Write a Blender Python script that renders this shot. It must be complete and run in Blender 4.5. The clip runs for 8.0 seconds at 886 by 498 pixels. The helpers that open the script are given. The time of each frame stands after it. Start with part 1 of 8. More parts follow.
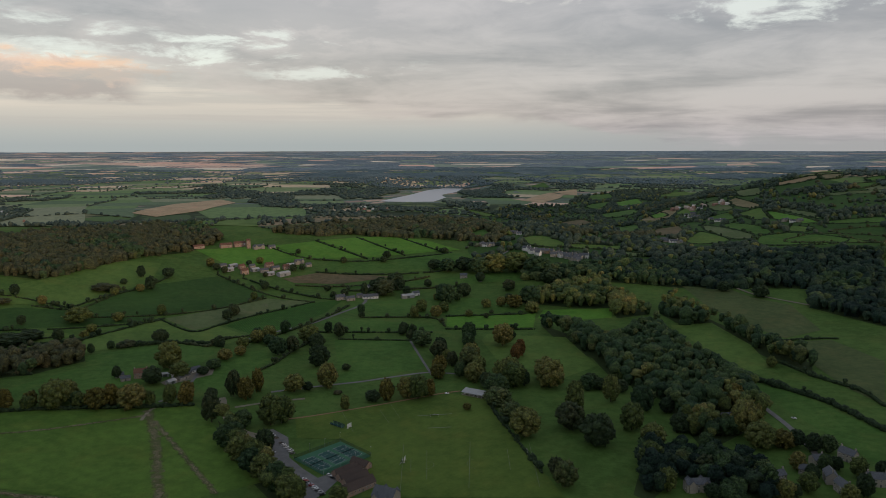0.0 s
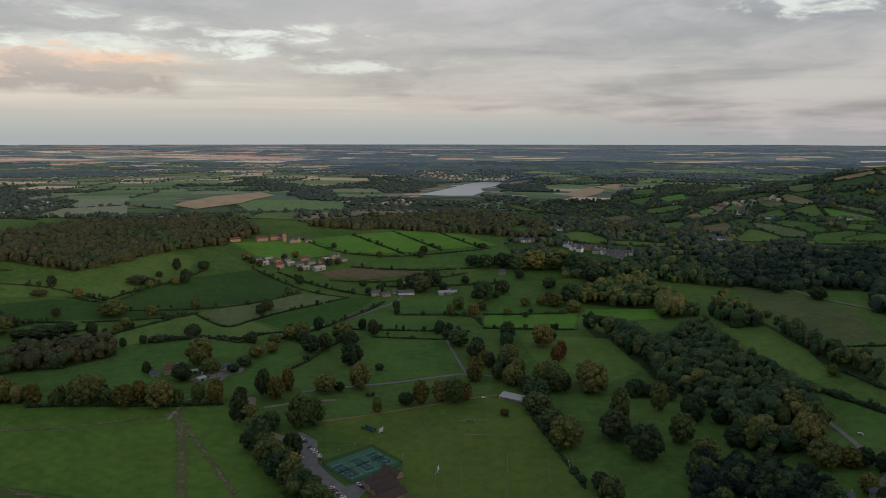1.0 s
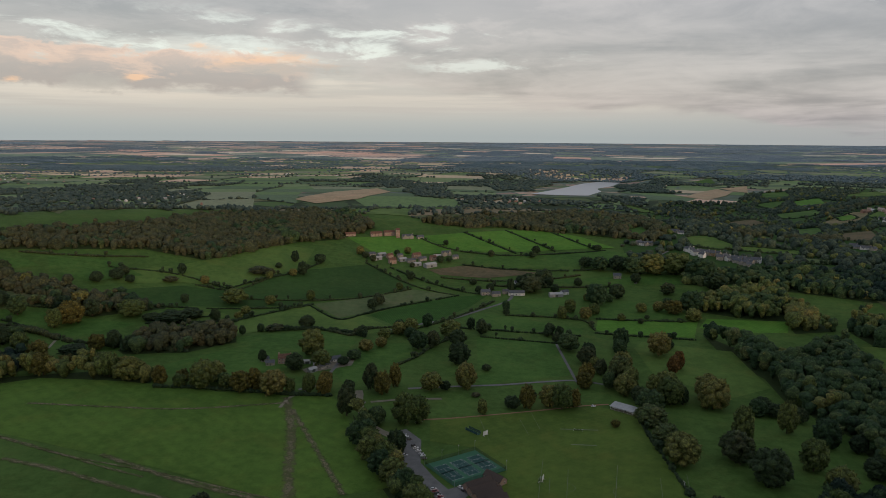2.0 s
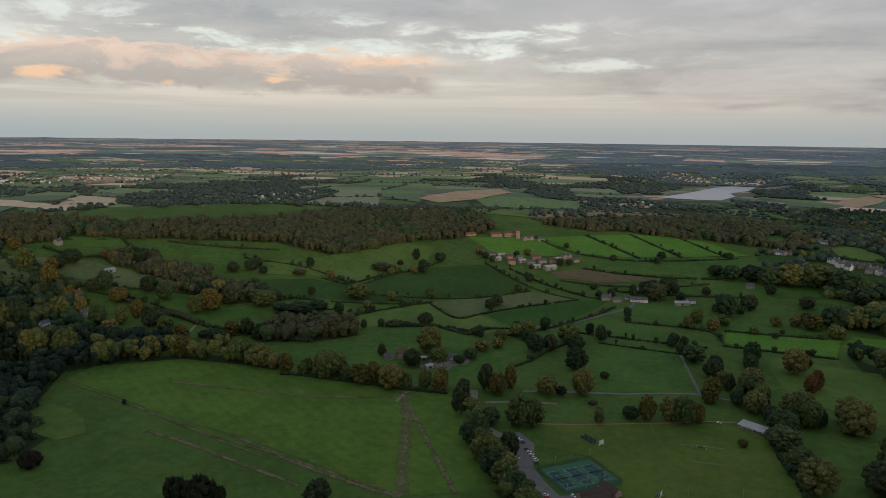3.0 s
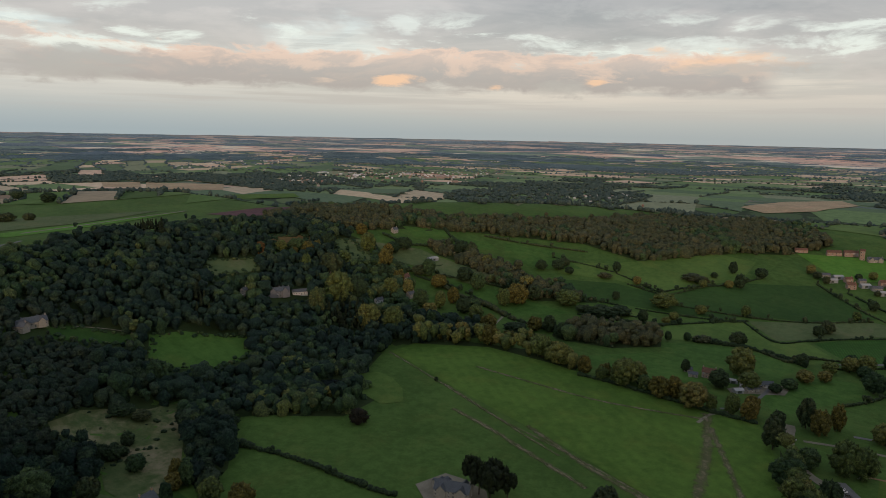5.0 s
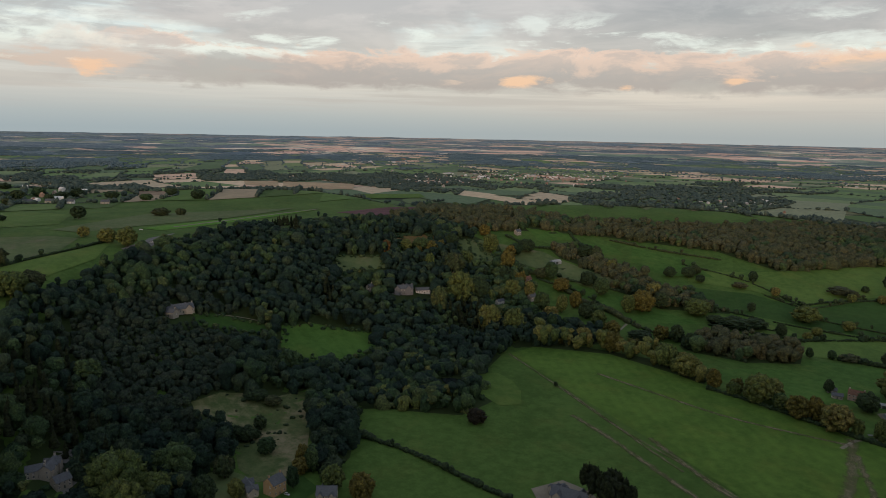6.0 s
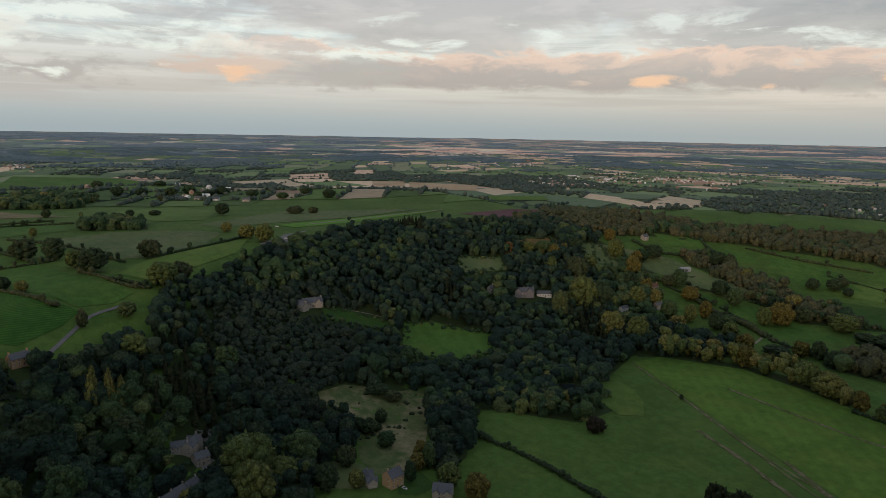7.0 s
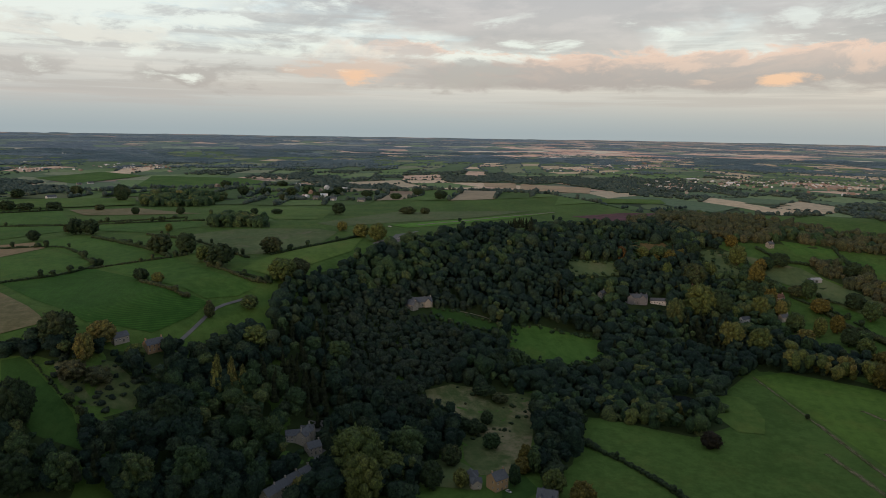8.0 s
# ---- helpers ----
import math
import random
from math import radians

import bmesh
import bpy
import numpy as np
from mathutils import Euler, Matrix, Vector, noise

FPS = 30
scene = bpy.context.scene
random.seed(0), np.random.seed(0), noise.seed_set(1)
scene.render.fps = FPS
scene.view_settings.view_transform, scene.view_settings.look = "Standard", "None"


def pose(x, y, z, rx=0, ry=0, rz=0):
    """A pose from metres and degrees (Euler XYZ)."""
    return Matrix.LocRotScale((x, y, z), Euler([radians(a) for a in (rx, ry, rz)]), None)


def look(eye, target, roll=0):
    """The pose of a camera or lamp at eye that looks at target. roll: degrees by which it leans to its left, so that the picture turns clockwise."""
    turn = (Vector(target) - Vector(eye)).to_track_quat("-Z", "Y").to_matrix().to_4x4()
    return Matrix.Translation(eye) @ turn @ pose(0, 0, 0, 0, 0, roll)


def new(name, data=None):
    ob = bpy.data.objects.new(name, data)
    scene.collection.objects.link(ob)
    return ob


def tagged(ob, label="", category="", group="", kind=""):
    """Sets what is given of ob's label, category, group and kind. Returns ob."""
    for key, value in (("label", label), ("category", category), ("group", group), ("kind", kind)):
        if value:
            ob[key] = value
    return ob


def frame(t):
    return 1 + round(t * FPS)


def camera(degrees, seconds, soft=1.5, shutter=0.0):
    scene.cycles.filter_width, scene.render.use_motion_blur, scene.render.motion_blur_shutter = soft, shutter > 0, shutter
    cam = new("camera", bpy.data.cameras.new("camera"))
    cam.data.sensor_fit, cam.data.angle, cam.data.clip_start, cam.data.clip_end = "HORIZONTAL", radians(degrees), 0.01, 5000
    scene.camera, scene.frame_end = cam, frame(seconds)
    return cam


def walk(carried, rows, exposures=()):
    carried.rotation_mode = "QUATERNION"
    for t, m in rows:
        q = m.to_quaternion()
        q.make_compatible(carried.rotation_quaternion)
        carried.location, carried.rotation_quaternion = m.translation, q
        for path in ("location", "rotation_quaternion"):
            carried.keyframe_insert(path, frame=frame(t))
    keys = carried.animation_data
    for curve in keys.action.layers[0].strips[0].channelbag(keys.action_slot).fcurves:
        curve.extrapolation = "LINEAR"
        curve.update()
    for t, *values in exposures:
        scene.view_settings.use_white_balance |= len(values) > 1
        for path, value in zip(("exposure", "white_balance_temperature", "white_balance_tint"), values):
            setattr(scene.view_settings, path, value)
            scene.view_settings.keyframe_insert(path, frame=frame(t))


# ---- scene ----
cam = camera(64.6, 8.0, soft=0.65)
BASE = 238.0
ROWS = [
    (0.0, 0.0, 0.0, 0.00, -8.40, -0.08),
    (0.5, 13.8, -0.3, 0.23, -8.64, -0.07),
    (1.0, 31.9, -1.9, 3.16, -8.91, 0.04),
    (1.5, 41.2, -2.7, 8.27, -9.03, 0.21),
    (2.8, 46.3, -2.8, 19.75, -9.11, 0.63),
    (3.0, 46.5, -2.8, 22.36, -9.12, 0.68),
    (3.5, 47.0, -2.7, 29.34, -9.16, 0.79),
    (4.0, 47.0, -2.6, 35.98, -9.20, 0.91),
    (4.5, 47.0, -2.5, 41.93, -9.25, 1.05),
    (5.8, 47.0, -2.5, 55.61, -9.35, 1.10),
    (6.0, 47.0, -2.5, 57.56, -9.36, 1.10),
    (6.5, 47.0, -2.4, 62.52, -9.41, 1.02),
    (7.0, 47.0, -2.2, 67.64, -9.41, 1.03),
    (7.5, 47.0, -2.1, 72.81, -9.43, 0.98),
    (8.0, 47.0, -1.9, 76.71, -9.42, 0.89),
]


def eye_pose(y, z, yaw, pitch, roll):
    """The drone's camera: how far ahead, its height over the start, its heading and tilt."""
    eye = Vector((0.0, y, BASE + z))
    a, p = radians(yaw), radians(pitch)
    return look(eye, eye + Vector((-math.sin(a) * math.cos(p), math.cos(a) * math.cos(p), math.sin(p))), roll)


walk(cam, [(t, eye_pose(*row)) for t, *row in ROWS])


# ---- node helpers ----
def node(tree, kind, values=(), **settings):
    n = tree.nodes.new(kind)
    for key, value in settings.items():
        setattr(n, key, value)
    for key, value in dict(values).items():
        if isinstance(value, bpy.types.NodeSocket):
            tree.links.new(value, n.inputs[key])
        else:
            n.inputs[key].default_value = value
    return n


def calc(tree, op, a, b=0.0, c=0.0):
    return node(tree, "ShaderNodeMath", {0: a, 1: b, 2: c}, operation=op).outputs[0]


def blend(tree, fac, a, b, mode="MIX"):
    n = node(tree, "ShaderNodeMix", {0: fac, 6: a, 7: b}, data_type="RGBA", blend_type=mode)
    return n.outputs[2]


def ramp(tree, fac, stops):
    n = node(tree, "ShaderNodeValToRGB", {0: fac})
    e = n.color_ramp.elements
    while len(e) < len(stops):
        e.new(0.5)
    for el, (pos, col) in zip(e, stops):
        el.position = pos
        el.color = (*col, 1) if len(col) == 3 else col
    return n.outputs[0]


def smooth(tree, value, low, high):
    n = node(tree, "ShaderNodeMapRange", {0: value, 1: low, 2: high, 3: 0.0, 4: 1.0}, interpolation_type="SMOOTHSTEP")
    return n.outputs[0]


# ---- sky: a dusk sky under a broken deck of cloud ----
def build_world():
    w = bpy.data.worlds.new("sky")
    scene.world = w
    w.use_nodes = True
    t = w.node_tree
    t.nodes.clear()
    way = node(t, "ShaderNodeTexCoord").outputs["Generated"]
    x, y, z = node(t, "ShaderNodeSeparateXYZ", {0: way}).outputs
    up = calc(t, "MAXIMUM", z, 0.0)
    turn = calc(t, "ARCTAN2", calc(t, "MULTIPLY", x, -1.0), y)
    lift = calc(t, "ADD", up, 0.06)
    # the deck seen in perspective: flat layers far off
    deck = node(t, "ShaderNodeCombineXYZ", {0: calc(t, "DIVIDE", x, lift), 1: calc(t, "DIVIDE", y, lift), 2: 0.0}).outputs[0]
    low = node(t, "ShaderNodeCombineXYZ", {0: calc(t, "MULTIPLY", turn, 3.2), 1: calc(t, "MULTIPLY", z, 12.0), 2: 0.4}).outputs[0]
    big = node(t, "ShaderNodeTexNoise", {"Vector": deck, "Scale": 0.42, "Detail": 6.0, "Roughness": 0.55, "Distortion": 0.5}).outputs[0]
    fine = node(t, "ShaderNodeTexNoise", {"Vector": low, "Scale": 2.2, "Detail": 9.0, "Roughness": 0.6, "Distortion": 0.5}).outputs[0]
    wisp = node(t, "ShaderNodeTexNoise", {"Vector": low, "Scale": 0.9, "Detail": 5.0, "Roughness": 0.55, "Distortion": 0.3}).outputs[0]
    # clear air: grey-blue at the horizon, cream above it, pale and cool where the deck parts
    clear = ramp(t, up, [(0.0, (0.41, 0.455, 0.462)), (0.02, (0.455, 0.488, 0.488)), (0.05, (0.585, 0.545, 0.525)), (0.085, (0.66, 0.60, 0.565)), (0.13, (0.70, 0.72, 0.70)), (0.22, (0.67, 0.74, 0.76)), (1.0, (0.30, 0.40, 0.56))])
    clear = blend(t, smooth(t, turn, 0.5, 1.4), clear, blend(t, 1.0, clear, (0.91, 0.985, 1.04, 1), "MULTIPLY"))  # cooler towards the west
    shade = calc(t, "ADD", calc(t, "MULTIPLY", big, 0.65), calc(t, "MULTIPLY", fine, 0.35))
    grey = blend(t, smooth(t, shade, 0.34, 0.62), (0.295, 0.28, 0.305, 1), (0.54, 0.49, 0.49, 1))
    grey = blend(t, calc(t, "SUBTRACT", 1.0, smooth(t, turn, -0.45, 0.25)), grey, blend(t, 1.0, grey, (0.98, 1.03, 1.06, 1), "MULTIPLY"))
    grey = blend(t, smooth(t, up, 0.25, 0.8), grey, (0.34, 0.375, 0.46, 1))
    # the deck's ragged lower edge sinks towards the east and parts in the far west
    brim = ramp(t, calc(t, "DIVIDE", calc(t, "ADD", turn, 0.7), 3.0), [(0.0, (0.0, 0.0, 0.0)), (0.16, (0.012, 0.012, 0.012)), (0.28, (0.066, 0.066, 0.066)), (0.42, (0.105, 0.105, 0.105)), (0.70, (0.105, 0.105, 0.105)), (0.80, (0.19, 0.19, 0.19)), (0.9, (0.25, 0.25, 0.25)), (1.0, (0.2, 0.2, 0.2))])
    edge = calc(t, "ADD", calc(t, "SUBTRACT", z, brim), calc(t, "ADD", calc(t, "MULTIPLY", calc(t, "SUBTRACT", wisp, 0.5), 0.20), calc(t, "MULTIPLY", calc(t, "SUBTRACT", fine, 0.5), 0.11)))
    cover = smooth(t, edge, -0.02, 0.022)
    # thin bars of grey low in the clear band
    bars = calc(t, "MULTIPLY", smooth(t, node(t, "ShaderNodeTexNoise", {"Vector": node(t, "ShaderNodeCombineXYZ", {0: calc(t, "MULTIPLY", turn, 2.2), 1: calc(t, "MULTIPLY", z, 58.0), 2: 5.1}).outputs[0], "Scale": 1.3, "Detail": 8.0, "Roughness": 0.6}).outputs[0], 0.44, 0.60), smooth(t, up, 0.015, 0.05))
    col = blend(t, calc(t, "MULTIPLY", calc(t, "MULTIPLY", bars, smooth(t, turn, -0.30, 0.15)), 0.75), clear, (0.455, 0.44, 0.45, 1))
    col = blend(t, calc(t, "MULTIPLY", calc(t, "SUBTRACT", 1.0, smooth(t, turn, -0.55, 0.05)), 0.75), col, (0.405, 0.395, 0.405, 1))
    veil = node(t, "ShaderNodeTexNoise", {"Vector": node(t, "ShaderNodeCombineXYZ", {0: calc(t, "MULTIPLY", turn, 2.6), 1: calc(t, "MULTIPLY", z, 60.0), 2: 1.7}).outputs[0], "Scale": 1.0, "Detail": 7.0, "Roughness": 0.6}).outputs[0]
    col = blend(t, calc(t, "MULTIPLY", smooth(t, veil, 0.42, 0.68), calc(t, "MULTIPLY", calc(t, "MULTIPLY", smooth(t, up, 0.02, 0.05), smooth(t, turn, -0.35, 0.10)), 0.6)), col, blend(t, 1.0, col, (1.17, 1.13, 1.09, 1), "MULTIPLY"))
    rim = calc(t, "MULTIPLY", smooth(t, edge, -0.075, -0.012), calc(t, "MULTIPLY", smooth(t, fine, 0.42, 0.62), smooth(t, up, 0.06, 0.10)))  # bright breaks under the deck
    col = blend(t, calc(t, "MULTIPLY", rim, 0.75), col, (0.86, 0.87, 0.82, 1))
    col = blend(t, cover, col, grey)
    # bright ragged breaks where the deck thins above the bank
    torn = node(t, "ShaderNodeTexNoise", {"Vector": node(t, "ShaderNodeCombineXYZ", {0: calc(t, "MULTIPLY", turn, 8.0), 1: calc(t, "MULTIPLY", z, 34.0), 2: 8.3}).outputs[0], "Scale": 1.0, "Detail": 9.0, "Roughness": 0.62, "Distortion": 0.4}).outputs[0]
    belt = calc(t, "MULTIPLY", smooth(t, z, 0.082, 0.105), calc(t, "SUBTRACT", 1.0, smooth(t, z, 0.135, 0.175)))
    belt = calc(t, "MULTIPLY", belt, smooth(t, turn, -0.05, 0.22))
    col = blend(t, calc(t, "MULTIPLY", calc(t, "MULTIPLY", smooth(t, torn, 0.52, 0.66), belt), 0.85), col, (0.80, 0.84, 0.79, 1))
    # a long bank of low cumulus that still catches the last sun: flat below, heaped above
    strip = node(t, "ShaderNodeCombineXYZ", {0: turn, 1: calc(t, "MULTIPLY", z, 2.4), 2: 3.7}).outputs[0]
    puff = node(t, "ShaderNodeTexNoise", {"Vector": strip, "Scale": 13.0, "Detail": 9.0, "Roughness": 0.62, "Distortion": 0.35}).outputs[0]
    heap = node(t, "ShaderNodeTexNoise", {"Vector": strip, "Scale": 3.2, "Detail": 3.0}).outputs[0]
    tall = calc(t, "DIVIDE", calc(t, "SUBTRACT", z, 0.067), 0.050)
    crest = calc(t, "ADD", calc(t, "MULTIPLY", calc(t, "SUBTRACT", heap, 0.45), 2.0), calc(t, "MULTIPLY", calc(t, "SUBTRACT", puff, 0.5), 1.7))
    reach = calc(t, "MULTIPLY", smooth(t, turn, 0.385, 0.43), calc(t, "SUBTRACT", 1.0, smooth(t, turn, 1.25, 1.62)))
    under = calc(t, "SUBTRACT", calc(t, "ADD", crest, 0.80), tall)  # how far below the bank's crest
    body = calc(t, "MULTIPLY", smooth(t, under, 0.0, 0.20), smooth(t, calc(t, "ADD", tall, calc(t, "MULTIPLY", puff, 0.9)), 0.22, 0.46))
    body = calc(t, "MULTIPLY", body, reach)
    lit = calc(t, "SUBTRACT", 1.0, smooth(t, calc(t, "ADD", under, calc(t, "MULTIPLY", calc(t, "SUBTRACT", puff, 0.5), 1.6)), 0.10, 0.62))
    lit = calc(t, "MINIMUM", calc(t, "ADD", calc(t, "MULTIPLY", lit, 0.65), calc(t, "MULTIPLY", smooth(t, calc(t, "ADD", tall, calc(t, "MULTIPLY", calc(t, "SUBTRACT", puff, 0.5), 2.0)), 0.1, 1.1), 0.45)), 1.0)
    pink = blend(t, lit, (0.35, 0.31, 0.34, 1), (0.78, 0.53, 0.44, 1))
    col = blend(t, calc(t, "MULTIPLY", body, 0.93), col, pink)

    def drift(head, rise, wide, high_, colour, most):
        """One ragged patch in the deck: its heading and height in degrees, its half width and half height."""
        u = calc(t, "DIVIDE", calc(t, "SUBTRACT", turn, radians(head)), radians(wide))
        v = calc(t, "DIVIDE", calc(t, "SUBTRACT", z, math.sin(radians(rise))), radians(high_))
        d = calc(t, "SQRT", calc(t, "ADD", calc(t, "MULTIPLY", u, u), calc(t, "MULTIPLY", v, v)))
        d = calc(t, "ADD", d, calc(t, "ADD", calc(t, "MULTIPLY", calc(t, "SUBTRACT", puff, 0.5), 4.2), calc(t, "MULTIPLY", calc(t, "SUBTRACT", torn, 0.5), 4.2)))
        return blend(t, calc(t, "MULTIPLY", calc(t, "SUBTRACT", 1.0, smooth(t, d, 0.30, 1.25)), most), col, colour)

    gap, cream, dull, rose, flame = (0.80, 0.84, 0.80, 1), (0.74, 0.71, 0.66, 1), (0.40, 0.375, 0.39, 1), (0.62, 0.47, 0.42, 1), (0.85, 0.52, 0.36, 1)
    for patch in ((102, 10.6, 9.0, 4.0, gap, 0.95), (109, 7.2, 6, 2.0, cream, 0.8), (77, 5.9, 7.0, 0.45, gap, 0.85), (50.5, 8.5, 2.4, 0.5, gap, 0.6), (38.5, 6.9, 3.0, 0.55, gap, 0.75), (27, 6.8, 3.0, 0.5, gap, 0.6), (19.5, 6.8, 3.4, 0.5, gap, 0.7), (9, 5.6, 3.6, 0.4, gap, 0.65), (-27, 10.4, 6.0, 1.3, gap, 0.8), (-9, 11.8, 6, 0.7, cream, 0.6),
                  (13, 10.6, 9, 3.0, dull, 0.7), (66, 10.4, 10, 2.4, dull, 0.5), (88, 8.7, 7, 2.0, dull, 0.5), (40, 11.6, 9, 2.0, dull, 0.4), (95, 4.1, 5.0, 1.0, dull, 0.85), (107, 4.2, 4.0, 0.8, dull, 0.7), (84, 4.8, 4.6, 1.1, rose, 0.85), (75, 4.6, 3.6, 1.0, dull, 0.85), (83.7, 4.0, 1.3, 0.55, flame, 0.9), (52.0, 4.1, 1.6, 0.45, flame, 0.95), (43.6, 3.7, 1.0, 0.25, flame, 0.8), (35.7, 4.1, 0.7, 0.35, flame, 0.9), (56.5, 4.0, 1.6, 0.3, rose, 0.8), (38.4, 3.7, 2.2, 0.6, dull, 0.7), (27.5, 5.8, 4.8, 0.75, flame, 0.75), (26.0, 5.2, 3.8, 0.5, dull, 0.7), (104, 11.3, 13.0, 5.0, gap, 0.95), (31, 12.2, 11, 2.6, dull, 0.6), (101, 6.5, 7.5, 0.55, cream, 0.8)):
        col = drift(*patch)
    # below the horizon: the dull light of far land
    col = blend(t, smooth(t, z, -0.035, -0.018), (0.10, 0.11, 0.10, 1), col)
    air = node(t, "ShaderNodeTexSky", sky_type="NISHITA", sun_disc=False, sun_elevation=radians(5), sun_rotation=radians(132), air_density=1.0, dust_density=2.0)
    one = node(t, "ShaderNodeBackground", {0: col, 1: 0.92})
    two = node(t, "ShaderNodeBackground", {0: air.outputs[0], 1: 0.05})
    both = node(t, "ShaderNodeAddShader", {0: one.outputs[0], 1: two.outputs[0]})
    node(t, "ShaderNodeOutputWorld", {0: both.outputs[0]})


build_world()
sun = new("sun", bpy.data.lights.new("sun", "SUN"))
sun.data.energy, sun.data.angle, sun.data.color = 0.95, radians(3), (1.0, 0.70, 0.50)
sun.matrix_world = look((740, -670, 87), (0, 0, 0))


# ---- lie of the land ----
HEAD = (-180, -60, -35, -15, 0, 17, 32, 48, 61, 68, 80, 90, 104, 125, 150, 180)
CREST = (1500, 1500, 1500, 1500, 1700, 1550, 1450, 1350, 1160, 1080, 900, 740, 620, 620, 700, 800)
RISE = (0, 0, 0, 20, 62, 80, 88, 106, 110, 108, 104, 102, 96, 90, 50, 0)
FOOT = (900, 900, 900, 900, 1000, 880, 820, 760, 620, 540, 430, 390, 340, 340, 340, 400)
FALL = (400, 400, 400, 400, 350, 350, 350, 400, 600, 600, 600, 600, 600, 600, 600, 600)
FLAT = (0, 0, 0, 0, 0, 0, 0, 0, 60, 350, 700, 1000, 1100, 1100, 1000, 0)


def ease(a):
    a = np.clip(a, 0, 1)
    return a * a * (3 - 2 * a)


def terrain(x, y):
    """Height of the ground: a valley, the scarp that rings it with its plateau, two hills, and the plain rising to the skyline."""
    x, y = np.asarray(x, float), np.asarray(y, float)
    dy = y - 45
    r, th = np.hypot(x, dy), np.degrees(np.arctan2(-x, dy))
    crest, rise, foot, fall, flat = (np.interp(th, HEAD, v) for v in (CREST, RISE, FOOT, FALL, FLAT))
    z = np.where(r < crest, rise * ease((r - foot) / (crest - foot)), rise * (1 - ease((r - crest - flat) / fall)))
    z = z + 70 * np.exp(-((x - 900) ** 2 + (y - 1350) ** 2) / (2 * 330 ** 2)) + 165 * np.exp(-((x - 1215) ** 2 / (2 * 330 ** 2) + (y - 2070) ** 2 / (2 * 380 ** 2)))
    z = z + 8 * ease((r - 300) / 500) * (np.sin(x / 170 + 1) * np.cos(y / 210))
    across, along = (x - 420) * 0.74 - (y + 380) * 0.67, (x - 420) * 0.67 + (y + 380) * 0.74
    z = z + 150 * np.exp(-across ** 2 / (2 * 190 ** 2) - (along / 1100) ** 4)  # unseen hill added behind the camera to keep the low sun off the valley
    dip = np.interp(r, (2300, 4850), (5.4, 0.45))
    plain = np.where(r > 2300, np.maximum(238 - r * np.tan(np.radians(dip)), 0) * ease((r - 2300) / 300), 0)
    w = ease((r - 2100) / 500)
    z = z * (1 - w) + np.maximum(plain, z * (1 - ease((r - 2750) / 800))) * w
    k = ease((1 - np.hypot((x + 60) / 420, (y - 3150) / 640)) * 3.4)  # the lake's basin
    return z * (1 - k) + 24 * k


def high(x, y):
    return float(terrain(x, y))


def mesh_of(name, verts, faces, mats=(), uvs=None, smooth_faces=True, slots=None):
    me = bpy.data.meshes.new(name)
    me.from_pydata(verts, [], faces)
    for m in mats:
        me.materials.append(m)
    if slots is not None:
        me.polygons.foreach_set("material_index", np.asarray(slots, np.int32))
    if smooth_faces:
        me.polygons.foreach_set("use_smooth", np.ones(len(me.polygons), bool))
    if uvs is not None:
        layer = me.uv_layers.new(name="plan")
        idx = np.empty(len(me.loops), np.int32)
        me.loops.foreach_get("vertex_index", idx)
        layer.data.foreach_set("uv", np.asarray(uvs, np.float32)[idx].ravel())
    me.update()
    return me


# ---- materials ----
def material(name):
    m = bpy.data.materials.new(name)
    m.use_nodes = True
    t = m.node_tree
    t.nodes.clear()
    return m, t


def finish(t, col, rough=0.9, height=None, strength=0.3, distance=0.3, **more):
    values = {"Base Color": col, "Roughness": rough, "Specular IOR Level": 0.15, **more}
    if height is not None:
        values["Normal"] = node(t, "ShaderNodeBump", {"Height": height, "Strength": strength, "Distance": distance}).outputs[0]
    b = node(t, "ShaderNodeBsdfPrincipled", values)
    node(t, "ShaderNodeOutputMaterial", {0: b.outputs[0]})


def noise_at(t, where, scale, detail=4.0, rough=0.55):
    return node(t, "ShaderNodeTexNoise", {"Vector": where, "Scale": scale, "Detail": detail, "Roughness": rough}).outputs[0]


def place(t):
    return node(t, "ShaderNodeNewGeometry").outputs["Position"]


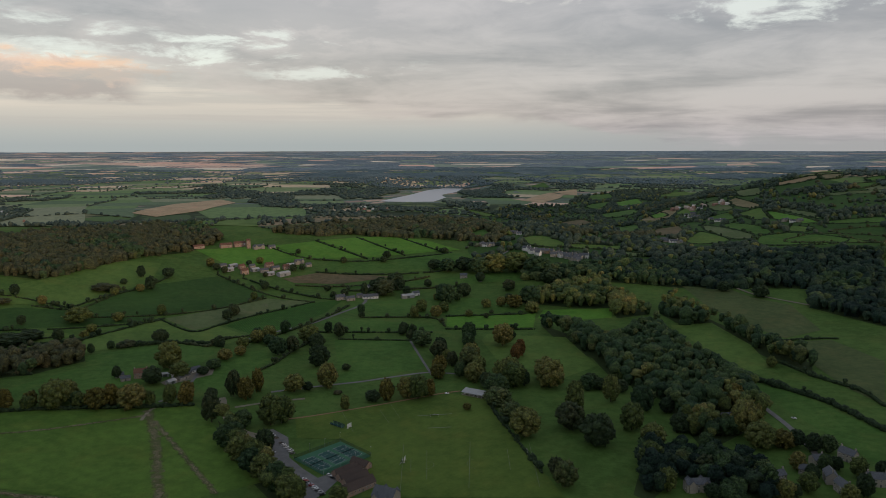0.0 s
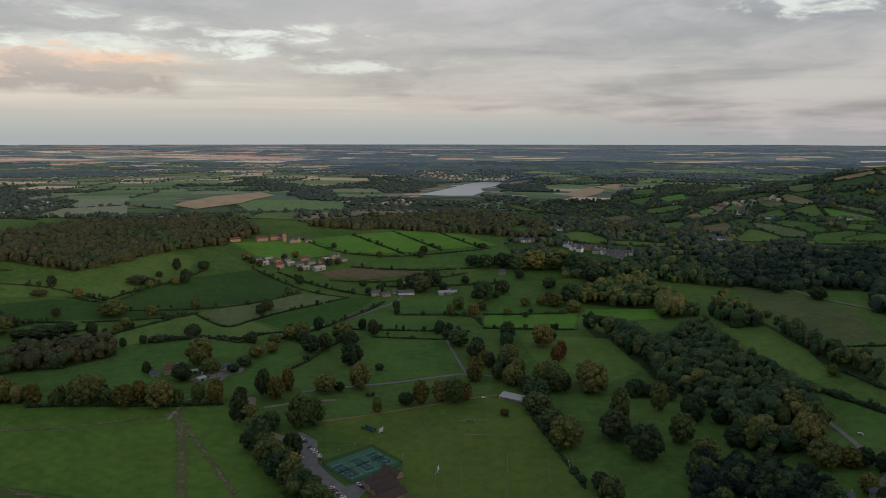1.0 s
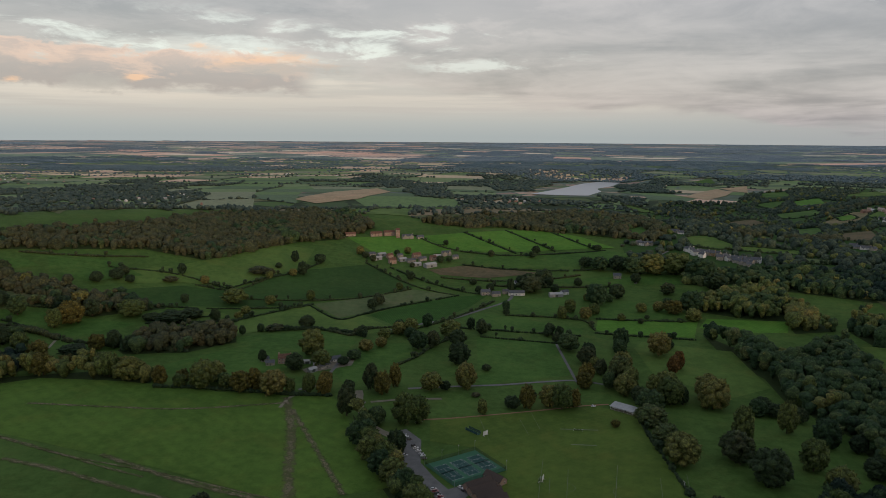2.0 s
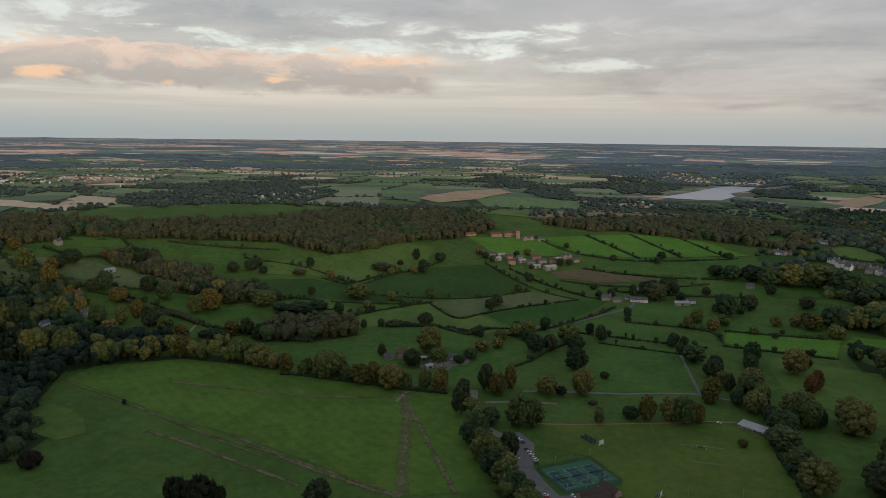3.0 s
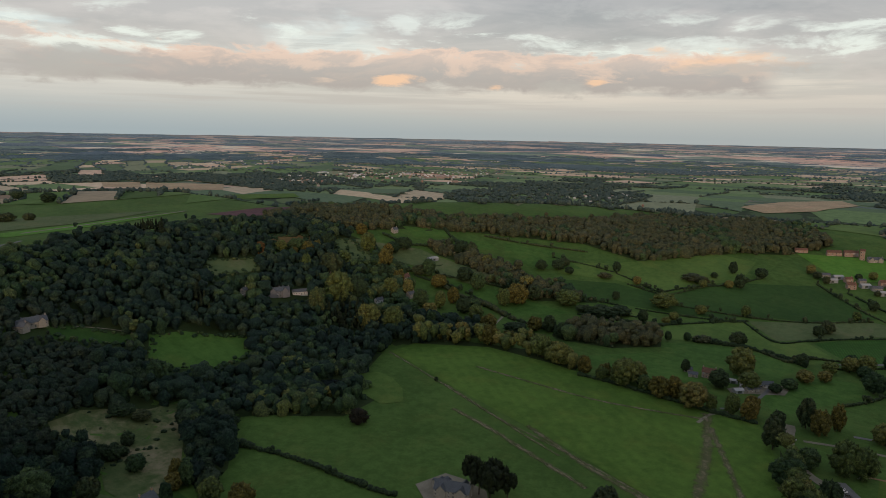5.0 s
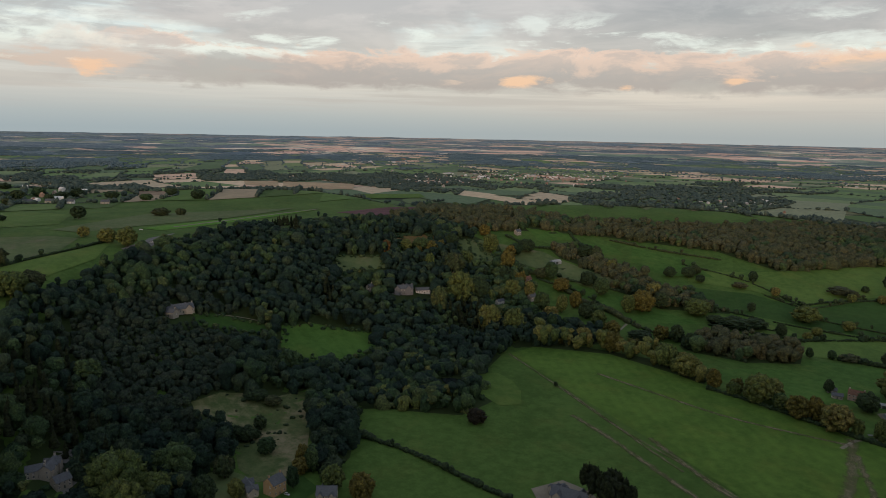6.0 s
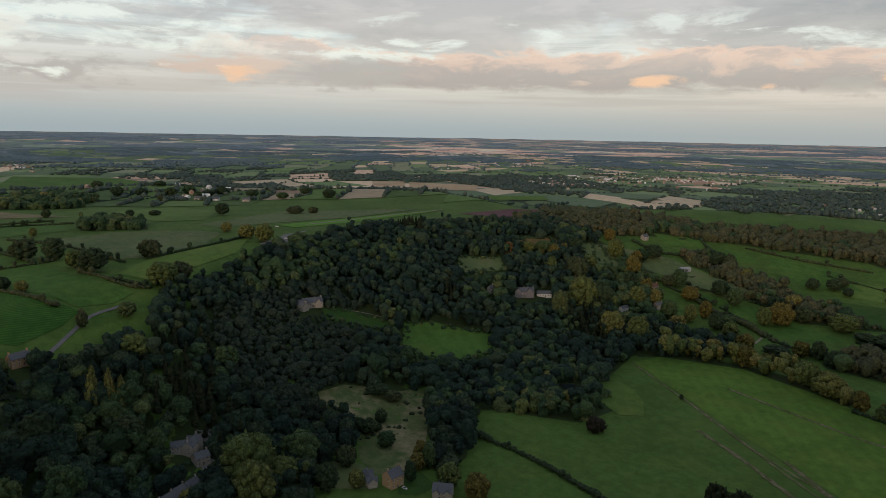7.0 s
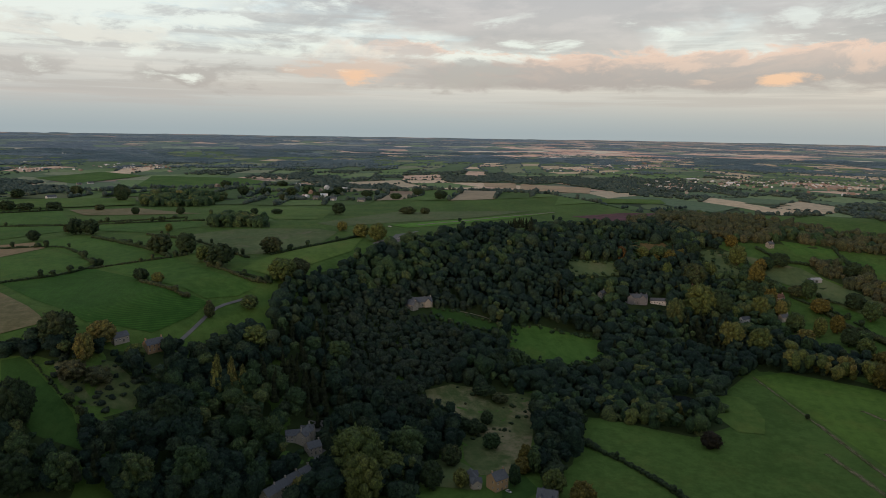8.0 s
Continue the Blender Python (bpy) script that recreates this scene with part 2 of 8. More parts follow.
def grass_material(name, dark, light, worn=(0.11, 0.105, 0.05), worn_at=0.66, stripe=0.0, angle=0.0, pitch=8.0):
    """Pasture or mown turf: two greens in broad drifts, tussock grain, worn patches, and mowing lines where wanted."""
    m, t = material(name)
    p = place(t)
    drift, grain, tuft = noise_at(t, p, 0.013, 6, 0.6), noise_at(t, p, 0.12, 7, 0.7), noise_at(t, p, 0.8, 5, 0.75)
    mixv = calc(t, "ADD", calc(t, "MULTIPLY", drift, 0.45), calc(t, "MULTIPLY", grain, 0.55))
    col = blend(t, smooth(t, mixv, 0.36, 0.64), (*[c * 0.9 for c in dark], 1), (*[c * 1.06 for c in light], 1))
    sere = smooth(t, noise_at(t, p, 0.028, 6, 0.68), 0.48, 0.70)  # drier, yellower drifts
    col = blend(t, calc(t, "MULTIPLY", sere, 0.26), col, (light[0] * 1.75, light[1] * 1.06, light[2] * 1.2, 1))
    if stripe:
        turned = node(t, "ShaderNodeVectorRotate", {"Vector": p, "Angle": radians(angle)}, rotation_type="Z_AXIS").outputs[0]
        line = node(t, "ShaderNodeTexWave", {"Vector": turned, "Scale": 0.314 / pitch * 2, "Distortion": 1.2, "Detail": 2.0, "Detail Scale": 0.05}).outputs[0]
        col = blend(t, calc(t, "MULTIPLY", line, stripe), col, (*[c * 0.72 for c in dark], 1))
    bare = smooth(t, calc(t, "ADD", calc(t, "MULTIPLY", noise_at(t, p, 0.03, 6, 0.6), 0.75), calc(t, "MULTIPLY", tuft, 0.25)), worn_at, worn_at + 0.14)
    col = blend(t, bare, col, (*worn, 1))
    col = blend(t, calc(t, "MULTIPLY", smooth(t, tuft, 0.45, 0.72), 0.36), col, (*[c * 0.55 for c in dark], 1))
    finish(t, col, 0.95, calc(t, "ADD", tuft, grain), 0.5, 0.35)
    return m


def far_material(name, scale, stretch, crops, shade, light):
    """Distant farmland: a patchwork of fields with dark hedges between them and woods here and there."""
    m, t = material(name)
    uv = node(t, "ShaderNodeUVMap", uv_map="plan").outputs[0]
    warp = node(t, "ShaderNodeTexNoise", {"Vector": uv, "Scale": 0.35 * scale, "Detail": 2.0}).outputs["Color"]
    shaken = node(t, "ShaderNodeVectorMath", {0: uv, 1: warp}, operation="ADD").outputs[0]
    at = node(t, "ShaderNodeMapping", {"Vector": shaken, "Scale": (scale, scale * stretch, 1.0)}).outputs[0]
    cell = node(t, "ShaderNodeTexVoronoi", {"Vector": at, "Scale": 1.0}, distance="CHEBYCHEV")
    edge = node(t, "ShaderNodeTexVoronoi", {"Vector": at, "Scale": 1.0}, feature="DISTANCE_TO_EDGE").outputs["Distance"]
    pick = node(t, "ShaderNodeSeparateColor", {0: cell.outputs["Color"]}).outputs
    crop = ramp(t, pick[0], crops)
    crop.node.color_ramp.interpolation = "CONSTANT"
    grain = noise_at(t, at, 2.4, 5, 0.6)
    crop = blend(t, calc(t, "MULTIPLY", grain, 0.3), crop, (0.11, 0.125, 0.095, 1))
    spread = node(t, "ShaderNodeMapping", {"Vector": at, "Scale": (0.16, 0.42, 1.0)}).outputs[0]
    wood = smooth(t, calc(t, "ADD", noise_at(t, spread, 1.0, 6, 0.62), calc(t, "MULTIPLY", pick[1], 0.14)), 0.60, 0.64)
    hedge = calc(t, "SUBTRACT", 1.0, smooth(t, calc(t, "ADD", edge, calc(t, "MULTIPLY", grain, 0.10)), 0.075, 0.13))
    dark = blend(t, grain, (*shade, 1), (*light, 1))
    col = blend(t, calc(t, "MAXIMUM", hedge, wood), crop, dark)
    finish(t, col, 1.0)
    return m


MEADOW = grass_material("pasture", (0.047, 0.098, 0.017), (0.073, 0.133, 0.028))
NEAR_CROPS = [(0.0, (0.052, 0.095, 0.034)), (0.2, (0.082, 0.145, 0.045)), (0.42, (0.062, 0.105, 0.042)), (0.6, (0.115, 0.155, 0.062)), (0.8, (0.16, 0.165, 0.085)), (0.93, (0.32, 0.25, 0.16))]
# the two farther crop sets are lightened and greyed to paint in haze
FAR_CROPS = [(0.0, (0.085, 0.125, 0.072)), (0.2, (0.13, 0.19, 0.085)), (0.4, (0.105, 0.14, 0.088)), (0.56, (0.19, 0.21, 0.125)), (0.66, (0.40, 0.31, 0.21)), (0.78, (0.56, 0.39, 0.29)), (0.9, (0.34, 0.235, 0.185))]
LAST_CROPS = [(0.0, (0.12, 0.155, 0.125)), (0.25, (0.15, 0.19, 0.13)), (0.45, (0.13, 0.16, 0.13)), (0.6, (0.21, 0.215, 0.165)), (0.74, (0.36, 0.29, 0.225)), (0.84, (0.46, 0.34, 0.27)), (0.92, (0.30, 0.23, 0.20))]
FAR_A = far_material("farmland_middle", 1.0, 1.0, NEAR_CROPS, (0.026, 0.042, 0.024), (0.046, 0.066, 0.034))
# hedge and wood tones below are lifted towards blue-grey as painted haze
FAR_B = far_material("farmland_far_hazed", 1.0, 1.0, FAR_CROPS, (0.10, 0.14, 0.12), (0.14, 0.18, 0.14))
FAR_C = far_material("farmland_skyline_hazed", 1.0, 1.0, LAST_CROPS, (0.21, 0.25, 0.27), (0.27, 0.31, 0.32))


# ---- the ground: one sheet out to the skyline ----
def build_ground():
    rings = list(np.arange(0, 2000, 20.0)) + list(np.arange(2000, 4890, 40))
    turns = np.radians(np.arange(-180, 180, 1.0))
    verts, uvs = [], []
    for r in rings:
        x, y = -np.sin(turns) * r, 45 + np.cos(turns) * r
        z = terrain(x, y)
        verts += list(zip(x.tolist(), y.tolist(), z.tolist()))
        if r < 2600:
            uvs += list(zip((x / 130).tolist(), (y / 105).tolist()))
        elif r < 3500:
            uvs += list(zip((turns * 34).tolist(), np.full(360, r / 62).tolist()))
        else:
            uvs += list(zip((turns * 62).tolist(), np.full(360, r / 27).tolist()))
    faces, slots = [], []
    for i in range(len(rings) - 1):
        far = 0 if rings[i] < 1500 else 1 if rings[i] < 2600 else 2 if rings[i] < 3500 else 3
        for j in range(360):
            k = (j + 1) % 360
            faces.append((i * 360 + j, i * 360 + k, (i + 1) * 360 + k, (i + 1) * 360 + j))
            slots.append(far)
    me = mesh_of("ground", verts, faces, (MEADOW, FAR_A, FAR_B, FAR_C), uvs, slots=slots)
    me.flip_normals()
    return tagged(new("ground", me), "rolling green farmland valley out to the skyline", "ground", kind="structure")


build_ground()


def part(name, mesh, mat, parent, label=""):
    """Links a mesh as one part under a thing or under a part."""
    if isinstance(mesh, bmesh.types.BMesh):
        me = bpy.data.meshes.new(name)
        mesh.to_mesh(me)
        mesh.free()
        mesh = me
    if mat is not None and not mesh.materials:
        mesh.materials.append(mat)
    ob = new(name, mesh)
    ob.parent = parent
    return tagged(ob, label) if label else ob


def base(name, x, y, turn=0.0, label="", category="", group="", z=None):
    """The Empty at a thing's foot that parents its parts."""
    ob = new(name)
    ob.empty_display_size = 0.5
    ob.matrix_world = pose(x, y, high(x, y) if z is None else z, 0, 0, turn)
    return tagged(ob, label, category, group)


def box(bm, x0, y0, z0, x1, y1, z1):
    v = [bm.verts.new((x, y, z)) for z in (z0, z1) for x, y in ((x0, y0), (x1, y0), (x1, y1), (x0, y1))]
    for f in ((3, 2, 1, 0), (4, 5, 6, 7), (0, 1, 5, 4), (1, 2, 6, 5), (2, 3, 7, 6), (3, 0, 4, 7)):
        bm.faces.new([v[i] for i in f])


def boxed(*spans):
    bm = bmesh.new()
    for s in spans:
        box(bm, *s)
    return bm


def rod(bm, a, b, r0, r1, n=6):
    """A tapered round bar from a to b."""
    a, b = Vector(a), Vector(b)
    side = (b - a).orthogonal().normalized()
    other = (b - a).normalized().cross(side)
    rings = []
    for p, r in ((a, r0), (b, r1)):
        rings.append([bm.verts.new(p + (side * math.cos(k * math.tau / n) + other * math.sin(k * math.tau / n)) * r) for k in range(n)])
    for k in range(n):
        bm.faces.new((rings[0][k], rings[0][(k + 1) % n], rings[1][(k + 1) % n], rings[1][k]))
    bm.faces.new(rings[1])
    bm.faces.new(rings[0][::-1])


# ---- foliage, bark, stone, roofs ----
def leaf_material(name, stops):
    """Leaves in mass: each clump or tree takes its own tone, with leafy grain, lit sprays and shaded gaps painted in.
    """
    m, t = material(name)
    p = place(t)
    own = node(t, "ShaderNodeNewGeometry").outputs["Random Per Island"]
    solo = node(t, "ShaderNodeObjectInfo").outputs["Random"]
    tree = node(t, "ShaderNodeAttribute", attribute_name="tone").outputs["Fac"]
    pick = calc(t, "ADD", calc(t, "MULTIPLY", own, 0.25), calc(t, "MULTIPLY", calc(t, "FRACT", calc(t, "ADD", solo, tree)), 0.8))
    col = ramp(t, pick, stops)
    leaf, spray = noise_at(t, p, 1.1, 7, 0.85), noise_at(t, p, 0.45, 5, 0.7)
    # noise brightens the colour as lit sprays and darkens it as shade between leaves
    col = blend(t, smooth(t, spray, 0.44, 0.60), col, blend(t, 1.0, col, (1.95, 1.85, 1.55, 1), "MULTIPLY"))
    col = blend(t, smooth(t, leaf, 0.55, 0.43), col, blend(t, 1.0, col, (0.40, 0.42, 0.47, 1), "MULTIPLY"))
    finish(t, col, 0.85, calc(t, "ADD", leaf, spray), 1.0, 1.2)
    return m


LEAVES = {
    "dark": leaf_material("leaves_dark_wood", [(0.0, (0.010, 0.023, 0.020)), (0.35, (0.014, 0.033, 0.025)), (0.7, (0.023, 0.047, 0.030)), (1.0, (0.041, 0.063, 0.036))]),
    "deep": leaf_material("leaves_deep_green", [(0.0, (0.020, 0.044, 0.023)), (0.4, (0.033, 0.066, 0.030)), (0.75, (0.052, 0.087, 0.035)), (1.0, (0.084, 0.102, 0.040))]),
    "olive": leaf_material("leaves_olive", [(0.0, (0.052, 0.086, 0.029)), (0.4, (0.084, 0.113, 0.036)), (0.75, (0.120, 0.134, 0.043)), (1.0, (0.155, 0.138, 0.047))]),
    "brown": leaf_material("leaves_early_autumn", [(0.0, (0.044, 0.057, 0.031)), (0.4, (0.06, 0.071, 0.037)), (0.75, (0.076, 0.078, 0.042)), (1.0, (0.061, 0.078, 0.038))]),
    "young": leaf_material("leaves_young_birch", [(0.0, (0.014, 0.030, 0.022)), (0.4, (0.021, 0.038, 0.027)), (0.75, (0.031, 0.046, 0.031)), (1.0, (0.026, 0.048, 0.029))]),
    "yellow": leaf_material("leaves_yellowing", [(0.0, (0.070, 0.076, 0.022)), (0.6, (0.112, 0.102, 0.028)), (1.0, (0.140, 0.112, 0.030))]),
    "rust": leaf_material("leaves_rust", [(0.0, (0.085, 0.055, 0.020)), (1.0, (0.13, 0.075, 0.026))]),
    "pine": leaf_material("needles_pine", [(0.0, (0.012, 0.020, 0.010)), (1.0, (0.022, 0.032, 0.014))]),
    "copper": leaf_material("leaves_copper", [(0.0, (0.019, 0.018, 0.013)), (1.0, (0.030, 0.027, 0.017))]),
    # these two carry some blue-grey distance haze in their leaf colours
    "far": leaf_material("leaves_far_country_hazed", [(0.0, (0.040, 0.066, 0.062)), (0.6, (0.060, 0.090, 0.080)), (1.0, (0.084, 0.112, 0.090))]),
    "valley": leaf_material("leaves_across_the_valley_hazed", [(0.0, (0.028, 0.048, 0.040)), (0.5, (0.044, 0.069, 0.052)), (1.0, (0.068, 0.092, 0.060))]),
    "hedge": leaf_material("leaves_hedge", [(0.0, (0.020, 0.039, 0.020)), (0.7, (0.034, 0.058, 0.027)), (1.0, (0.058, 0.070, 0.034))]),
}


def plain_material(name, a, b, scale=1.5, rough=0.85, bump=0.2, metal=0.0, distance=0.03):
    """A weathered surface: two tones in broad stains with fine grain."""
    m, t = material(name)
    p = node(t, "ShaderNodeTexCoord").outputs["Object"]
    big, fine = noise_at(t, p, scale * 0.3, 5, 0.6), noise_at(t, p, scale * 4, 4, 0.7)
    col = blend(t, smooth(t, calc(t, "ADD", calc(t, "MULTIPLY", big, 0.6), calc(t, "MULTIPLY", fine, 0.4)), 0.35, 0.65), (*a, 1), (*b, 1))
    own = node(t, "ShaderNodeObjectInfo").outputs["Random"]
    col = blend(t, calc(t, "MULTIPLY", own, 0.3), col, (*[c * 0.6 for c in a], 1))
    finish(t, col, rough, fine, bump, distance, Metallic=metal)
    return m


def coursed_material(name, a, b, joint, wide, tall, rough=0.9):
    """Masonry or roofing in courses, with a joint between the pieces."""
    m, t = material(name)
    p = node(t, "ShaderNodeTexCoord").outputs["Object"]
    x, y, z = node(t, "ShaderNodeSeparateXYZ", {0: p}).outputs
    at = node(t, "ShaderNodeCombineXYZ", {0: calc(t, "ADD", x, y), 1: z, 2: 0.0}).outputs[0]
    br = node(t, "ShaderNodeTexBrick", {"Vector": at, "Color1": (*a, 1), "Color2": (*b, 1), "Mortar": (*joint, 1), "Scale": 1.0, "Mortar Size": 0.012, "Brick Width": wide, "Row Height": tall})
    dirt = noise_at(t, p, 0.5, 5, 0.6)
    col = blend(t, calc(t, "MULTIPLY", dirt, 0.45), br.outputs[0], (*[c * 0.5 for c in a], 1))
    finish(t, col, rough, calc(t, "SUBTRACT", noise_at(t, p, 6, 3), br.outputs["Fac"]), 0.4, 0.03)
    return m


BARK = plain_material("bark", (0.05, 0.04, 0.03), (0.09, 0.075, 0.055), 2.0, 0.95, 0.6)
STONE = coursed_material("gritstone", (0.27, 0.25, 0.21), (0.39, 0.36, 0.305), (0.30, 0.28, 0.245), 0.45, 0.2)
DARKSTONE = coursed_material("sooty_gritstone", (0.155, 0.155, 0.160), (0.225, 0.225, 0.230), (0.19, 0.19, 0.19), 0.45, 0.2)
OCHRE = coursed_material("honey_stone", (0.33, 0.22, 0.12), (0.42, 0.29, 0.16), (0.3, 0.26, 0.2), 0.45, 0.2)
BRICK = coursed_material("red_brick", (0.33, 0.20, 0.145), (0.42, 0.27, 0.20), (0.34, 0.31, 0.27), 0.225, 0.075)
WHITE = plain_material("white_render", (0.60, 0.59, 0.56), (0.72, 0.71, 0.68), 0.8, 0.8)
STEEL = plain_material("grey_sheeting", (0.22, 0.235, 0.24), (0.33, 0.34, 0.34), 0.6, 0.6)
SLATE = coursed_material("slate", (0.090, 0.100, 0.112), (0.130, 0.142, 0.155), (0.05, 0.055, 0.06), 0.3, 0.2, 0.55)
TILE = coursed_material("clay_tile", (0.078, 0.064, 0.055), (0.115, 0.088, 0.074), (0.05, 0.035, 0.03), 0.2, 0.15)
REDTILE = coursed_material("red_tile", (0.16, 0.085, 0.06), (0.21, 0.115, 0.08), (0.06, 0.045, 0.035), 0.2, 0.15)
SHEET = plain_material("pale_roof_sheet", (0.30, 0.31, 0.305), (0.44, 0.44, 0.43), 0.5, 0.6)
FRAME = plain_material("window_paint", (0.6, 0.6, 0.58), (0.72, 0.72, 0.7), 2.0, 0.5)
DOOR = plain_material("door_paint", (0.05, 0.07, 0.06), (0.09, 0.10, 0.09), 2.0, 0.5)
PANE, _t = material("window_glass")
finish(_t, (0.02, 0.025, 0.03, 1), 0.06, None, **{"Specular IOR Level": 0.6})
ASPHALT = plain_material("asphalt", (0.125, 0.124, 0.120), (0.18, 0.178, 0.170), 0.5, 0.9)
GRAVEL, _t = material("trodden_earth")
_p = place(_t)
_w = smooth(_t, calc(_t, "ADD", calc(_t, "MULTIPLY", noise_at(_t, _p, 0.10, 5, 0.65), 0.7), calc(_t, "MULTIPLY", noise_at(_t, _p, 0.8, 4, 0.7), 0.3)), 0.40, 0.62)
_u = node(_t, "ShaderNodeSeparateXYZ", {0: node(_t, "ShaderNodeUVMap", uv_map="plan").outputs[0]}).outputs[0]
_rut = calc(_t, "MINIMUM", _u, calc(_t, "SUBTRACT", 1.0, _u))  # bare in the middle, grass creeping in from both sides
_bare = smooth(_t, calc(_t, "ADD", _rut, calc(_t, "MULTIPLY", calc(_t, "SUBTRACT", noise_at(_t, _p, 0.22, 6, 0.7), 0.5), 1.3)), 0.02, 0.42)
_g = node(_t, "ShaderNodeBsdfPrincipled", {"Base Color": blend(_t, _w, (0.090, 0.100, 0.036, 1), (0.205, 0.175, 0.110, 1)), "Roughness": 0.95, "Specular IOR Level": 0.15})
_m = node(_t, "ShaderNodeMixShader", {0: calc(_t, "MULTIPLY", _bare, 0.72), 1: node(_t, "ShaderNodeBsdfTransparent").outputs[0], 2: _g.outputs[0]})
node(_t, "ShaderNodeOutputMaterial", {0: _m.outputs[0]})


def scrub(outline, count, low, tall, leaf, words):
    """Bushes scattered over rough ground, thick in some parts and thin in others."""
    pieces = []
    xs, ys = [p[0] for p in outline], [p[1] for p in outline]
    px, py = RNG.uniform(min(xs), max(xs), count * 3), RNG.uniform(min(ys), max(ys), count * 3)
    ok = inside(px, py, outline)
    for x, y in zip(px[ok][:count], py[ok][:count]):
        if noise.noise((x * 0.05, y * 0.05, 5.0)) + RNG.normal() * 0.2 < -0.1:
            continue
        v, f = BALLS[2]
        s = RNG.uniform(low, tall)
        v = lumpy(v, RNG, 0.3, 2.6) * np.array([s * RNG.uniform(0.7, 1.2), s * RNG.uniform(0.7, 1.2), s * 0.6])
        pieces.append((v + np.array([x, y, high(x, y) + s * 0.4]), f))
    tagged(new("scrub", merged("scrub", pieces, LEAVES[leaf], True)), words, "bushes", kind="stuff")


DUST = plain_material("pale_lane", (0.17, 0.155, 0.115), (0.25, 0.225, 0.17), 0.35, 0.95)
EARTH = plain_material("bare_brown_earth", (0.19, 0.115, 0.062), (0.27, 0.17, 0.10), 0.35, 0.95)
# grass under trees: the shade of the crowns is put into this dark green
SHADED_FLOOR = plain_material("woodland_floor", (0.024, 0.044, 0.013), (0.040, 0.060, 0.020), 0.1, 1.0)
POND, _t = material("pond_water")
finish(_t, (0.016, 0.022, 0.022, 1), 0.12, noise_at(_t, place(_t), 0.8, 3), 0.02, 0.05, **{"Specular IOR Level": 0.4})
# pale base colour stands in for the sky the lake would reflect
WATER, _t = material("lake_water_sky_tinted")
finish(_t, (0.32, 0.34, 0.36, 1), 0.3, noise_at(_t, place(_t), 0.6, 3), 0.03, 0.05, **{"Specular IOR Level": 0.9})

TURF = {
    "green": grass_material("pasture_green", (0.042, 0.104, 0.017), (0.070, 0.142, 0.027)),
    "bright": grass_material("pasture_fresh", (0.070, 0.178, 0.020), (0.098, 0.222, 0.030), worn_at=0.74, stripe=0.25, angle=35),
    "lime": grass_material("pasture_light", (0.068, 0.128, 0.024), (0.098, 0.164, 0.035), worn_at=0.62),
    "dark": grass_material("pasture_deep", (0.026, 0.068, 0.013), (0.039, 0.088, 0.018), worn_at=0.72),
    "rough": grass_material("rough_grazing", (0.074, 0.112, 0.040), (0.106, 0.140, 0.056), worn=(0.140, 0.132, 0.078), worn_at=0.54),
    "olive": grass_material("grazed_olive_slope", (0.056, 0.086, 0.028), (0.082, 0.108, 0.038), worn=(0.110, 0.105, 0.056), worn_at=0.58),
    "dry": grass_material("dry_grass", (0.120, 0.115, 0.052), (0.190, 0.165, 0.085), worn=(0.220, 0.180, 0.100), worn_at=0.5),
    "tan": grass_material("stubble_pale", (0.200, 0.160, 0.085), (0.270, 0.205, 0.115), worn=(0.170, 0.120, 0.070), stripe=0.3, angle=20),
    # the tan stubble again for far fields, with haze lightening put into the colour
    "straw": grass_material("hazed_straw", (0.36, 0.275, 0.165), (0.46, 0.35, 0.215), worn=(0.30, 0.22, 0.13), stripe=0.2, angle=20),
    "stubble": grass_material("stubble", (0.095, 0.085, 0.042), (0.140, 0.115, 0.060), worn=(0.160, 0.120, 0.070), worn_at=0.5),
    "crop": grass_material("leafy_crop", (0.027, 0.085, 0.011), (0.047, 0.126, 0.018), worn_at=0.8, stripe=0.7, angle=-28, pitch=6.0),
    "moor": grass_material("bracken", (0.120, 0.088, 0.034), (0.170, 0.115, 0.045), worn=(0.058, 0.077, 0.024), worn_at=0.55),
    "heather": grass_material("heather", (0.085, 0.040, 0.045), (0.125, 0.062, 0.068), worn=(0.070, 0.060, 0.030), worn_at=0.58),
    "mown": grass_material("hay_meadow", (0.060, 0.122, 0.018), (0.092, 0.168, 0.027), worn=(0.105, 0.100, 0.045), worn_at=0.66, stripe=0.16, angle=-62, pitch=22.0),
    "turf": grass_material("sports_turf", (0.064, 0.112, 0.018), (0.090, 0.140, 0.024), worn=(0.110, 0.108, 0.044), worn_at=0.64, stripe=0.12, angle=45, pitch=10.0),
    "scrub": grass_material("scrubland", (0.050, 0.086, 0.024), (0.092, 0.114, 0.046), worn=(0.205, 0.180, 0.105), worn_at=0.47),
}


# ---- sheets that lie on the ground: fields, floors of woods, lanes ----
FIELDS = []


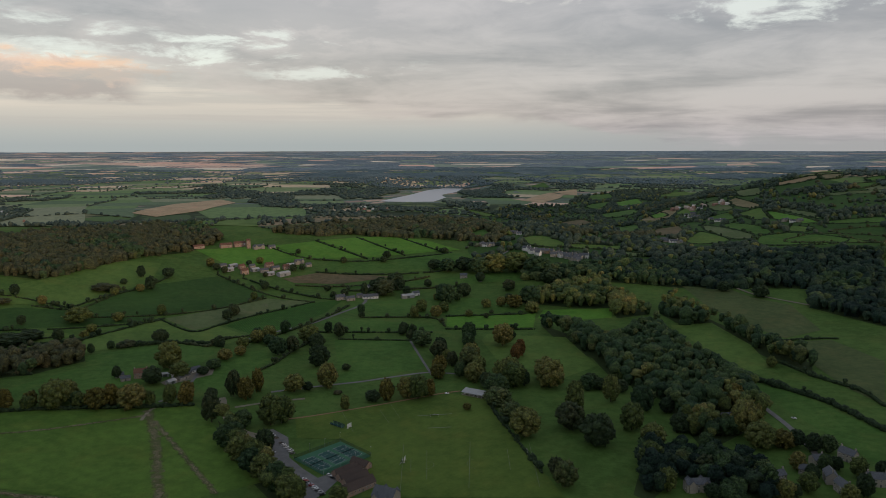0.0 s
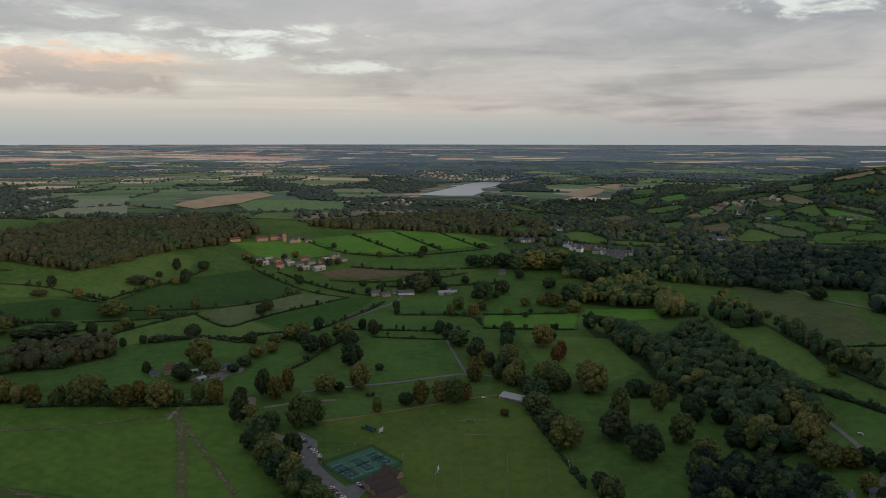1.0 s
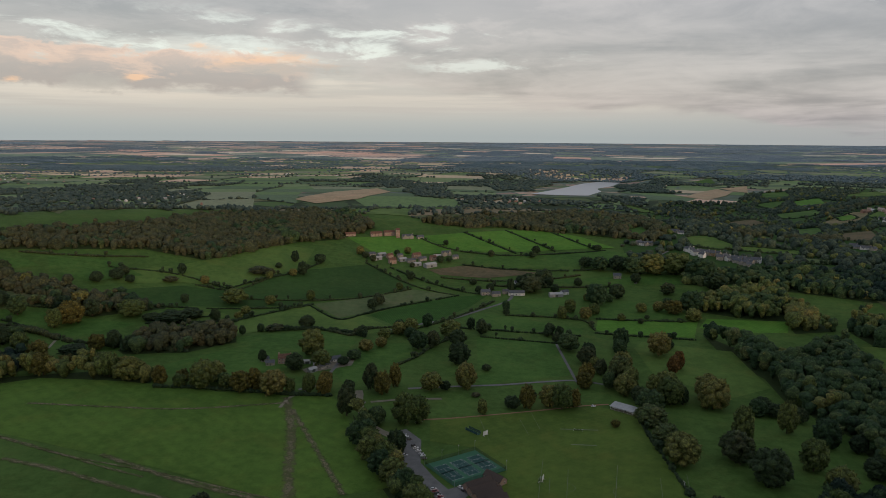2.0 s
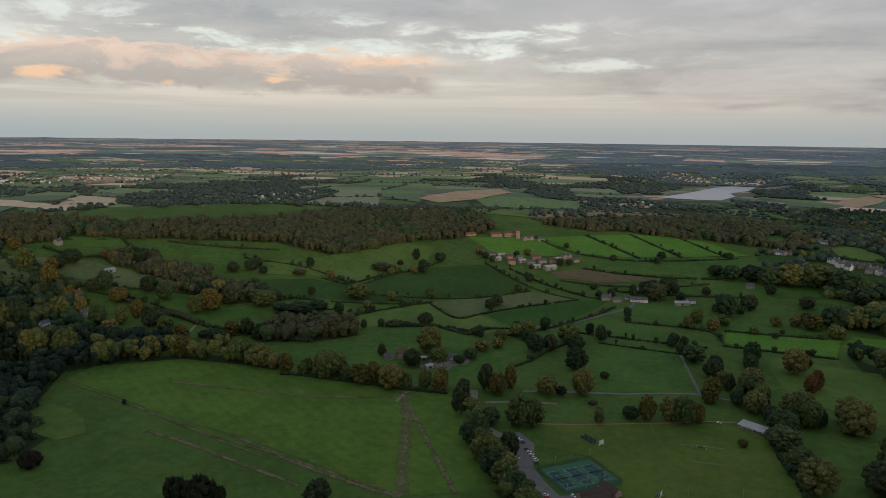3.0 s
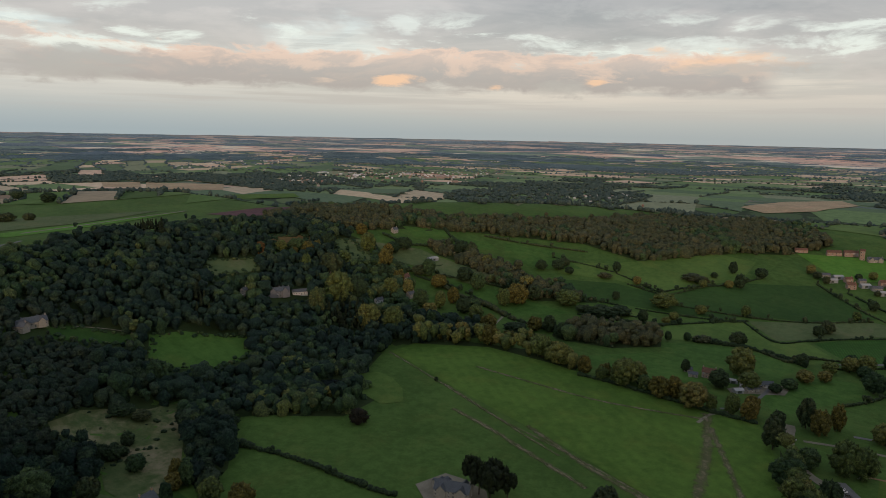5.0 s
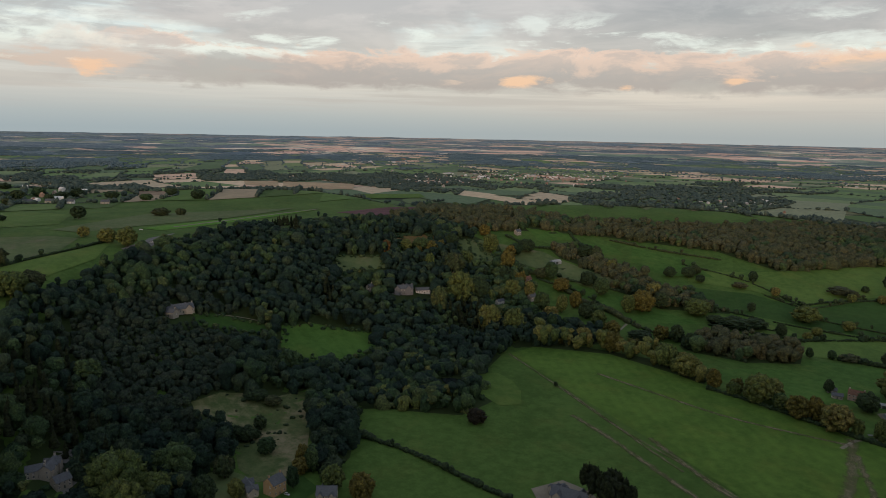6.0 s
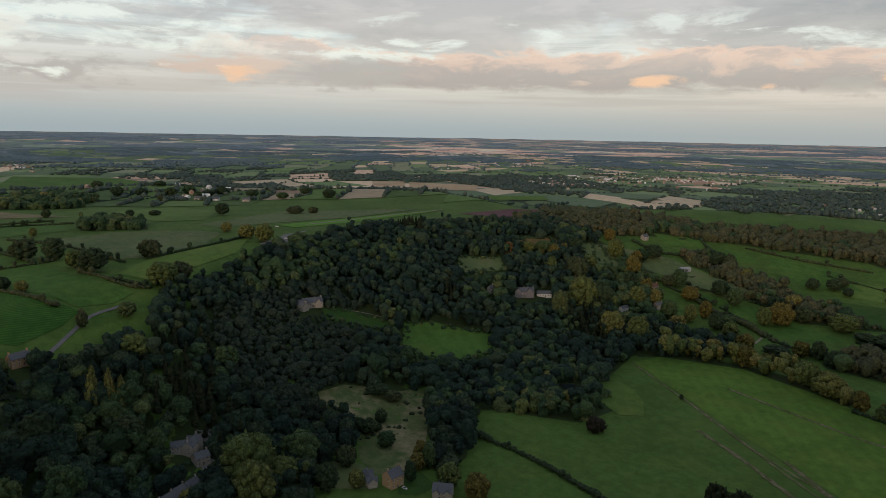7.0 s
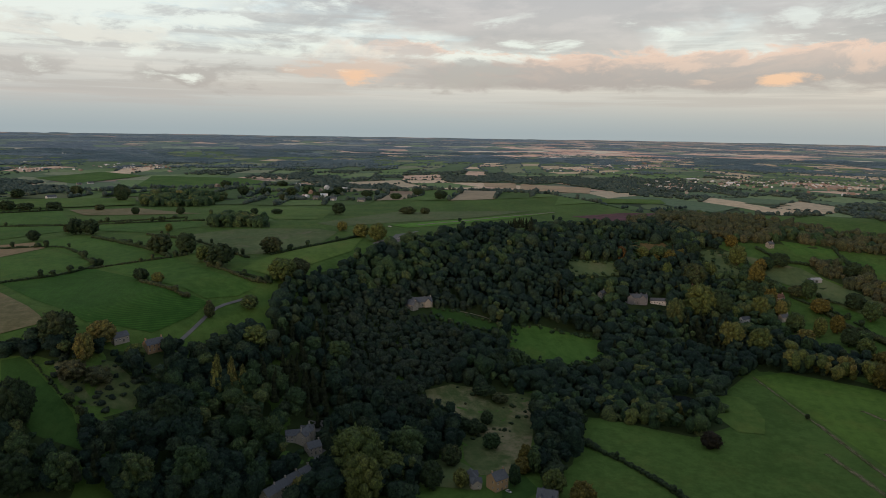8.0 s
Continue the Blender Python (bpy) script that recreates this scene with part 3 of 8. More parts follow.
def draped(name, outline, mat, lift, step=15.0):
    """A sheet over the ground, cut finely enough to follow it."""
    bm = bmesh.new()
    bm.faces.new([bm.verts.new((x, y, 0)) for x, y in outline])
    bmesh.ops.triangulate(bm, faces=bm.faces[:])
    for axis, normal in ((0, (1, 0, 0)), (1, (0, 1, 0))):
        low, top = min(p[axis] for p in outline), max(p[axis] for p in outline)
        size = max(step, (top - low) / 40)
        k = math.floor(low / size) + 1
        while k * size < top:
            co = (k * size, 0, 0) if axis == 0 else (0, k * size, 0)
            bmesh.ops.bisect_plane(bm, geom=bm.verts[:] + bm.edges[:] + bm.faces[:], plane_co=co, plane_no=normal, dist=0.01)
            k += 1
    for v in bm.verts:
        far = math.hypot(v.co.x, v.co.y - 45)
        v.co.z = high(v.co.x, v.co.y) + lift + 0.4 * float(ease((far - 700) / 600)) + 1.3 * float(ease((far - 1250) / 200))
    for f in bm.faces:
        f.normal_update()
        if f.normal.z < 0:
            f.normal_flip()
        f.smooth = True
    me = bpy.data.meshes.new(name)
    bm.to_mesh(me)
    bm.free()
    me.materials.append(mat)
    return new(name, me)


FIELD_WORDS = {
    "green": "green pasture field between hedges", "bright": "fresh bright green pasture field", "lime": "light green grazed pasture field",
    "dark": "deep green pasture field", "rough": "rough olive grazing field with dry patches", "dry": "dry straw-coloured grass field", "olive": "olive-green grazed field on the slope",
    "tan": "pale tan stubble field after harvest", "straw": "pale straw-coloured field on the far hillside", "stubble": "brownish stubble strip beside the farm", "crop": "leafy green crop field with tramlines",
    "moor": "brown bracken clearing among trees", "heather": "purple heather on the ridge top", "mown": "wide mown hay meadow with faint stripes",
    "turf": "mown sports field with faint pitch lines", "scrub": "scrubby clearing with worn grassy paths",
}


def field(style, outline):
    n = len(FIELDS)
    FIELDS.append(outline)
    ob = draped("field", outline, TURF[style], 0.15 + 0.002 * n)
    tagged(ob, FIELD_WORDS[style], "field", kind="structure")


def way(style, width, line):
    """A road, lane or trodden track along a line of bends."""
    pts = smooth_line(line, 8.0)
    side = []
    for i, (x, y) in enumerate(pts):
        ax, ay = pts[max(i - 1, 0)]
        bx, by = pts[min(i + 1, len(pts) - 1)]
        n = math.hypot(bx - ax, by - ay) or 1.0
        w = width * (0.5 if style == "road" else 1.15 if style == "track" else 0.5 + 0.18 * noise.noise((x * 0.08, y * 0.08, 3.0)))
        side.append((-(by - ay) / n * w, (bx - ax) / n * w))
    verts, faces = [], []
    for (x, y), (sx, sy) in zip(pts, side):
        for k in (-1, 1):
            far = math.hypot(x, y - 45)
            verts.append((x + k * sx, y + k * sy, high(x + k * sx, y + k * sy) + 0.36 + 0.5 * float(ease((far - 700) / 600)) + 1.4 * float(ease((far - 1250) / 200))))
    for i in range(len(pts) - 1):
        faces.append((2 * i, 2 * i + 1, 2 * i + 3, 2 * i + 2))
    me = mesh_of(style, verts, faces, ({"road": ASPHALT, "lane": DUST, "track": GRAVEL, "mown": TURF["green"], "strip": EARTH}[style],), [(k % 2, k // 2) for k in range(len(verts))])
    me.flip_normals()
    words = {"road": "narrow grey asphalt country road", "lane": "pale unpaved lane", "track": "trodden brown track across the grass", "mown": "green path mown through the scrubby clearing", "strip": "strip of bare brown earth along the sports field"}[style]
    tagged(new({"road": "road", "lane": "lane", "track": "track", "mown": "grass_path", "strip": "earth_strip"}[style], me), words, "road" if style == "road" else "path", kind="structure")


def smooth_line(line, step):
    """The bends of a line rounded off, in steps of about that many metres."""
    p = [Vector(q) for q in line]
    p = [p[0] * 2 - p[1]] + p + [p[-1] * 2 - p[-2]]
    out = []
    for i in range(1, len(p) - 2):
        n = max(1, int((p[i + 1] - p[i]).length / step))
        for k in range(n):
            t = k / n
            q = 0.5 * (2 * p[i] + (p[i + 1] - p[i - 1]) * t + (2 * p[i - 1] - 5 * p[i] + 4 * p[i + 1] - p[i + 2]) * t * t + (3 * p[i] - p[i - 1] - 3 * p[i + 1] + p[i + 2]) * t ** 3)
            out.append((q.x, q.y))
    out.append(tuple(p[-2]))
    return out


def inside(px, py, outline):
    """Which of the points lie inside the outline."""
    hit = np.zeros(len(px), bool)
    for (x0, y0), (x1, y1) in zip(outline, outline[1:] + outline[:1]):
        if y0 != y1:
            cross = ((y0 > py) != (y1 > py)) & (px < (x1 - x0) * (py - y0) / (y1 - y0) + x0)
            hit ^= cross
    return hit


# ---- crowns ----
RNG = np.random.default_rng(7)


def ball(subdiv):
    bm = bmesh.new()
    bmesh.ops.create_icosphere(bm, subdivisions=subdiv, radius=1.0)
    bm.verts.ensure_lookup_table()
    v = np.array([q.co[:] for q in bm.verts])
    f = np.array([[q.index for q in g.verts] for g in bm.faces])
    bm.free()
    return v, f


BALLS = {k: ball(k) for k in (1, 2, 3)}


def lumpy(v, rng, amount, freq):
    """Push the points of a ball in and out in soft lumps."""
    d = np.zeros(len(v))
    for _ in range(7):
        k = rng.normal(size=3) * freq
        d += np.cos(v @ k + rng.uniform(0, 6.28))
    return v * (1 + amount * d / 2.6)[:, None]


def wood_crown(near, seed):
    """One tree of a wood, unit wide, its top at 1: a dome of leafy clumps that shades out its neighbours."""
    rng = np.random.default_rng(seed)
    pieces = []

    def clump(subdiv, size, x, y, z, cut):
        v, f = BALLS[subdiv]
        v = lumpy(v, rng, 0.24, 2.7)
        keep = v[f][:, :, 2].mean(1) > cut
        pieces.append((v * np.array(size) + np.array((x, y, z)), f[keep]))

    clump(2, (0.44, 0.44, 0.42), 0, 0, -0.42, -0.55)
    clump(1, (0.36, 0.36, 0.45), 0, 0, -0.80, -2)  # leaves down to the ground
    count = 6 if near else 3
    for k in range(count):
        a = k * 2.4 + rng.uniform(-0.4, 0.4)
        u = (k + 0.4) / count
        rad = 0.36 * math.sqrt(u)
        s = rng.uniform(0.17, 0.26)
        clump(2 if near else 1, (s, s, s * 0.85), math.cos(a) * rad, math.sin(a) * rad, -0.16 - 0.42 * u * u + rng.uniform(-0.05, 0.05), -0.1)
    if near:
        hull = np.concatenate([p[0] for p in pieces])
        hull = hull[hull[:, 2] > -0.55]
        for k in rng.choice(len(hull), 150, replace=False):
            p = hull[k]
            out = p - np.array([0, 0, -0.45])
            out = out / (np.linalg.norm(out) + 1e-6)
            t1 = np.cross(out, rng.normal(size=3))
            t1 = t1 / (np.linalg.norm(t1) + 1e-6)
            s = rng.uniform(0.035, 0.08)
            pieces.append((np.array([p - t1 * s, p + t1 * s, p + out * s * 1.7]), np.array([[0, 1, 2]])))
    n, vs, fs = 0, [], []
    for v, f in pieces:
        vs.append(v)
        fs.append(f + n)
        n += len(v)
    return np.concatenate(vs), np.concatenate(fs)


def merged(name, pieces, mat, toned=False):
    """Many crowns joined into one mesh; each may keep a tone of its own."""
    vs, fs, tones, n = [], [], [], 0
    for v, f in pieces:
        if toned:
            tones.append(np.full(len(v), RNG.uniform()))
        vs.append(v)
        fs.append(f + n)
        n += len(v)
    v, f = np.concatenate(vs), np.concatenate(fs)
    me = bpy.data.meshes.new(name)
    me.vertices.add(len(v))
    me.vertices.foreach_set("co", v.astype(np.float32).ravel())
    me.loops.add(len(f) * 3)
    me.loops.foreach_set("vertex_index", f.astype(np.int32).ravel())
    me.polygons.add(len(f))
    me.polygons.foreach_set("loop_start", np.arange(0, len(f) * 3, 3, dtype=np.int32))
    me.polygons.foreach_set("use_smooth", np.ones(len(f), bool))
    me.update(calc_edges=True)
    if toned:
        me.attributes.new("tone", "FLOAT", "POINT").data.foreach_set("value", np.concatenate(tones).astype(np.float32))
    me.materials.append(mat)
    return me


WOOD_NEAR = [wood_crown(True, 40 + k) for k in range(9)]
WOOD_CONE = []
for _k in range(5):  # spruces among the broadleaves: stacked whorls that narrow to a point
    _r = np.random.default_rng(90 + _k)
    _vs, _fs, _n = [], [], 0
    for _i in range(5):
        _v, _f = BALLS[1]
        _s = 0.40 * (1 - _i / 5.6)
        _vs.append(lumpy(_v, _r, 0.25, 2.5) * np.array([_s, _s, 0.26]) + np.array([0, 0, -1.25 + 0.28 * _i]))
        _fs.append(_f + _n)
        _n += len(_v)
    WOOD_CONE.append((np.concatenate(_vs), np.concatenate(_fs)))
WOOD_FAR = [wood_crown(False, 60 + k) for k in range(9)]
KEEP_CLEAR = []
WOODS, THICKETS = [], []
MINOR = {"young": "dark", "far": "far", "dark": "deep", "deep": "olive", "brown": "deep", "olive": "deep"}


def wood(style, outline, gap, low, tall, words, open_front=4.0):
    """A wood: its floor, painted dark as shaded grass, and its trees, standing crown to crown."""
    WOODS.append(outline)
    tagged(draped("woodland_floor", outline, SHADED_FLOOR, 0.10, 25.0), "dark green ground under the trees, coloured as if in shade", "woodland floor", kind="structure")
    xs, ys = [p[0] for p in outline], [p[1] for p in outline]
    gx, gy = np.meshgrid(np.arange(min(xs), max(xs), gap), np.arange(min(ys), max(ys), gap * 0.87))
    gx = gx + (np.arange(gx.shape[0]) % 2)[:, None] * gap / 2
    px = gx.ravel() + RNG.uniform(-0.33, 0.33, gx.size) * gap
    py = gy.ravel() + RNG.uniform(-0.33, 0.33, gx.size) * gap
    ok = inside(px, py, outline)
    for other in THICKETS:
        if style != "young":
            ok &= ~inside(px, py, other)
    px, py = px[ok], py[ok]
    ok = np.ones(len(px), bool)
    r = np.hypot(px, py - 45)
    back = open_front * r / (235 - terrain(px, py))  # on the valley side of a clearing the wood stands back
    for part_way in (0.0, 0.35, 0.7, 1.0):
        qx, qy = px + px / r * back * part_way, py + (py - 45) / r * back * part_way
        for other in FIELDS:
            ok &= ~inside(qx, qy, other)
        for cx, cy, cr in KEEP_CLEAR:
            ok &= np.hypot(qx - cx, qy - cy) > cr
    bare = np.zeros(len(px), bool)
    for other in FIELDS:
        bare |= inside(px, py, other)
    for cx, cy, cr in KEEP_CLEAR:
        bare |= np.hypot(px - cx, py - cy) < cr
    low_growth = ~ok & ~bare
    px, py, low_growth = px[ok | low_growth], py[ok | low_growth], low_growth[ok | low_growth]
    pz = terrain(px, py)
    lots = {}
    for x, y, z, small in zip(px, py, pz, low_growth):
        near = math.hypot(x, y - 45) < 570
        v, f = (WOOD_NEAR if near and not small else WOOD_FAR)[RNG.integers(9)]
        a, w, h = RNG.uniform(0, 6.28), gap * (RNG.uniform(0.95, 1.5) if style == "brown" else RNG.uniform(0.8, 1.55)), RNG.uniform(low, tall)
        h *= 0.85 + 0.35 * (noise.noise((x * 0.02, y * 0.02, 1.0)) + 0.5)
        if small:
            w, h = w * 0.5, RNG.uniform(2.0, 4.5)
        elif RNG.uniform() < 0.10:
            w, h = w * 1.55, h * 1.25
        elif RNG.uniform() < 0.15:
            w, h = w * 0.7, h * 1.22
        odd = noise.noise((x * 0.013, y * 0.013, 9.0)) + RNG.normal() * 0.22
        leaf = style if odd < (0.30 if style == "dark" else 0.40) else MINOR[style]
        if style == "dark" and x < -250 and not small and noise.noise((x * 0.009, y * 0.009, 21.0)) + RNG.normal() * 0.12 > 0.42:
            (v, f), leaf, w, h = WOOD_CONE[RNG.integers(5)], "pine", w * 0.8, h * 1.2
        c, s = math.cos(a) * w, math.sin(a) * w
        lots.setdefault(leaf, []).append((np.stack([v[:, 0] * c - v[:, 1] * s + x, v[:, 0] * s + v[:, 1] * c + y, v[:, 2] * w * RNG.uniform(0.75, 1.35) + z + h], 1), f))
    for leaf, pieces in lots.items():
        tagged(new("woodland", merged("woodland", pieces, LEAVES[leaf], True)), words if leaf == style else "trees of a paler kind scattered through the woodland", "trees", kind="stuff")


def valley_cover(outline):
    """The wooded side of the valley: copses, belts and single trees wherever no field lies, thick in some parts and open in others."""
    WOODS.append(outline)
    tagged(draped("rough_pasture", outline, TURF["dark"], 0.05, 30.0), "green pasture and wood edge across the valley", "pasture", kind="structure")
    xs, ys = [p[0] for p in outline], [p[1] for p in outline]
    rng = np.random.default_rng(51)
    lots = {}
    for gap, cut, low, tall in ((14.0, -0.10, 8, 15), (28.0, -9.0, 4, 10)):
        gx, gy = np.meshgrid(np.arange(min(xs), max(xs), gap), np.arange(min(ys), max(ys), gap))
        px, py = gx.ravel() + rng.uniform(-0.4, 0.4, gx.size) * gap, gy.ravel() + rng.uniform(-0.4, 0.4, gx.size) * gap
        ok = inside(px, py, outline)
        px, py = px[ok], py[ok]
        r = np.hypot(px, py - 45)
        ok = np.ones(len(px), bool)
        for way_on in (0.0, 0.5, 1.0):
            back = 7.0 * r / (235 - terrain(px, py)) * way_on
            qx, qy = px + px / r * back, py + (py - 45) / r * back
            for other in FIELDS:
                ok &= ~inside(qx, qy, other)
            for cx, cy, cr in KEEP_CLEAR:
                ok &= np.hypot(qx - cx, qy - cy) > cr + 3
        for other in WOODS[:-1]:
            ok &= ~inside(px, py, other)
        for x, y, z in zip(px[ok], py[ok], terrain(px[ok], py[ok])):
            thick = noise.noise((x / 170, y / 230, 4.0)) + 0.5 * noise.noise((x / 60, y / 60, 8.0)) + rng.normal() * 0.12
            if thick < cut:
                continue
            v, f = BALLS[2 if math.hypot(x, y) < 1700 else 1]
            v = lumpy(v, rng, 0.26, 2.6)
            w, h = rng.uniform(9, 17) * (1.0 if tall > 10 else 0.7), rng.uniform(low, tall)
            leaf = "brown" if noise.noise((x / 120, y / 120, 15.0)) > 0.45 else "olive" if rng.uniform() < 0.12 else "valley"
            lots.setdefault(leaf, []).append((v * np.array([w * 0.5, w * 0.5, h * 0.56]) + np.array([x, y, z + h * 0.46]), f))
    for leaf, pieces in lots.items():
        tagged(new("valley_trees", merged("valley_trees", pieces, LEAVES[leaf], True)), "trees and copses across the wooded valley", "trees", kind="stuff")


def tree_shape(seed, kind):
    """Crown of a free-standing tree, unit wide and high: many leafy clumps round a core, with sprays at the rim."""
    rng = np.random.default_rng(seed)
    pieces = []
    n = {"round": 44, "tall": 40, "pine": 15, "cone": 26, "bush": 20}[kind]
    for i in range(n):
        u = (i + 0.5) / n
        a = i * 2.399 + rng.uniform(-0.3, 0.3)
        if kind == "cone":
            z, rad, size = 0.18 + 0.74 * u, 0.40 * (1 - u) + 0.03, 0.15 * (1 - u) + 0.07
        elif kind == "pine":
            z, rad, size = 0.5 + 0.42 * u, 0.36 * math.sqrt(1 - 0.6 * u), 0.16
        else:
            c = 1 - 2 * u
            low, half = (0.55, 0.46) if kind == "round" else (0.53, 0.48) if kind == "tall" else (0.42, 0.40)
            z, rad, size = low + half * c * 0.82, 0.38 * math.sqrt(max(0, 1 - (c * 0.94) ** 2)) * (1 - 0.10 * c), rng.uniform(0.085, 0.15)
        v, f = BALLS[2 if i % 2 else 1]
        v = lumpy(v, rng, 0.30, 2.8) * size * np.array([1.05, 1.05, 0.98])
        pieces.append((v + np.array([math.cos(a) * rad, math.sin(a) * rad, z]), f))
    if kind not in ("pine", "cone"):
        v, f = BALLS[2]
        pieces.append((lumpy(v, rng, 0.2, 2.2) * np.array([0.36, 0.36, 0.38]) + np.array([0, 0, 0.55 if kind != "bush" else 0.42]), f))
    mid = np.array([0, 0, 0.58])
    hull = np.concatenate([p[0] for p in pieces])
    for k in rng.choice(len(hull), min(480, len(hull)), replace=False):
        p = hull[k]
        out = p - mid
        out = out / (np.linalg.norm(out) + 1e-6)
        t1 = np.cross(out, rng.normal(size=3))
        t1 = t1 / (np.linalg.norm(t1) + 1e-6)
        s = rng.uniform(0.022, 0.052)
        tri = np.array([p - t1 * s, p + t1 * s, p + out * s * 1.6 + rng.normal(size=3) * 0.012])
        pieces.append((tri, np.array([[0, 1, 2]])))
    return merged("crown", pieces, LEAVES["deep"])


def trunk_shape(seed, kind):
    rng = random.Random(seed)
    bm = bmesh.new()
    top = 0.78 if kind in ("pine", "cone") else 0.55
    rod(bm, (0, 0, -0.02), (0.01, 0.0, top * 0.5), 0.032, 0.024, 7)
    rod(bm, (0.01, 0.0, top * 0.5), (0.0, 0.015, top), 0.024, 0.012, 7)
    for k in range(6):
        a = k * 1.05 + rng.uniform(-0.3, 0.3)
        z = top * rng.uniform(0.5, 0.85)
        rod(bm, (0, 0, z), (math.cos(a) * 0.26, math.sin(a) * 0.26, z + 0.16), 0.012, 0.004, 5)
    me = bpy.data.meshes.new("trunk")
    bm.to_mesh(me)
    bm.free()
    me.materials.append(BARK)
    return me


KINDS = {  # leaf, shape, words
    "o": ("olive", "round", "broad parkland tree turning olive and bronze", "tree"), "g": ("deep", "round", "full green broadleaf tree", "tree"),
    "d": ("hedge", "round", "dense dark green broadleaf tree", "tree"), "y": ("yellow", "tall", "tall tree with yellowing early autumn leaves", "tree"),
    "r": ("rust", "tall", "slim tree with rust-coloured leaves", "tree"), "p": ("pine", "pine", "dark pine with a bare lower trunk", "pine tree"),
    "l": ("olive", "cone", "slender conical larch tree among the woods", "larch tree"), "s": ("brown", "bush", "low brownish thorn bush on the hillside", "bush"),
    "k": ("copper", "bush", "lone spreading dark copper tree in the meadow", "tree"),
}
SHAPES = {}


def trees(*rows):
    """Free-standing trees: kind, place, width and height of each."""
    for kind, x, y, width, tall in rows:
        leaf, shape, words, cat = KINDS[kind]
        pick = random.randrange(3)
        if (kind, pick) not in SHAPES:
            crown = tree_shape(pick * 13 + len(SHAPES), shape)
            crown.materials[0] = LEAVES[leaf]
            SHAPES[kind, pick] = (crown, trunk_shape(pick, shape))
        crown, trunk = SHAPES[kind, pick]
        name = {"p": "pine_tree", "l": "larch_tree", "s": "bush"}.get(kind, "tree")
        ob = base(name, x, y, random.uniform(0, 360), words, cat, "trees in the parkland and hedgerows")
        tall = tall * random.uniform(1.08, 1.34)
        ob.matrix_world = ob.matrix_world @ Matrix.Diagonal((width, width * random.uniform(0.85, 1.1), tall, 1))
        part("crown", crown, None, ob)
        part("trunk", trunk, None, ob)


def hedge(tall, line):
    """A field hedge: clumps of thorn and bramble along a line, with a gap or a taller bush now and then."""
    pieces = []
    tall = tall * 1.25
    for x, y in smooth_line(line, 2.2 if tall < 2.8 else 2.7):
        if noise.noise((x * 0.06, y * 0.06, 7.0)) < -0.55:
            continue
        v, f = BALLS[1]
        grow = 1 + 0.9 * max(0, noise.noise((x * 0.05, y * 0.05, 2.0)))
        size = tall * grow * RNG.uniform(0.8, 1.25)
        v = lumpy(v, RNG, 0.25, 2.0) * np.array([size * 0.72, size * 0.72, size * 0.62])
        x, y = x + RNG.normal() * 0.35, y + RNG.normal() * 0.35
        pieces.append((v + np.array([x, y, high(x, y) + size * 0.42]), f))
        if RNG.uniform() < 0.085:  # a hedgerow tree left to grow
            tv, tf = WOOD_FAR[RNG.integers(9)]
            w, h = RNG.uniform(4, 8), RNG.uniform(4.5, 9)
            pieces.append((tv * w + np.array([x, y, high(x, y) + h]), tf))
    if pieces:
        tagged(new("hedge", merged("hedge", pieces, LEAVES["hedge"])), "dark overgrown hedge along a field edge", "hedge", kind="stuff")


# ---- fields ----
field("bright", [(-450, 1258), (-330, 1330), (-248, 1272), (-269, 1247), (-337, 1198), (-383, 1203)])
field("bright", [(-328, 1331), (-253, 1385), (-144, 1294), (-243, 1270)])
field("bright", [(-249, 1390), (-178, 1427), (-76, 1323), (-138, 1295)])
field("bright", [(-174, 1432), (-100, 1449), (-4, 1352), (-70, 1323)])
field("bright", [(-96, 1450), (-28, 1423), (34, 1356), (1, 1349)])
field("green", [(-135, 1277), (17, 1338), (63, 1315), (37, 1266), (-24, 1223), (-142, 1203), (-221, 1204), (-201, 1265)])
field("stubble", [(-268, 1150), (-219, 1192), (-141, 1193), (-82, 1188), (-172, 1139), (-246, 1133)])
field("green", [(-161, 1122), (-80, 1153), (65, 1196), (143, 1195), (133, 1146), (15, 1138), (-77, 1118)])
field("dark", [(-499, 921), (-481, 986), (-448, 1060), (-370, 1132), (-267, 1059), (-325, 982), (-393, 938), (-464, 904)])
field("rough", [(-375, 921), (-323, 977), (-267, 1044), (-199, 1040), (-246, 990), (-299, 909), (-319, 874)])
field("crop", [(-288, 901), (-266, 950), (-201, 1030), (-153, 1056), (-169, 985), (-204, 889), (-237, 858)])
field("lime", [(-432, 815), (-392, 898), (-377, 913), (-319, 860), (-295, 899), (-241, 849), (-263, 808), (-295, 819), (-336, 812), (-406, 766)])
field("green", [(-398, 753), (-332, 802), (-289, 805), (-261, 776), (-265, 703), (-299, 672), (-366, 606), (-427, 633), (-377, 715)])
field("green", [(-253, 681), (-250, 773), (-206, 794), (-186, 767), (-202, 723), (-225, 641)])
field("lime", [(-663, 899), (-610, 977), (-563, 1081), (-534, 1151), (-474, 1164), (-456, 1077), (-502, 935), (-571, 918), (-638, 867)])
field("dark", [(-631, 844), (-564, 906), (-496, 921), (-463, 899), (-389, 929), (-395, 905), (-477, 859), (-558, 826)])
field("lime", [(-561, 797), (-509, 823), (-465, 838), (-447, 831), (-474, 797), (-524, 779)])
field("green", [(-714, 716), (-642, 748), (-534, 762), (-551, 709), (-585, 697), (-681, 704)])
field("green", [(-576, 680), (-546, 702), (-493, 710), (-495, 673), (-531, 664)])
field("green", [(-899, 779), (-861, 846), (-831, 829), (-852, 771)])
field("green", [(-822, 823), (-784, 867), (-751, 857), (-787, 797)])
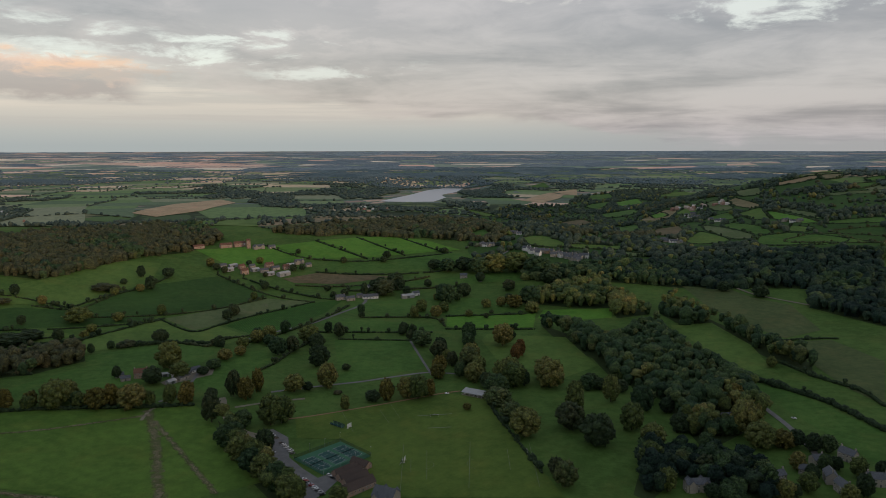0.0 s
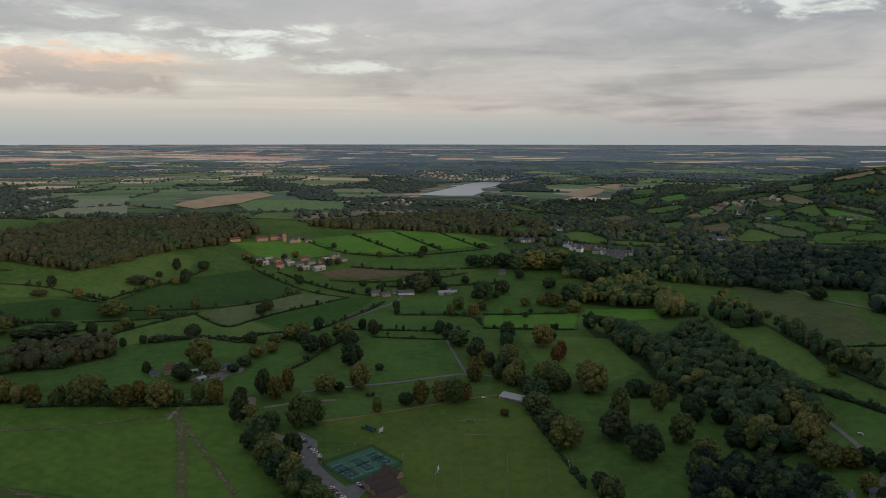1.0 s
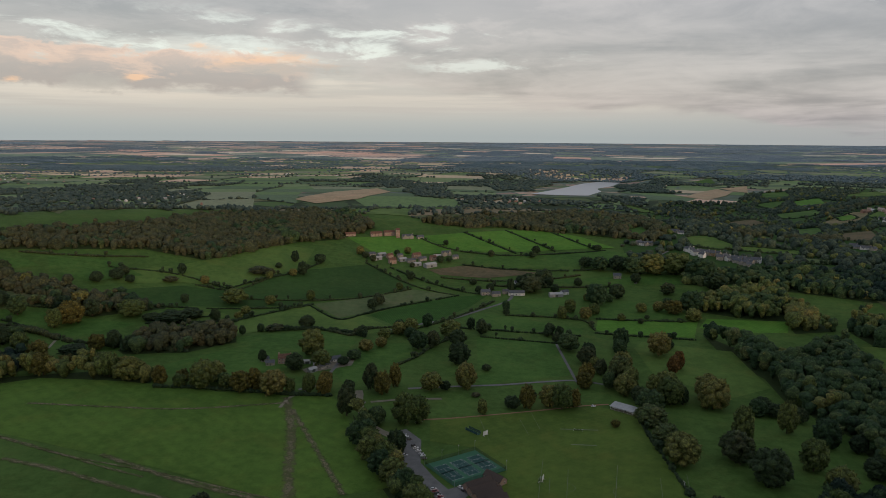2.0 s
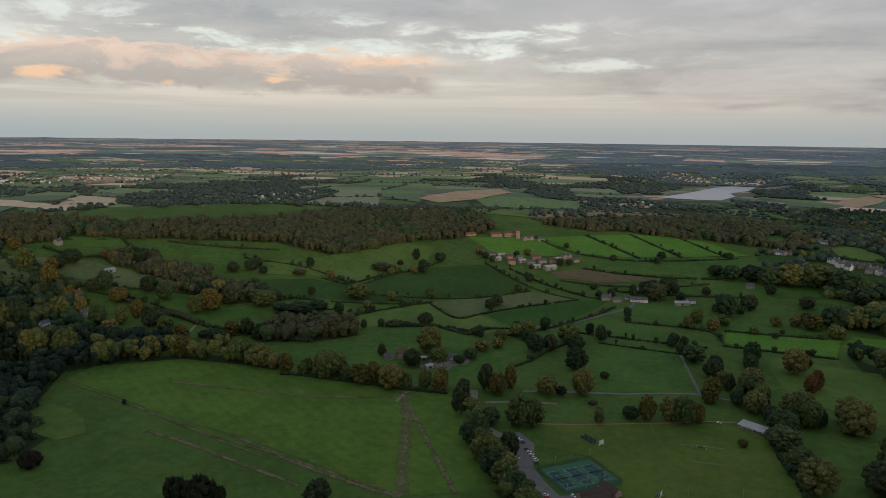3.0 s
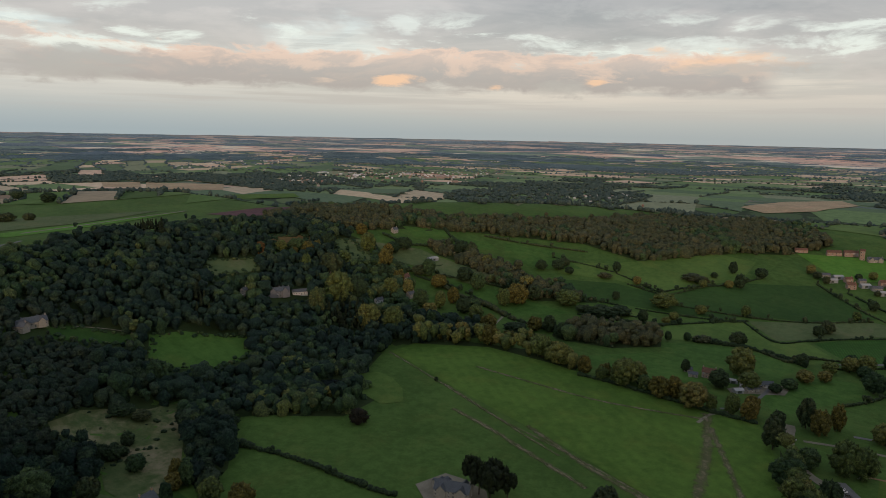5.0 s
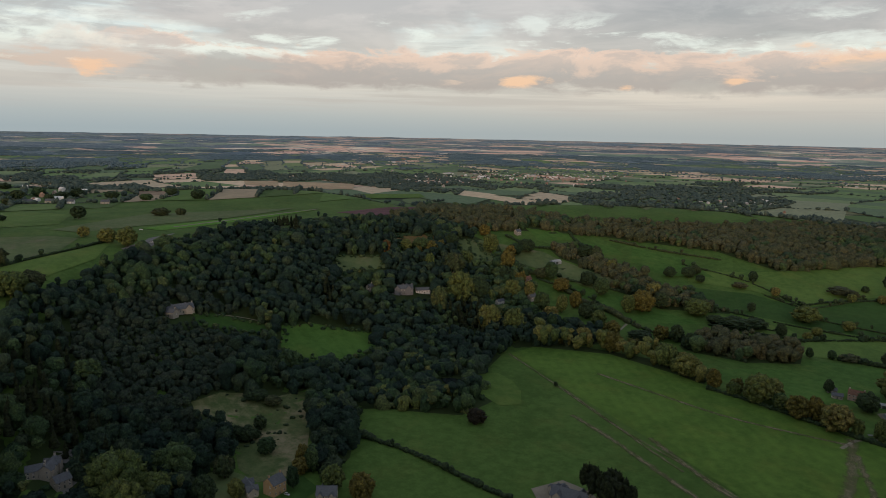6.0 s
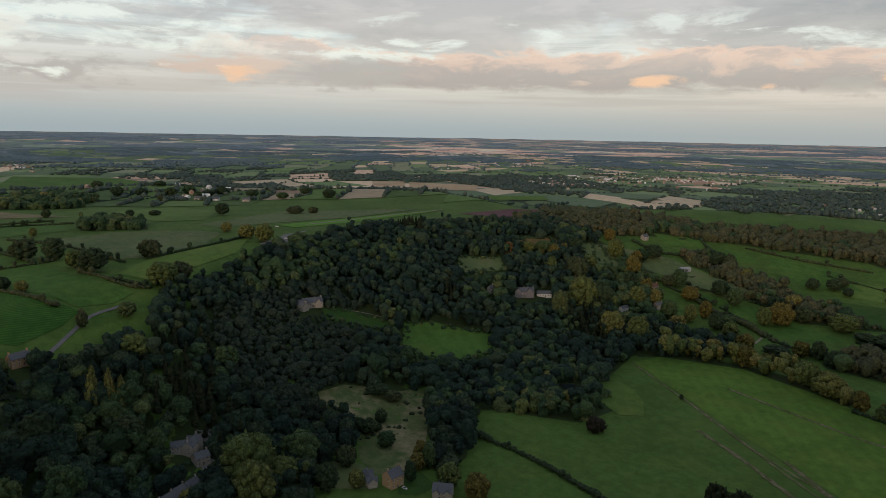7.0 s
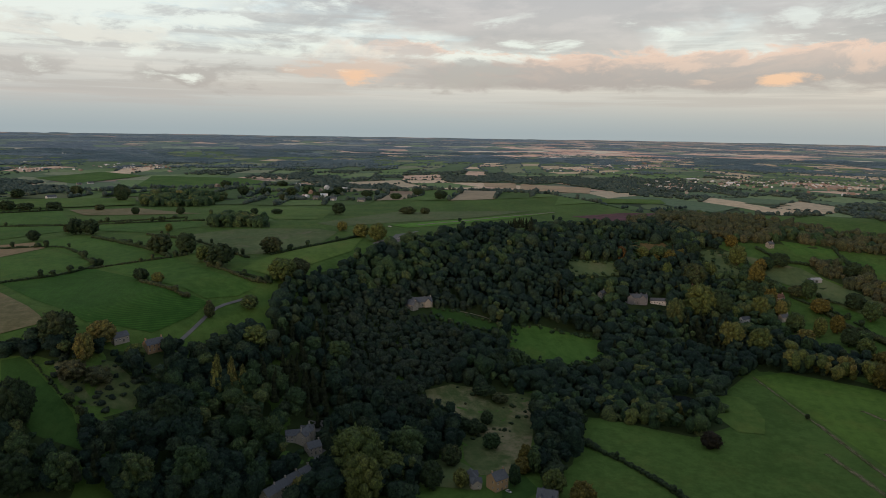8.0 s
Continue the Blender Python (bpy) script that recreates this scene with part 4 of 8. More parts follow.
field("green", [(-766, 889), (-699, 931), (-628, 910), (-669, 851), (-728, 847)])
field("rough", [(-859, 687), (-814, 747), (-693, 781), (-679, 733), (-776, 704), (-830, 683)])
field("rough", [(-876, 648), (-867, 677), (-803, 650), (-813, 609)])
field("moor", [(-902, 533), (-893, 593), (-864, 582), (-860, 523)])
field("mown", [(-572, 499), (-575, 536), (-510, 585), (-428, 595), (-333, 595), (-273, 607), (-232, 624), (-172, 536), (-130, 471), (-188, 435), (-294, 457), (-450, 477)])
field("turf", [(-131, 592), (-95, 611), (-13, 655), (9, 663), (42, 656), (56, 579), (73, 494), (83, 450), (-56, 450), (-56, 513), (-83, 547), (-121, 550)])
field("green", [(-123, 1038), (-34, 1066), (49, 1060), (126, 1013), (114, 982), (13, 966), (-115, 964), (-152, 999)])
field("bright", [(6, 960), (132, 972), (120, 906), (64, 905), (4, 913)])
field("bright", [(145, 988), (243, 985), (232, 940), (167, 934), (131, 947)])
field("green", [(-135, 845), (-38, 847), (-20, 745), (-105, 684)])
field("green", [(-171, 928), (-146, 957), (-12, 916), (-12, 890), (-135, 884)])
field("lime", [(57, 878), (155, 862), (172, 753), (130, 717), (63, 772), (48, 854)])
field("olive", [(376, 1082), (438, 1053), (451, 1002), (484, 953), (466, 840), (412, 818), (393, 868), (375, 975)])
field("lime", [(298, 894), (353, 897), (363, 799), (351, 725), (326, 715), (307, 792)])
field("olive", [(397, 805), (457, 802), (471, 722), (402, 610), (393, 654), (397, 736)])
field("green", [(309, 686), (338, 653), (367, 554), (328, 490), (320, 551), (307, 645)])
field("green", [(657, 1327), (723, 1335), (804, 1267), (783, 1234), (653, 1298)])
# the far side of the valley
field("lime", [(489, 1405), (553, 1493), (569, 1382), (541, 1354), (493, 1371)])
field("rough", [(595, 1602), (608, 1526), (623, 1404), (606, 1364), (573, 1386), (568, 1501)])
field("green", [(651, 1569), (671, 1473), (659, 1390), (628, 1400), (615, 1541)])
field("green", [(627, 1375), (686, 1370), (745, 1280), (696, 1260), (594, 1311)])
field("lime", [(718, 1702), (784, 1729), (764, 1663), (727, 1553), (698, 1577)])
field("bright", [(769, 1668), (775, 1624), (773, 1436), (743, 1441), (730, 1549)])
field("rough", [(813, 1697), (815, 1511), (788, 1464), (791, 1636)])
field("dry", [(779, 1919), (811, 1941), (800, 1755), (772, 1742), (763, 1822)])
field("rough", [(743, 1975), (774, 1982), (750, 1806), (717, 1788), (709, 1855)])
field("green", [(780, 1431), (892, 1408), (866, 1366), (781, 1400)])
field("dark", [(751, 1348), (844, 1329), (787, 1237), (751, 1282)])
field("lime", [(713, 1431), (741, 1392), (711, 1363), (692, 1391)])
field("rough", [(862, 2075), (907, 2019), (872, 1911), (829, 1946)])
field("tan", [(937, 2036), (1002, 2023), (1068, 2027), (1062, 1991), (1025, 1951), (946, 1965)])
field("dry", [(1082, 2017), (1123, 1986), (1083, 1922), (1049, 1942)])
field("lime", [(1101, 2124), (1150, 2170), (1178, 2120), (1131, 2055)])
field("green", [(1125, 1877), (1192, 1898), (1155, 1837), (1112, 1824)])
field("green", [(1036, 1818), (1129, 1809), (1044, 1752)])
field("rough", [(944, 1752), (1075, 1707), (1059, 1680), (961, 1707)])
field("green", [(508, 2534), (581, 2645), (653, 2712), (555, 2467)])
field("bright", [(652, 2666), (783, 2819), (748, 2615), (651, 2532)])
field("green", [(501, 2227), (615, 2264), (583, 2084), (488, 2057)])
field("lime", [(874, 2904), (1019, 3069), (1114, 3032), (1012, 2933)])
field("dry", [(537, 1905), (644, 2021), (652, 1947), (595, 1845), (532, 1832)])
field("stubble", [(490, 1622), (554, 1642), (528, 1527), (493, 1471), (463, 1508)])
field("lime", [(636, 1908), (699, 1984), (696, 1905), (639, 1802)])
field("stubble", [(349, 2089), (420, 2124), (431, 2012), (361, 1949)])
field("lime", [(163, 1452), (212, 1485), (245, 1406), (238, 1363), (177, 1377)])
field("lime", [(250, 1395), (357, 1385), (348, 1350), (252, 1358)])
field("rough", [(345, 1329), (390, 1307), (384, 1284), (340, 1290)])
field("straw", [(305, 2775), (418, 3011), (475, 3103), (518, 3004), (476, 2864), (380, 2675)])
field("straw", [(489, 3125), (615, 3234), (571, 2976), (532, 3027)])
field("lime", [(78, 2525), (131, 2455), (189, 2334), (126, 2352)])
field("green", [(658, 1737), (715, 1746), (686, 1634), (640, 1644)])
field("green", [(56, 1503), (90, 1539), (106, 1486), (73, 1457)])
field("green", [(426, 3393), (506, 3530), (506, 3339), (433, 3273)])
field("green", [(609, 2950), (719, 3035), (705, 2896), (603, 2809)])
field("bright", [(581, 1962), (619, 1972), (611, 1895), (574, 1886)])
field("green", [(441, 1805), (501, 1813), (476, 1645), (404, 1582)])
# the plateau and the clearings
field("green", [(-941, -239), (-933, -177), (-829, -98), (-779, -68), (-756, -128), (-865, -205)])
field("tan", [(-915, -275), (-921, -240), (-872, -214), (-830, -246)])
field("green", [(-826, -245), (-855, -204), (-769, -138), (-740, -161), (-707, -204)])
field("crop", [(-698, -201), (-744, -136), (-698, -91), (-648, -49), (-626, -15), (-602, -26), (-569, -52), (-568, -99), (-633, -154)])
field("dry", [(-665, -190), (-612, -152), (-569, -127), (-550, -152)])
field("green", [(-755, -133), (-773, -67), (-680, -3), (-666, 27), (-643, 9), (-632, -18), (-686, -79)])
field("lime", [(-706, 9), (-759, 39), (-824, 115), (-856, 151), (-782, 125), (-730, 78), (-687, 41)])
field("rough", [(-899, -82), (-938, -6), (-919, 94), (-893, 120), (-822, 96), (-769, 32), (-768, 5)])
field("green", [(-1259, -392), (-1287, -310), (-1096, -243), (-1126, -347)])
field("green", [(-1099, -338), (-1066, -197), (-1042, -61), (-975, -54), (-951, -125), (-1017, -221), (-965, -292)])
field("dry", [(-1304, -302), (-1321, -190), (-1169, -72), (-1216, -256)])
field("bright", [(-954, 196), (-1065, 387), (-1108, 497), (-962, 287), (-926, 215)])
field("rough", [(-974, 97), (-1134, 234), (-1139, 472), (-1033, 322), (-979, 200), (-938, 125)])
field("lime", [(-1448, -456), (-1493, -373), (-1528, -236), (-1392, -212), (-1341, -322), (-1325, -414)])
field("lime", [(-1239, -22), (-1294, 74), (-1162, 135), (-1028, 108), (-1020, 44)])
field("green", [(-3066, -891), (-3321, -700), (-3192, -495), (-2879, -701)])
field("green", [(-3194, -473), (-3122, -123), (-2796, 193), (-1753, -75), (-2803, -470)])
field("green", [(-681, 284), (-684, 319), (-662, 382), (-626, 367), (-613, 318), (-624, 283), (-632, 265)])
field("scrub", [(-565, 166), (-578, 193), (-574, 222), (-567, 241), (-572, 270), (-500, 242), (-437, 213), (-441, 181), (-467, 176), (-519, 187), (-543, 184), (-551, 165)])
field("lime", [(-538, 432), (-528, 450), (-505, 449), (-480, 440), (-455, 421), (-464, 403), (-500, 405)])
field("rough", [(-466, 143), (-473, 167), (-448, 181), (-420, 174), (-436, 137)])
field("dark", [(-434, 195), (-434, 211), (-411, 214), (-402, 199), (-408, 186)])
field("dark", [(-692, 198), (-696, 222), (-679, 272), (-666, 256), (-675, 200)])
field("rough", [(-834, 408), (-831, 477), (-799, 468), (-791, 398)])
field("moor", [(-894, 537), (-898, 599), (-874, 590), (-860, 527)])
field("rough", [(-880, 627), (-871, 665), (-816, 644), (-824, 608)])
field("rough", [(-828, 682), (-778, 729), (-760, 708), (-814, 663)])
field("dark", [(-518, -141), (-523, -129), (-476, -87), (-448, -74), (-458, -105), (-492, -133)])
field("scrub", [(-519, -109), (-526, -72), (-509, -47), (-486, -54), (-481, -77), (-499, -100)])
field("straw", [(-1041, 2336), (-1008, 2619), (-889, 2807), (-795, 2686), (-833, 2419), (-942, 2292)])
field("straw", [(-2873, 898), (-2839, 1030), (-2638, 965), (-2715, 858)])
field("straw", [(-2811, 1043), (-2623, 1278), (-2409, 1173), (-2567, 956)])
field("lime", [(-2273, 1136), (-2192, 1336), (-2113, 1313), (-2190, 1108)])
field("heather", [(-1065, 513), (-1098, 621), (-1099, 719), (-1017, 629), (-1007, 555)])

# ---- roads, lanes and tracks ----
way("track", 2.2, [(-474, 531), (-388, 543), (-333, 556), (-259, 591)])
way("track", 5, [(-266, 602), (-231, 534), (-208, 480), (-188, 436)])
way("track", 3, [(-249, 577), (-209, 524), (-171, 473), (-157, 454)])
way("track", 3, [(-350, 466), (-295, 451), (-259, 443), (-208, 435), (-188, 435)])
way("track", 3, [(-415, 443), (-362, 438), (-322, 431), (-258, 420)])
way("track", 1.4, [(-570, 496), (-474, 477), (-381, 459), (-290, 451), (-188, 436)])
way("track", 1.6, [(-462, 476), (-397, 463), (-337, 450), (-300, 444)])
way("road", 4, [(-168, 656), (-127, 676), (-84, 695), (-50, 714), (-15, 730), (16, 726)])
way("road", 3, [(-42, 852), (-30, 800), (-16, 739), (-12, 722)])
way("road", 5, [(-181, 913), (-149, 977), (-122, 1028), (-118, 1066)])
way("road", 5, [(-240, 840), (-208, 884), (-181, 913)])
way("lane", 7, [(-210, 637), (-194, 596), (-172, 564), (-149, 549)])
way("lane", 4, [(-191, 614), (-162, 630), (-132, 641)])
way("strip", 2.2, [(-143, 587), (-109, 602), (-45, 638), (-5, 662), (17, 672)])
way("road", 3.5, [(-264, 622), (-250, 640), (-253, 680), (-257, 715)])
way("lane", 3, [(-262, 579), (-263, 604), (-254, 623)])
way("lane", 5, [(-1115, 504), (-1066, 406), (-1011, 325), (-955, 236)])
way("road", 4, [(-894, 224), (-854, 188), (-817, 155)])
way("road", 3, [(-552, -45), (-562, -34), (-592, -20), (-620, -7), (-639, 14)])
way("lane", 4, [(386, 1104), (443, 1065), (463, 1012), (510, 943)])
way("road", 5, [(295, 631), (296, 599), (296, 567), (291, 522), (282, 474), (276, 449)])
way("road", 3.2, [(-514, 76), (-499, 80), (-474, 69), (-430, 68)])
way("track", 1.3, [(-545, 201), (-543, 225), (-561, 257)])
way("track", 1.3, [(-489, 177), (-504, 199), (-534, 232)])
way("lane", 1.2, [(-695, 222), (-691, 252), (-681, 274), (-670, 264)])
way("lane", 3, [(-554, 613), (-566, 654), (-579, 683)])
way("road", 4, [(126, 1337), (77, 1245), (62, 1147)])
way("mown", 2.6, [(-545, 190), (-539, 206), (-541, 224), (-559, 240), (-571, 268)])
way("mown", 2.6, [(-488, 184), (-495, 204), (-526, 225), (-548, 244), (-560, 262)])
way("mown", 2.6, [(-539, 197), (-523, 186), (-498, 179), (-486, 184)])

# ---- woods: open ground is kept round the houses ----
KEEP_CLEAR += [(-307, 686, 9), (-264, 685, 9), (-271, 671, 7), (-260, 709, 8), (-328, 684, 6), (-72, 486, 13), (-68, 480, 13), (-63, 473, 13), (-60, 460, 16), (-62, 498, 11), (-39, 447, 11), (177, 460, 11), (261, 587, 9), (252, 593, 9), (309, 506, 9), (277, 472, 9), (277, 455, 9), (306, 466, 9), (241, 475, 7), (282, 500, 7)]
KEEP_CLEAR += [(266, 485, 7), (-333, 1158, 9), (-361, 1187, 10), (-345, 1183, 8), (-330, 1194, 8), (-321, 1178, 10), (-290, 1195, 10), (-274, 1205, 8), (-376, 1180, 9), (-292, 1165, 10), (-362, 1165, 11), (-303, 1204, 10), (-270, 1168, 14), (-305, 1177, 10), (-258, 1239, 11), (-239, 1227, 8), (-270, 1220, 9), (-405, 1294, 14), (-384, 1309, 14), (-365, 1302, 6)]
KEEP_CLEAR += [(-347, 1305, 14), (-448, 1271, 13), (-325, 1316, 9), (-113, 1066, 15), (-158, 1055, 10), (-142, 1053, 9), (-130, 1069, 7), (-55, 1070, 13), (-43, 1083, 8), (-118, 1116, 8), (85, 1376, 9), (35, 1177, 9), (-693, 189, 14), (-685, 177, 8), (-739, 458, 16), (-738, 489, 13), (-747, 418, 7), (-550, -48, 10), (-550, -72, 9), (-491, 62, 11)]
KEEP_CLEAR += [(-489, 54, 9), (-479, 67, 8), (-449, 59, 7), (-442, 51, 7), (-435, 44, 7), (-428, 37, 7), (-422, 187, 8), (-431, 173, 12), (-696, 577, 9), (-740, 656, 9), (-770, 559, 10), (-694, 628, 8), (-777, 740, 11), (-880, 748, 7), (-396, 213, 9), (-311, 346, 15), (-323, 346, 8), (159, 1339, 8), (165, 1334, 8), (169, 1317, 9)]
KEEP_CLEAR += [(176, 1325, 8), (179, 1303, 8), (187, 1320, 9), (194, 1320, 8), (198, 1315, 7), (205, 1315, 9), (206, 1289, 8), (214, 1298, 8), (218, 1285, 7), (224, 1289, 9), (229, 1280, 7), (235, 1284, 9), (241, 1284, 9), (246, 1276, 7), (249, 1267, 9), (258, 1280, 8), (263, 1280, 9)]
KEEP_CLEAR += [(-533, 399, 15)]
KEEP_CLEAR += [(637, 1824, 9), (655, 1832, 9), (629, 1772, 9), (643, 1773, 9), (643, 1675, 9), (640, 1624, 9), (649, 1622, 9), (732, 1490, 9), (735, 1467, 9), (748, 1462, 9), (455, 1405, 9), (464, 1396, 9), (473, 1386, 9), (452, 1421, 9), (695, 1892, 9), (153, 1497, 9), (162, 1484, 9), (77, 1382, 9), (85, 1376, 9), (94, 1376, 9), (655, 2502, 9), (614, 2287, 9), (231, 1273, 9), (240, 1264, 9), (243, 1252, 9)]
THICKETS.append([(-634, 78), (-687, 126), (-729, 192), (-719, 227), (-686, 250), (-627, 222), (-573, 192), (-507, 149), (-519, 133), (-545, 109), (-582, 94)])
wood("brown", [(-1022, 594), (-1073, 672), (-999, 806), (-903, 874), (-817, 1002), (-717, 1179), (-578, 1344), (-467, 1372), (-432, 1299), (-475, 1271), (-525, 1180), (-543, 1082), (-558, 1015), (-611, 1012), (-691, 997), (-760, 934), (-833, 868), (-888, 770), (-905, 686), (-937, 622), (-929, 542)], 10.5, 10, 14, "ridge woodland turning brown in early autumn")
wood("brown", [(-352, 1435), (-229, 1535), (-32, 1659), (89, 1660), (143, 1514), (110, 1404), (19, 1436), (-52, 1454), (-120, 1412), (-171, 1458), (-260, 1429), (-350, 1426)], 11.5, 10, 14, "ridge woodland turning brown in early autumn")
wood("brown", [(-745, 1170), (-667, 1296), (-506, 1438), (-422, 1345), (-458, 1237), (-516, 1183), (-544, 1101), (-563, 1018), (-666, 1038)], 10.5, 10, 14, "ridge woodland turning brown in early autumn")
wood("dark", [(-475, -128), (-467, -77), (-490, -51), (-512, -69), (-535, -35), (-560, -17), (-586, 2), (-602, 39), (-673, 45), (-711, 83), (-767, 142), (-850, 230), (-934, 362), (-958, 512), (-947, 637), (-863, 677), (-769, 613), (-692, 554), (-641, 525), (-633, 589), (-574, 637), (-542, 605), (-586, 506), (-541, 444), (-497, 417), (-481, 375), (-508, 324), (-523, 294), (-496, 268), (-480, 243), (-501, 237), (-556, 263), (-569, 217), (-572, 173), (-525, 194), (-468, 167), (-438, 136), (-416, 127), (-413, -110)], 9.2, 10, 18, "dense dark green hillside woodland", 9.0)
wood("brown", [(-500, 679), (-491, 744), (-404, 763), (-388, 734), (-419, 686), (-479, 664)], 8.5, 10, 17, "ridge woodland turning brown in early autumn")
wood("brown", [(-765, 716), (-745, 802), (-690, 802), (-641, 794), (-551, 857), (-536, 822), (-593, 759), (-650, 757), (-719, 742)], 8.5, 10, 17, "ridge woodland turning brown in early autumn")
wood("olive", [(-579, 534), (-598, 558), (-471, 612), (-411, 620), (-401, 597), (-497, 570)], 9, 15, 21, "belt of olive-green trees at the meadow edge")
wood("deep", [(131, 918), (157, 880), (207, 842), (280, 902), (279, 809), (294, 724), (306, 668), (292, 612), (256, 564), (207, 523), (208, 593), (212, 636), (192, 683), (177, 718), (172, 779), (144, 836)], 9.5, 13, 20, "deep green broadleaf woodland")
wood("olive", [(112, 1028), (193, 1088), (243, 1114), (266, 1023), (287, 949), (239, 937), (239, 978), (178, 1000), (123, 1024)], 9, 15, 21, "belt of olive-green trees at the meadow edge")
wood("deep", [(328, 1007), (348, 947), (368, 862), (385, 789), (397, 727), (381, 697), (364, 733), (351, 819), (316, 875), (302, 945)], 9.5, 13, 20, "deep green broadleaf woodland")
wood("dark", [(309, 1187), (463, 1216), (613, 1221), (744, 1167), (543, 838), (504, 931), (544, 1027), (471, 1050), (367, 1074), (301, 1118)], 11, 11, 18, "dense dark green hillside woodland")
wood("deep", [(56, 1190), (114, 1198), (213, 1208), (321, 1243), (381, 1177), (367, 1080), (289, 1114), (204, 1150), (109, 1143)], 10, 9, 16, "deep green broadleaf woodland")
wood("dark", [(159, 524), (193, 535), (220, 512), (239, 487), (227, 444), (186, 444), (171, 480), (140, 444), (131, 453)], 10, 9, 16, "dense dark green hillside woodland")
wood("deep", [(-1497, -223), (-1611, -182), (-1551, -61), (-1513, -61), (-1356, -88), (-1370, -198)], 10, 9, 16, "deep green broadleaf woodland")
wood("deep", [(-1025, -51), (-1043, -11), (-996, 35), (-942, 35), (-965, -42)], 10, 9, 16, "deep green broadleaf woodland")
wood("deep", [(-817, 664), (-782, 680), (-731, 665), (-669, 602), (-638, 560), (-640, 531), (-682, 521), (-745, 553), (-779, 593)], 10, 9, 16, "deep green broadleaf woodland")
wood("deep", [(-652, 385), (-624, 432), (-520, 426), (-474, 403), (-464, 364), (-490, 336), (-517, 310)], 10, 9, 16, "deep green broadleaf woodland")
wood("olive", [(-197, 584), (-168, 542), (-127, 487), (-101, 445), (-117, 445), (-164, 508)], 9, 15, 21, "belt of olive-green trees at the meadow edge")
wood("dark", [(-586, 278), (-589, 299), (-540, 296), (-488, 276), (-443, 251), (-426, 230), (-437, 222), (-514, 247)], 10, 9, 16, "dense dark green hillside woodland")
wood("dark", [(-526, -143), (-543, -127), (-535, -91), (-541, -59), (-557, -25), (-539, -36), (-516, -64), (-517, -99), (-525, -122), (-523, -143)], 10, 9, 16, "dense dark green hillside woodland")
wood("brown", [(-820, 764), (-817, 804), (-754, 808), (-684, 820), (-630, 806), (-622, 765), (-671, 759), (-732, 776), (-790, 759)], 9, 8, 14, "slope woodland turning brown in early autumn")
wood("young", THICKETS[0], 6.4, 6, 10, "thicket of young birch and thorn on the hillside")

valley_cover([(55, 1250), (118, 1240), (317, 1226), (550, 1235), (768, 1204), (853, 1345), (1046, 1659), (1052, 1880), (1025, 2071), (928, 2055), (861, 2113), (1071, 3198), (806, 3166), (554, 2907), (446, 2554), (241, 2567), (124, 2325), (66, 1600), (47, 1368)])

# ---- hedges ----
hedge(1.6, [(-555, 822), (-473, 852), (-392, 897), (-376, 919)])
hedge(1.6, [(-378, 914), (-318, 867), (-296, 901), (-266, 952), (-195, 1039)])
hedge(1.6, [(-464, 901), (-390, 931), (-323, 977), (-269, 1044)])
hedge(1.5, [(-551, 918), (-497, 926), (-480, 984), (-472, 1025)])
hedge(1.6, [(-373, 1140), (-309, 1088), (-255, 1054), (-195, 1036)])
hedge(1.6, [(-434, 815), (-404, 871), (-379, 917)])
hedge(2.6, [(-377, 786), (-335, 809), (-292, 811), (-260, 801)])
hedge(1.8, [(-238, 818), (-201, 875), (-164, 956), (-140, 1023)])
hedge(1.6, [(-114, 954), (-19, 954), (4, 910)])
hedge(1.6, [(-163, 876), (-134, 878), (-14, 884)])
hedge(1.5, [(-130, 847), (-38, 849)])
hedge(1.6, [(4, 900), (120, 897)])
hedge(1.8, [(5, 960), (117, 969)])
hedge(1.8, [(-195, 719), (-184, 750), (-175, 794), (-157, 845)])
hedge(2.2, [(-306, 809), (-276, 802), (-266, 834), (-219, 866)])
hedge(2, [(-340, 1327), (-265, 1276), (-191, 1266)])
hedge(2, [(-253, 1385), (-141, 1287)])
hedge(2, [(-177, 1428), (-72, 1316)])
hedge(2, [(-98, 1451), (1, 1341)])
hedge(2, [(-201, 1265), (-129, 1275), (17, 1338)])
hedge(2, [(-219, 1195), (-141, 1193), (-24, 1213), (47, 1254)])
hedge(2, [(-243, 1118), (-161, 1125), (-80, 1152), (-23, 1187)])
hedge(1.6, [(-254, 1086), (-187, 1058), (-160, 1054)])
hedge(1.8, [(-329, 1134), (-254, 1086)])
hedge(2, [(-158, 1101), (-77, 1111), (33, 1132)])
hedge(1.8, [(-505, 927), (-486, 985), (-456, 1038), (-438, 1104)])
hedge(1.8, [(397, 809), (447, 808), (465, 804)])
hedge(3.5, [(314, 696), (339, 656), (359, 613), (368, 556)])
hedge(2.5, [(367, 738), (379, 691), (400, 647), (400, 607)])
hedge(2, [(307, 711), (319, 684)])
hedge(1.8, [(-742, -136), (-774, -66), (-783, -51)])
hedge(1.8, [(-700, -202), (-723, -156), (-754, -133)])
hedge(3, [(-931, -177), (-827, -97), (-774, -66)])
hedge(2, [(-692, 7), (-673, 38)])
hedge(1.8, [(-760, 38), (-829, 116), (-863, 147)])
hedge(1.8, [(-927, -114), (-865, -54), (-769, 3), (-752, 15)])
hedge(2, [(-1104, -339), (-1070, -235), (-1047, -58)])
hedge(2, [(-1097, -234), (-1095, -127), (-1102, -88)])
hedge(2, [(-1273, -397), (-1304, -312)])
hedge(1.8, [(-886, -265), (-867, -195), (-759, -135)])
hedge(2, [(-724, -22), (-681, 12), (-672, 33)])
hedge(2.5, [(-675, -77), (-630, -33), (-625, -14)])
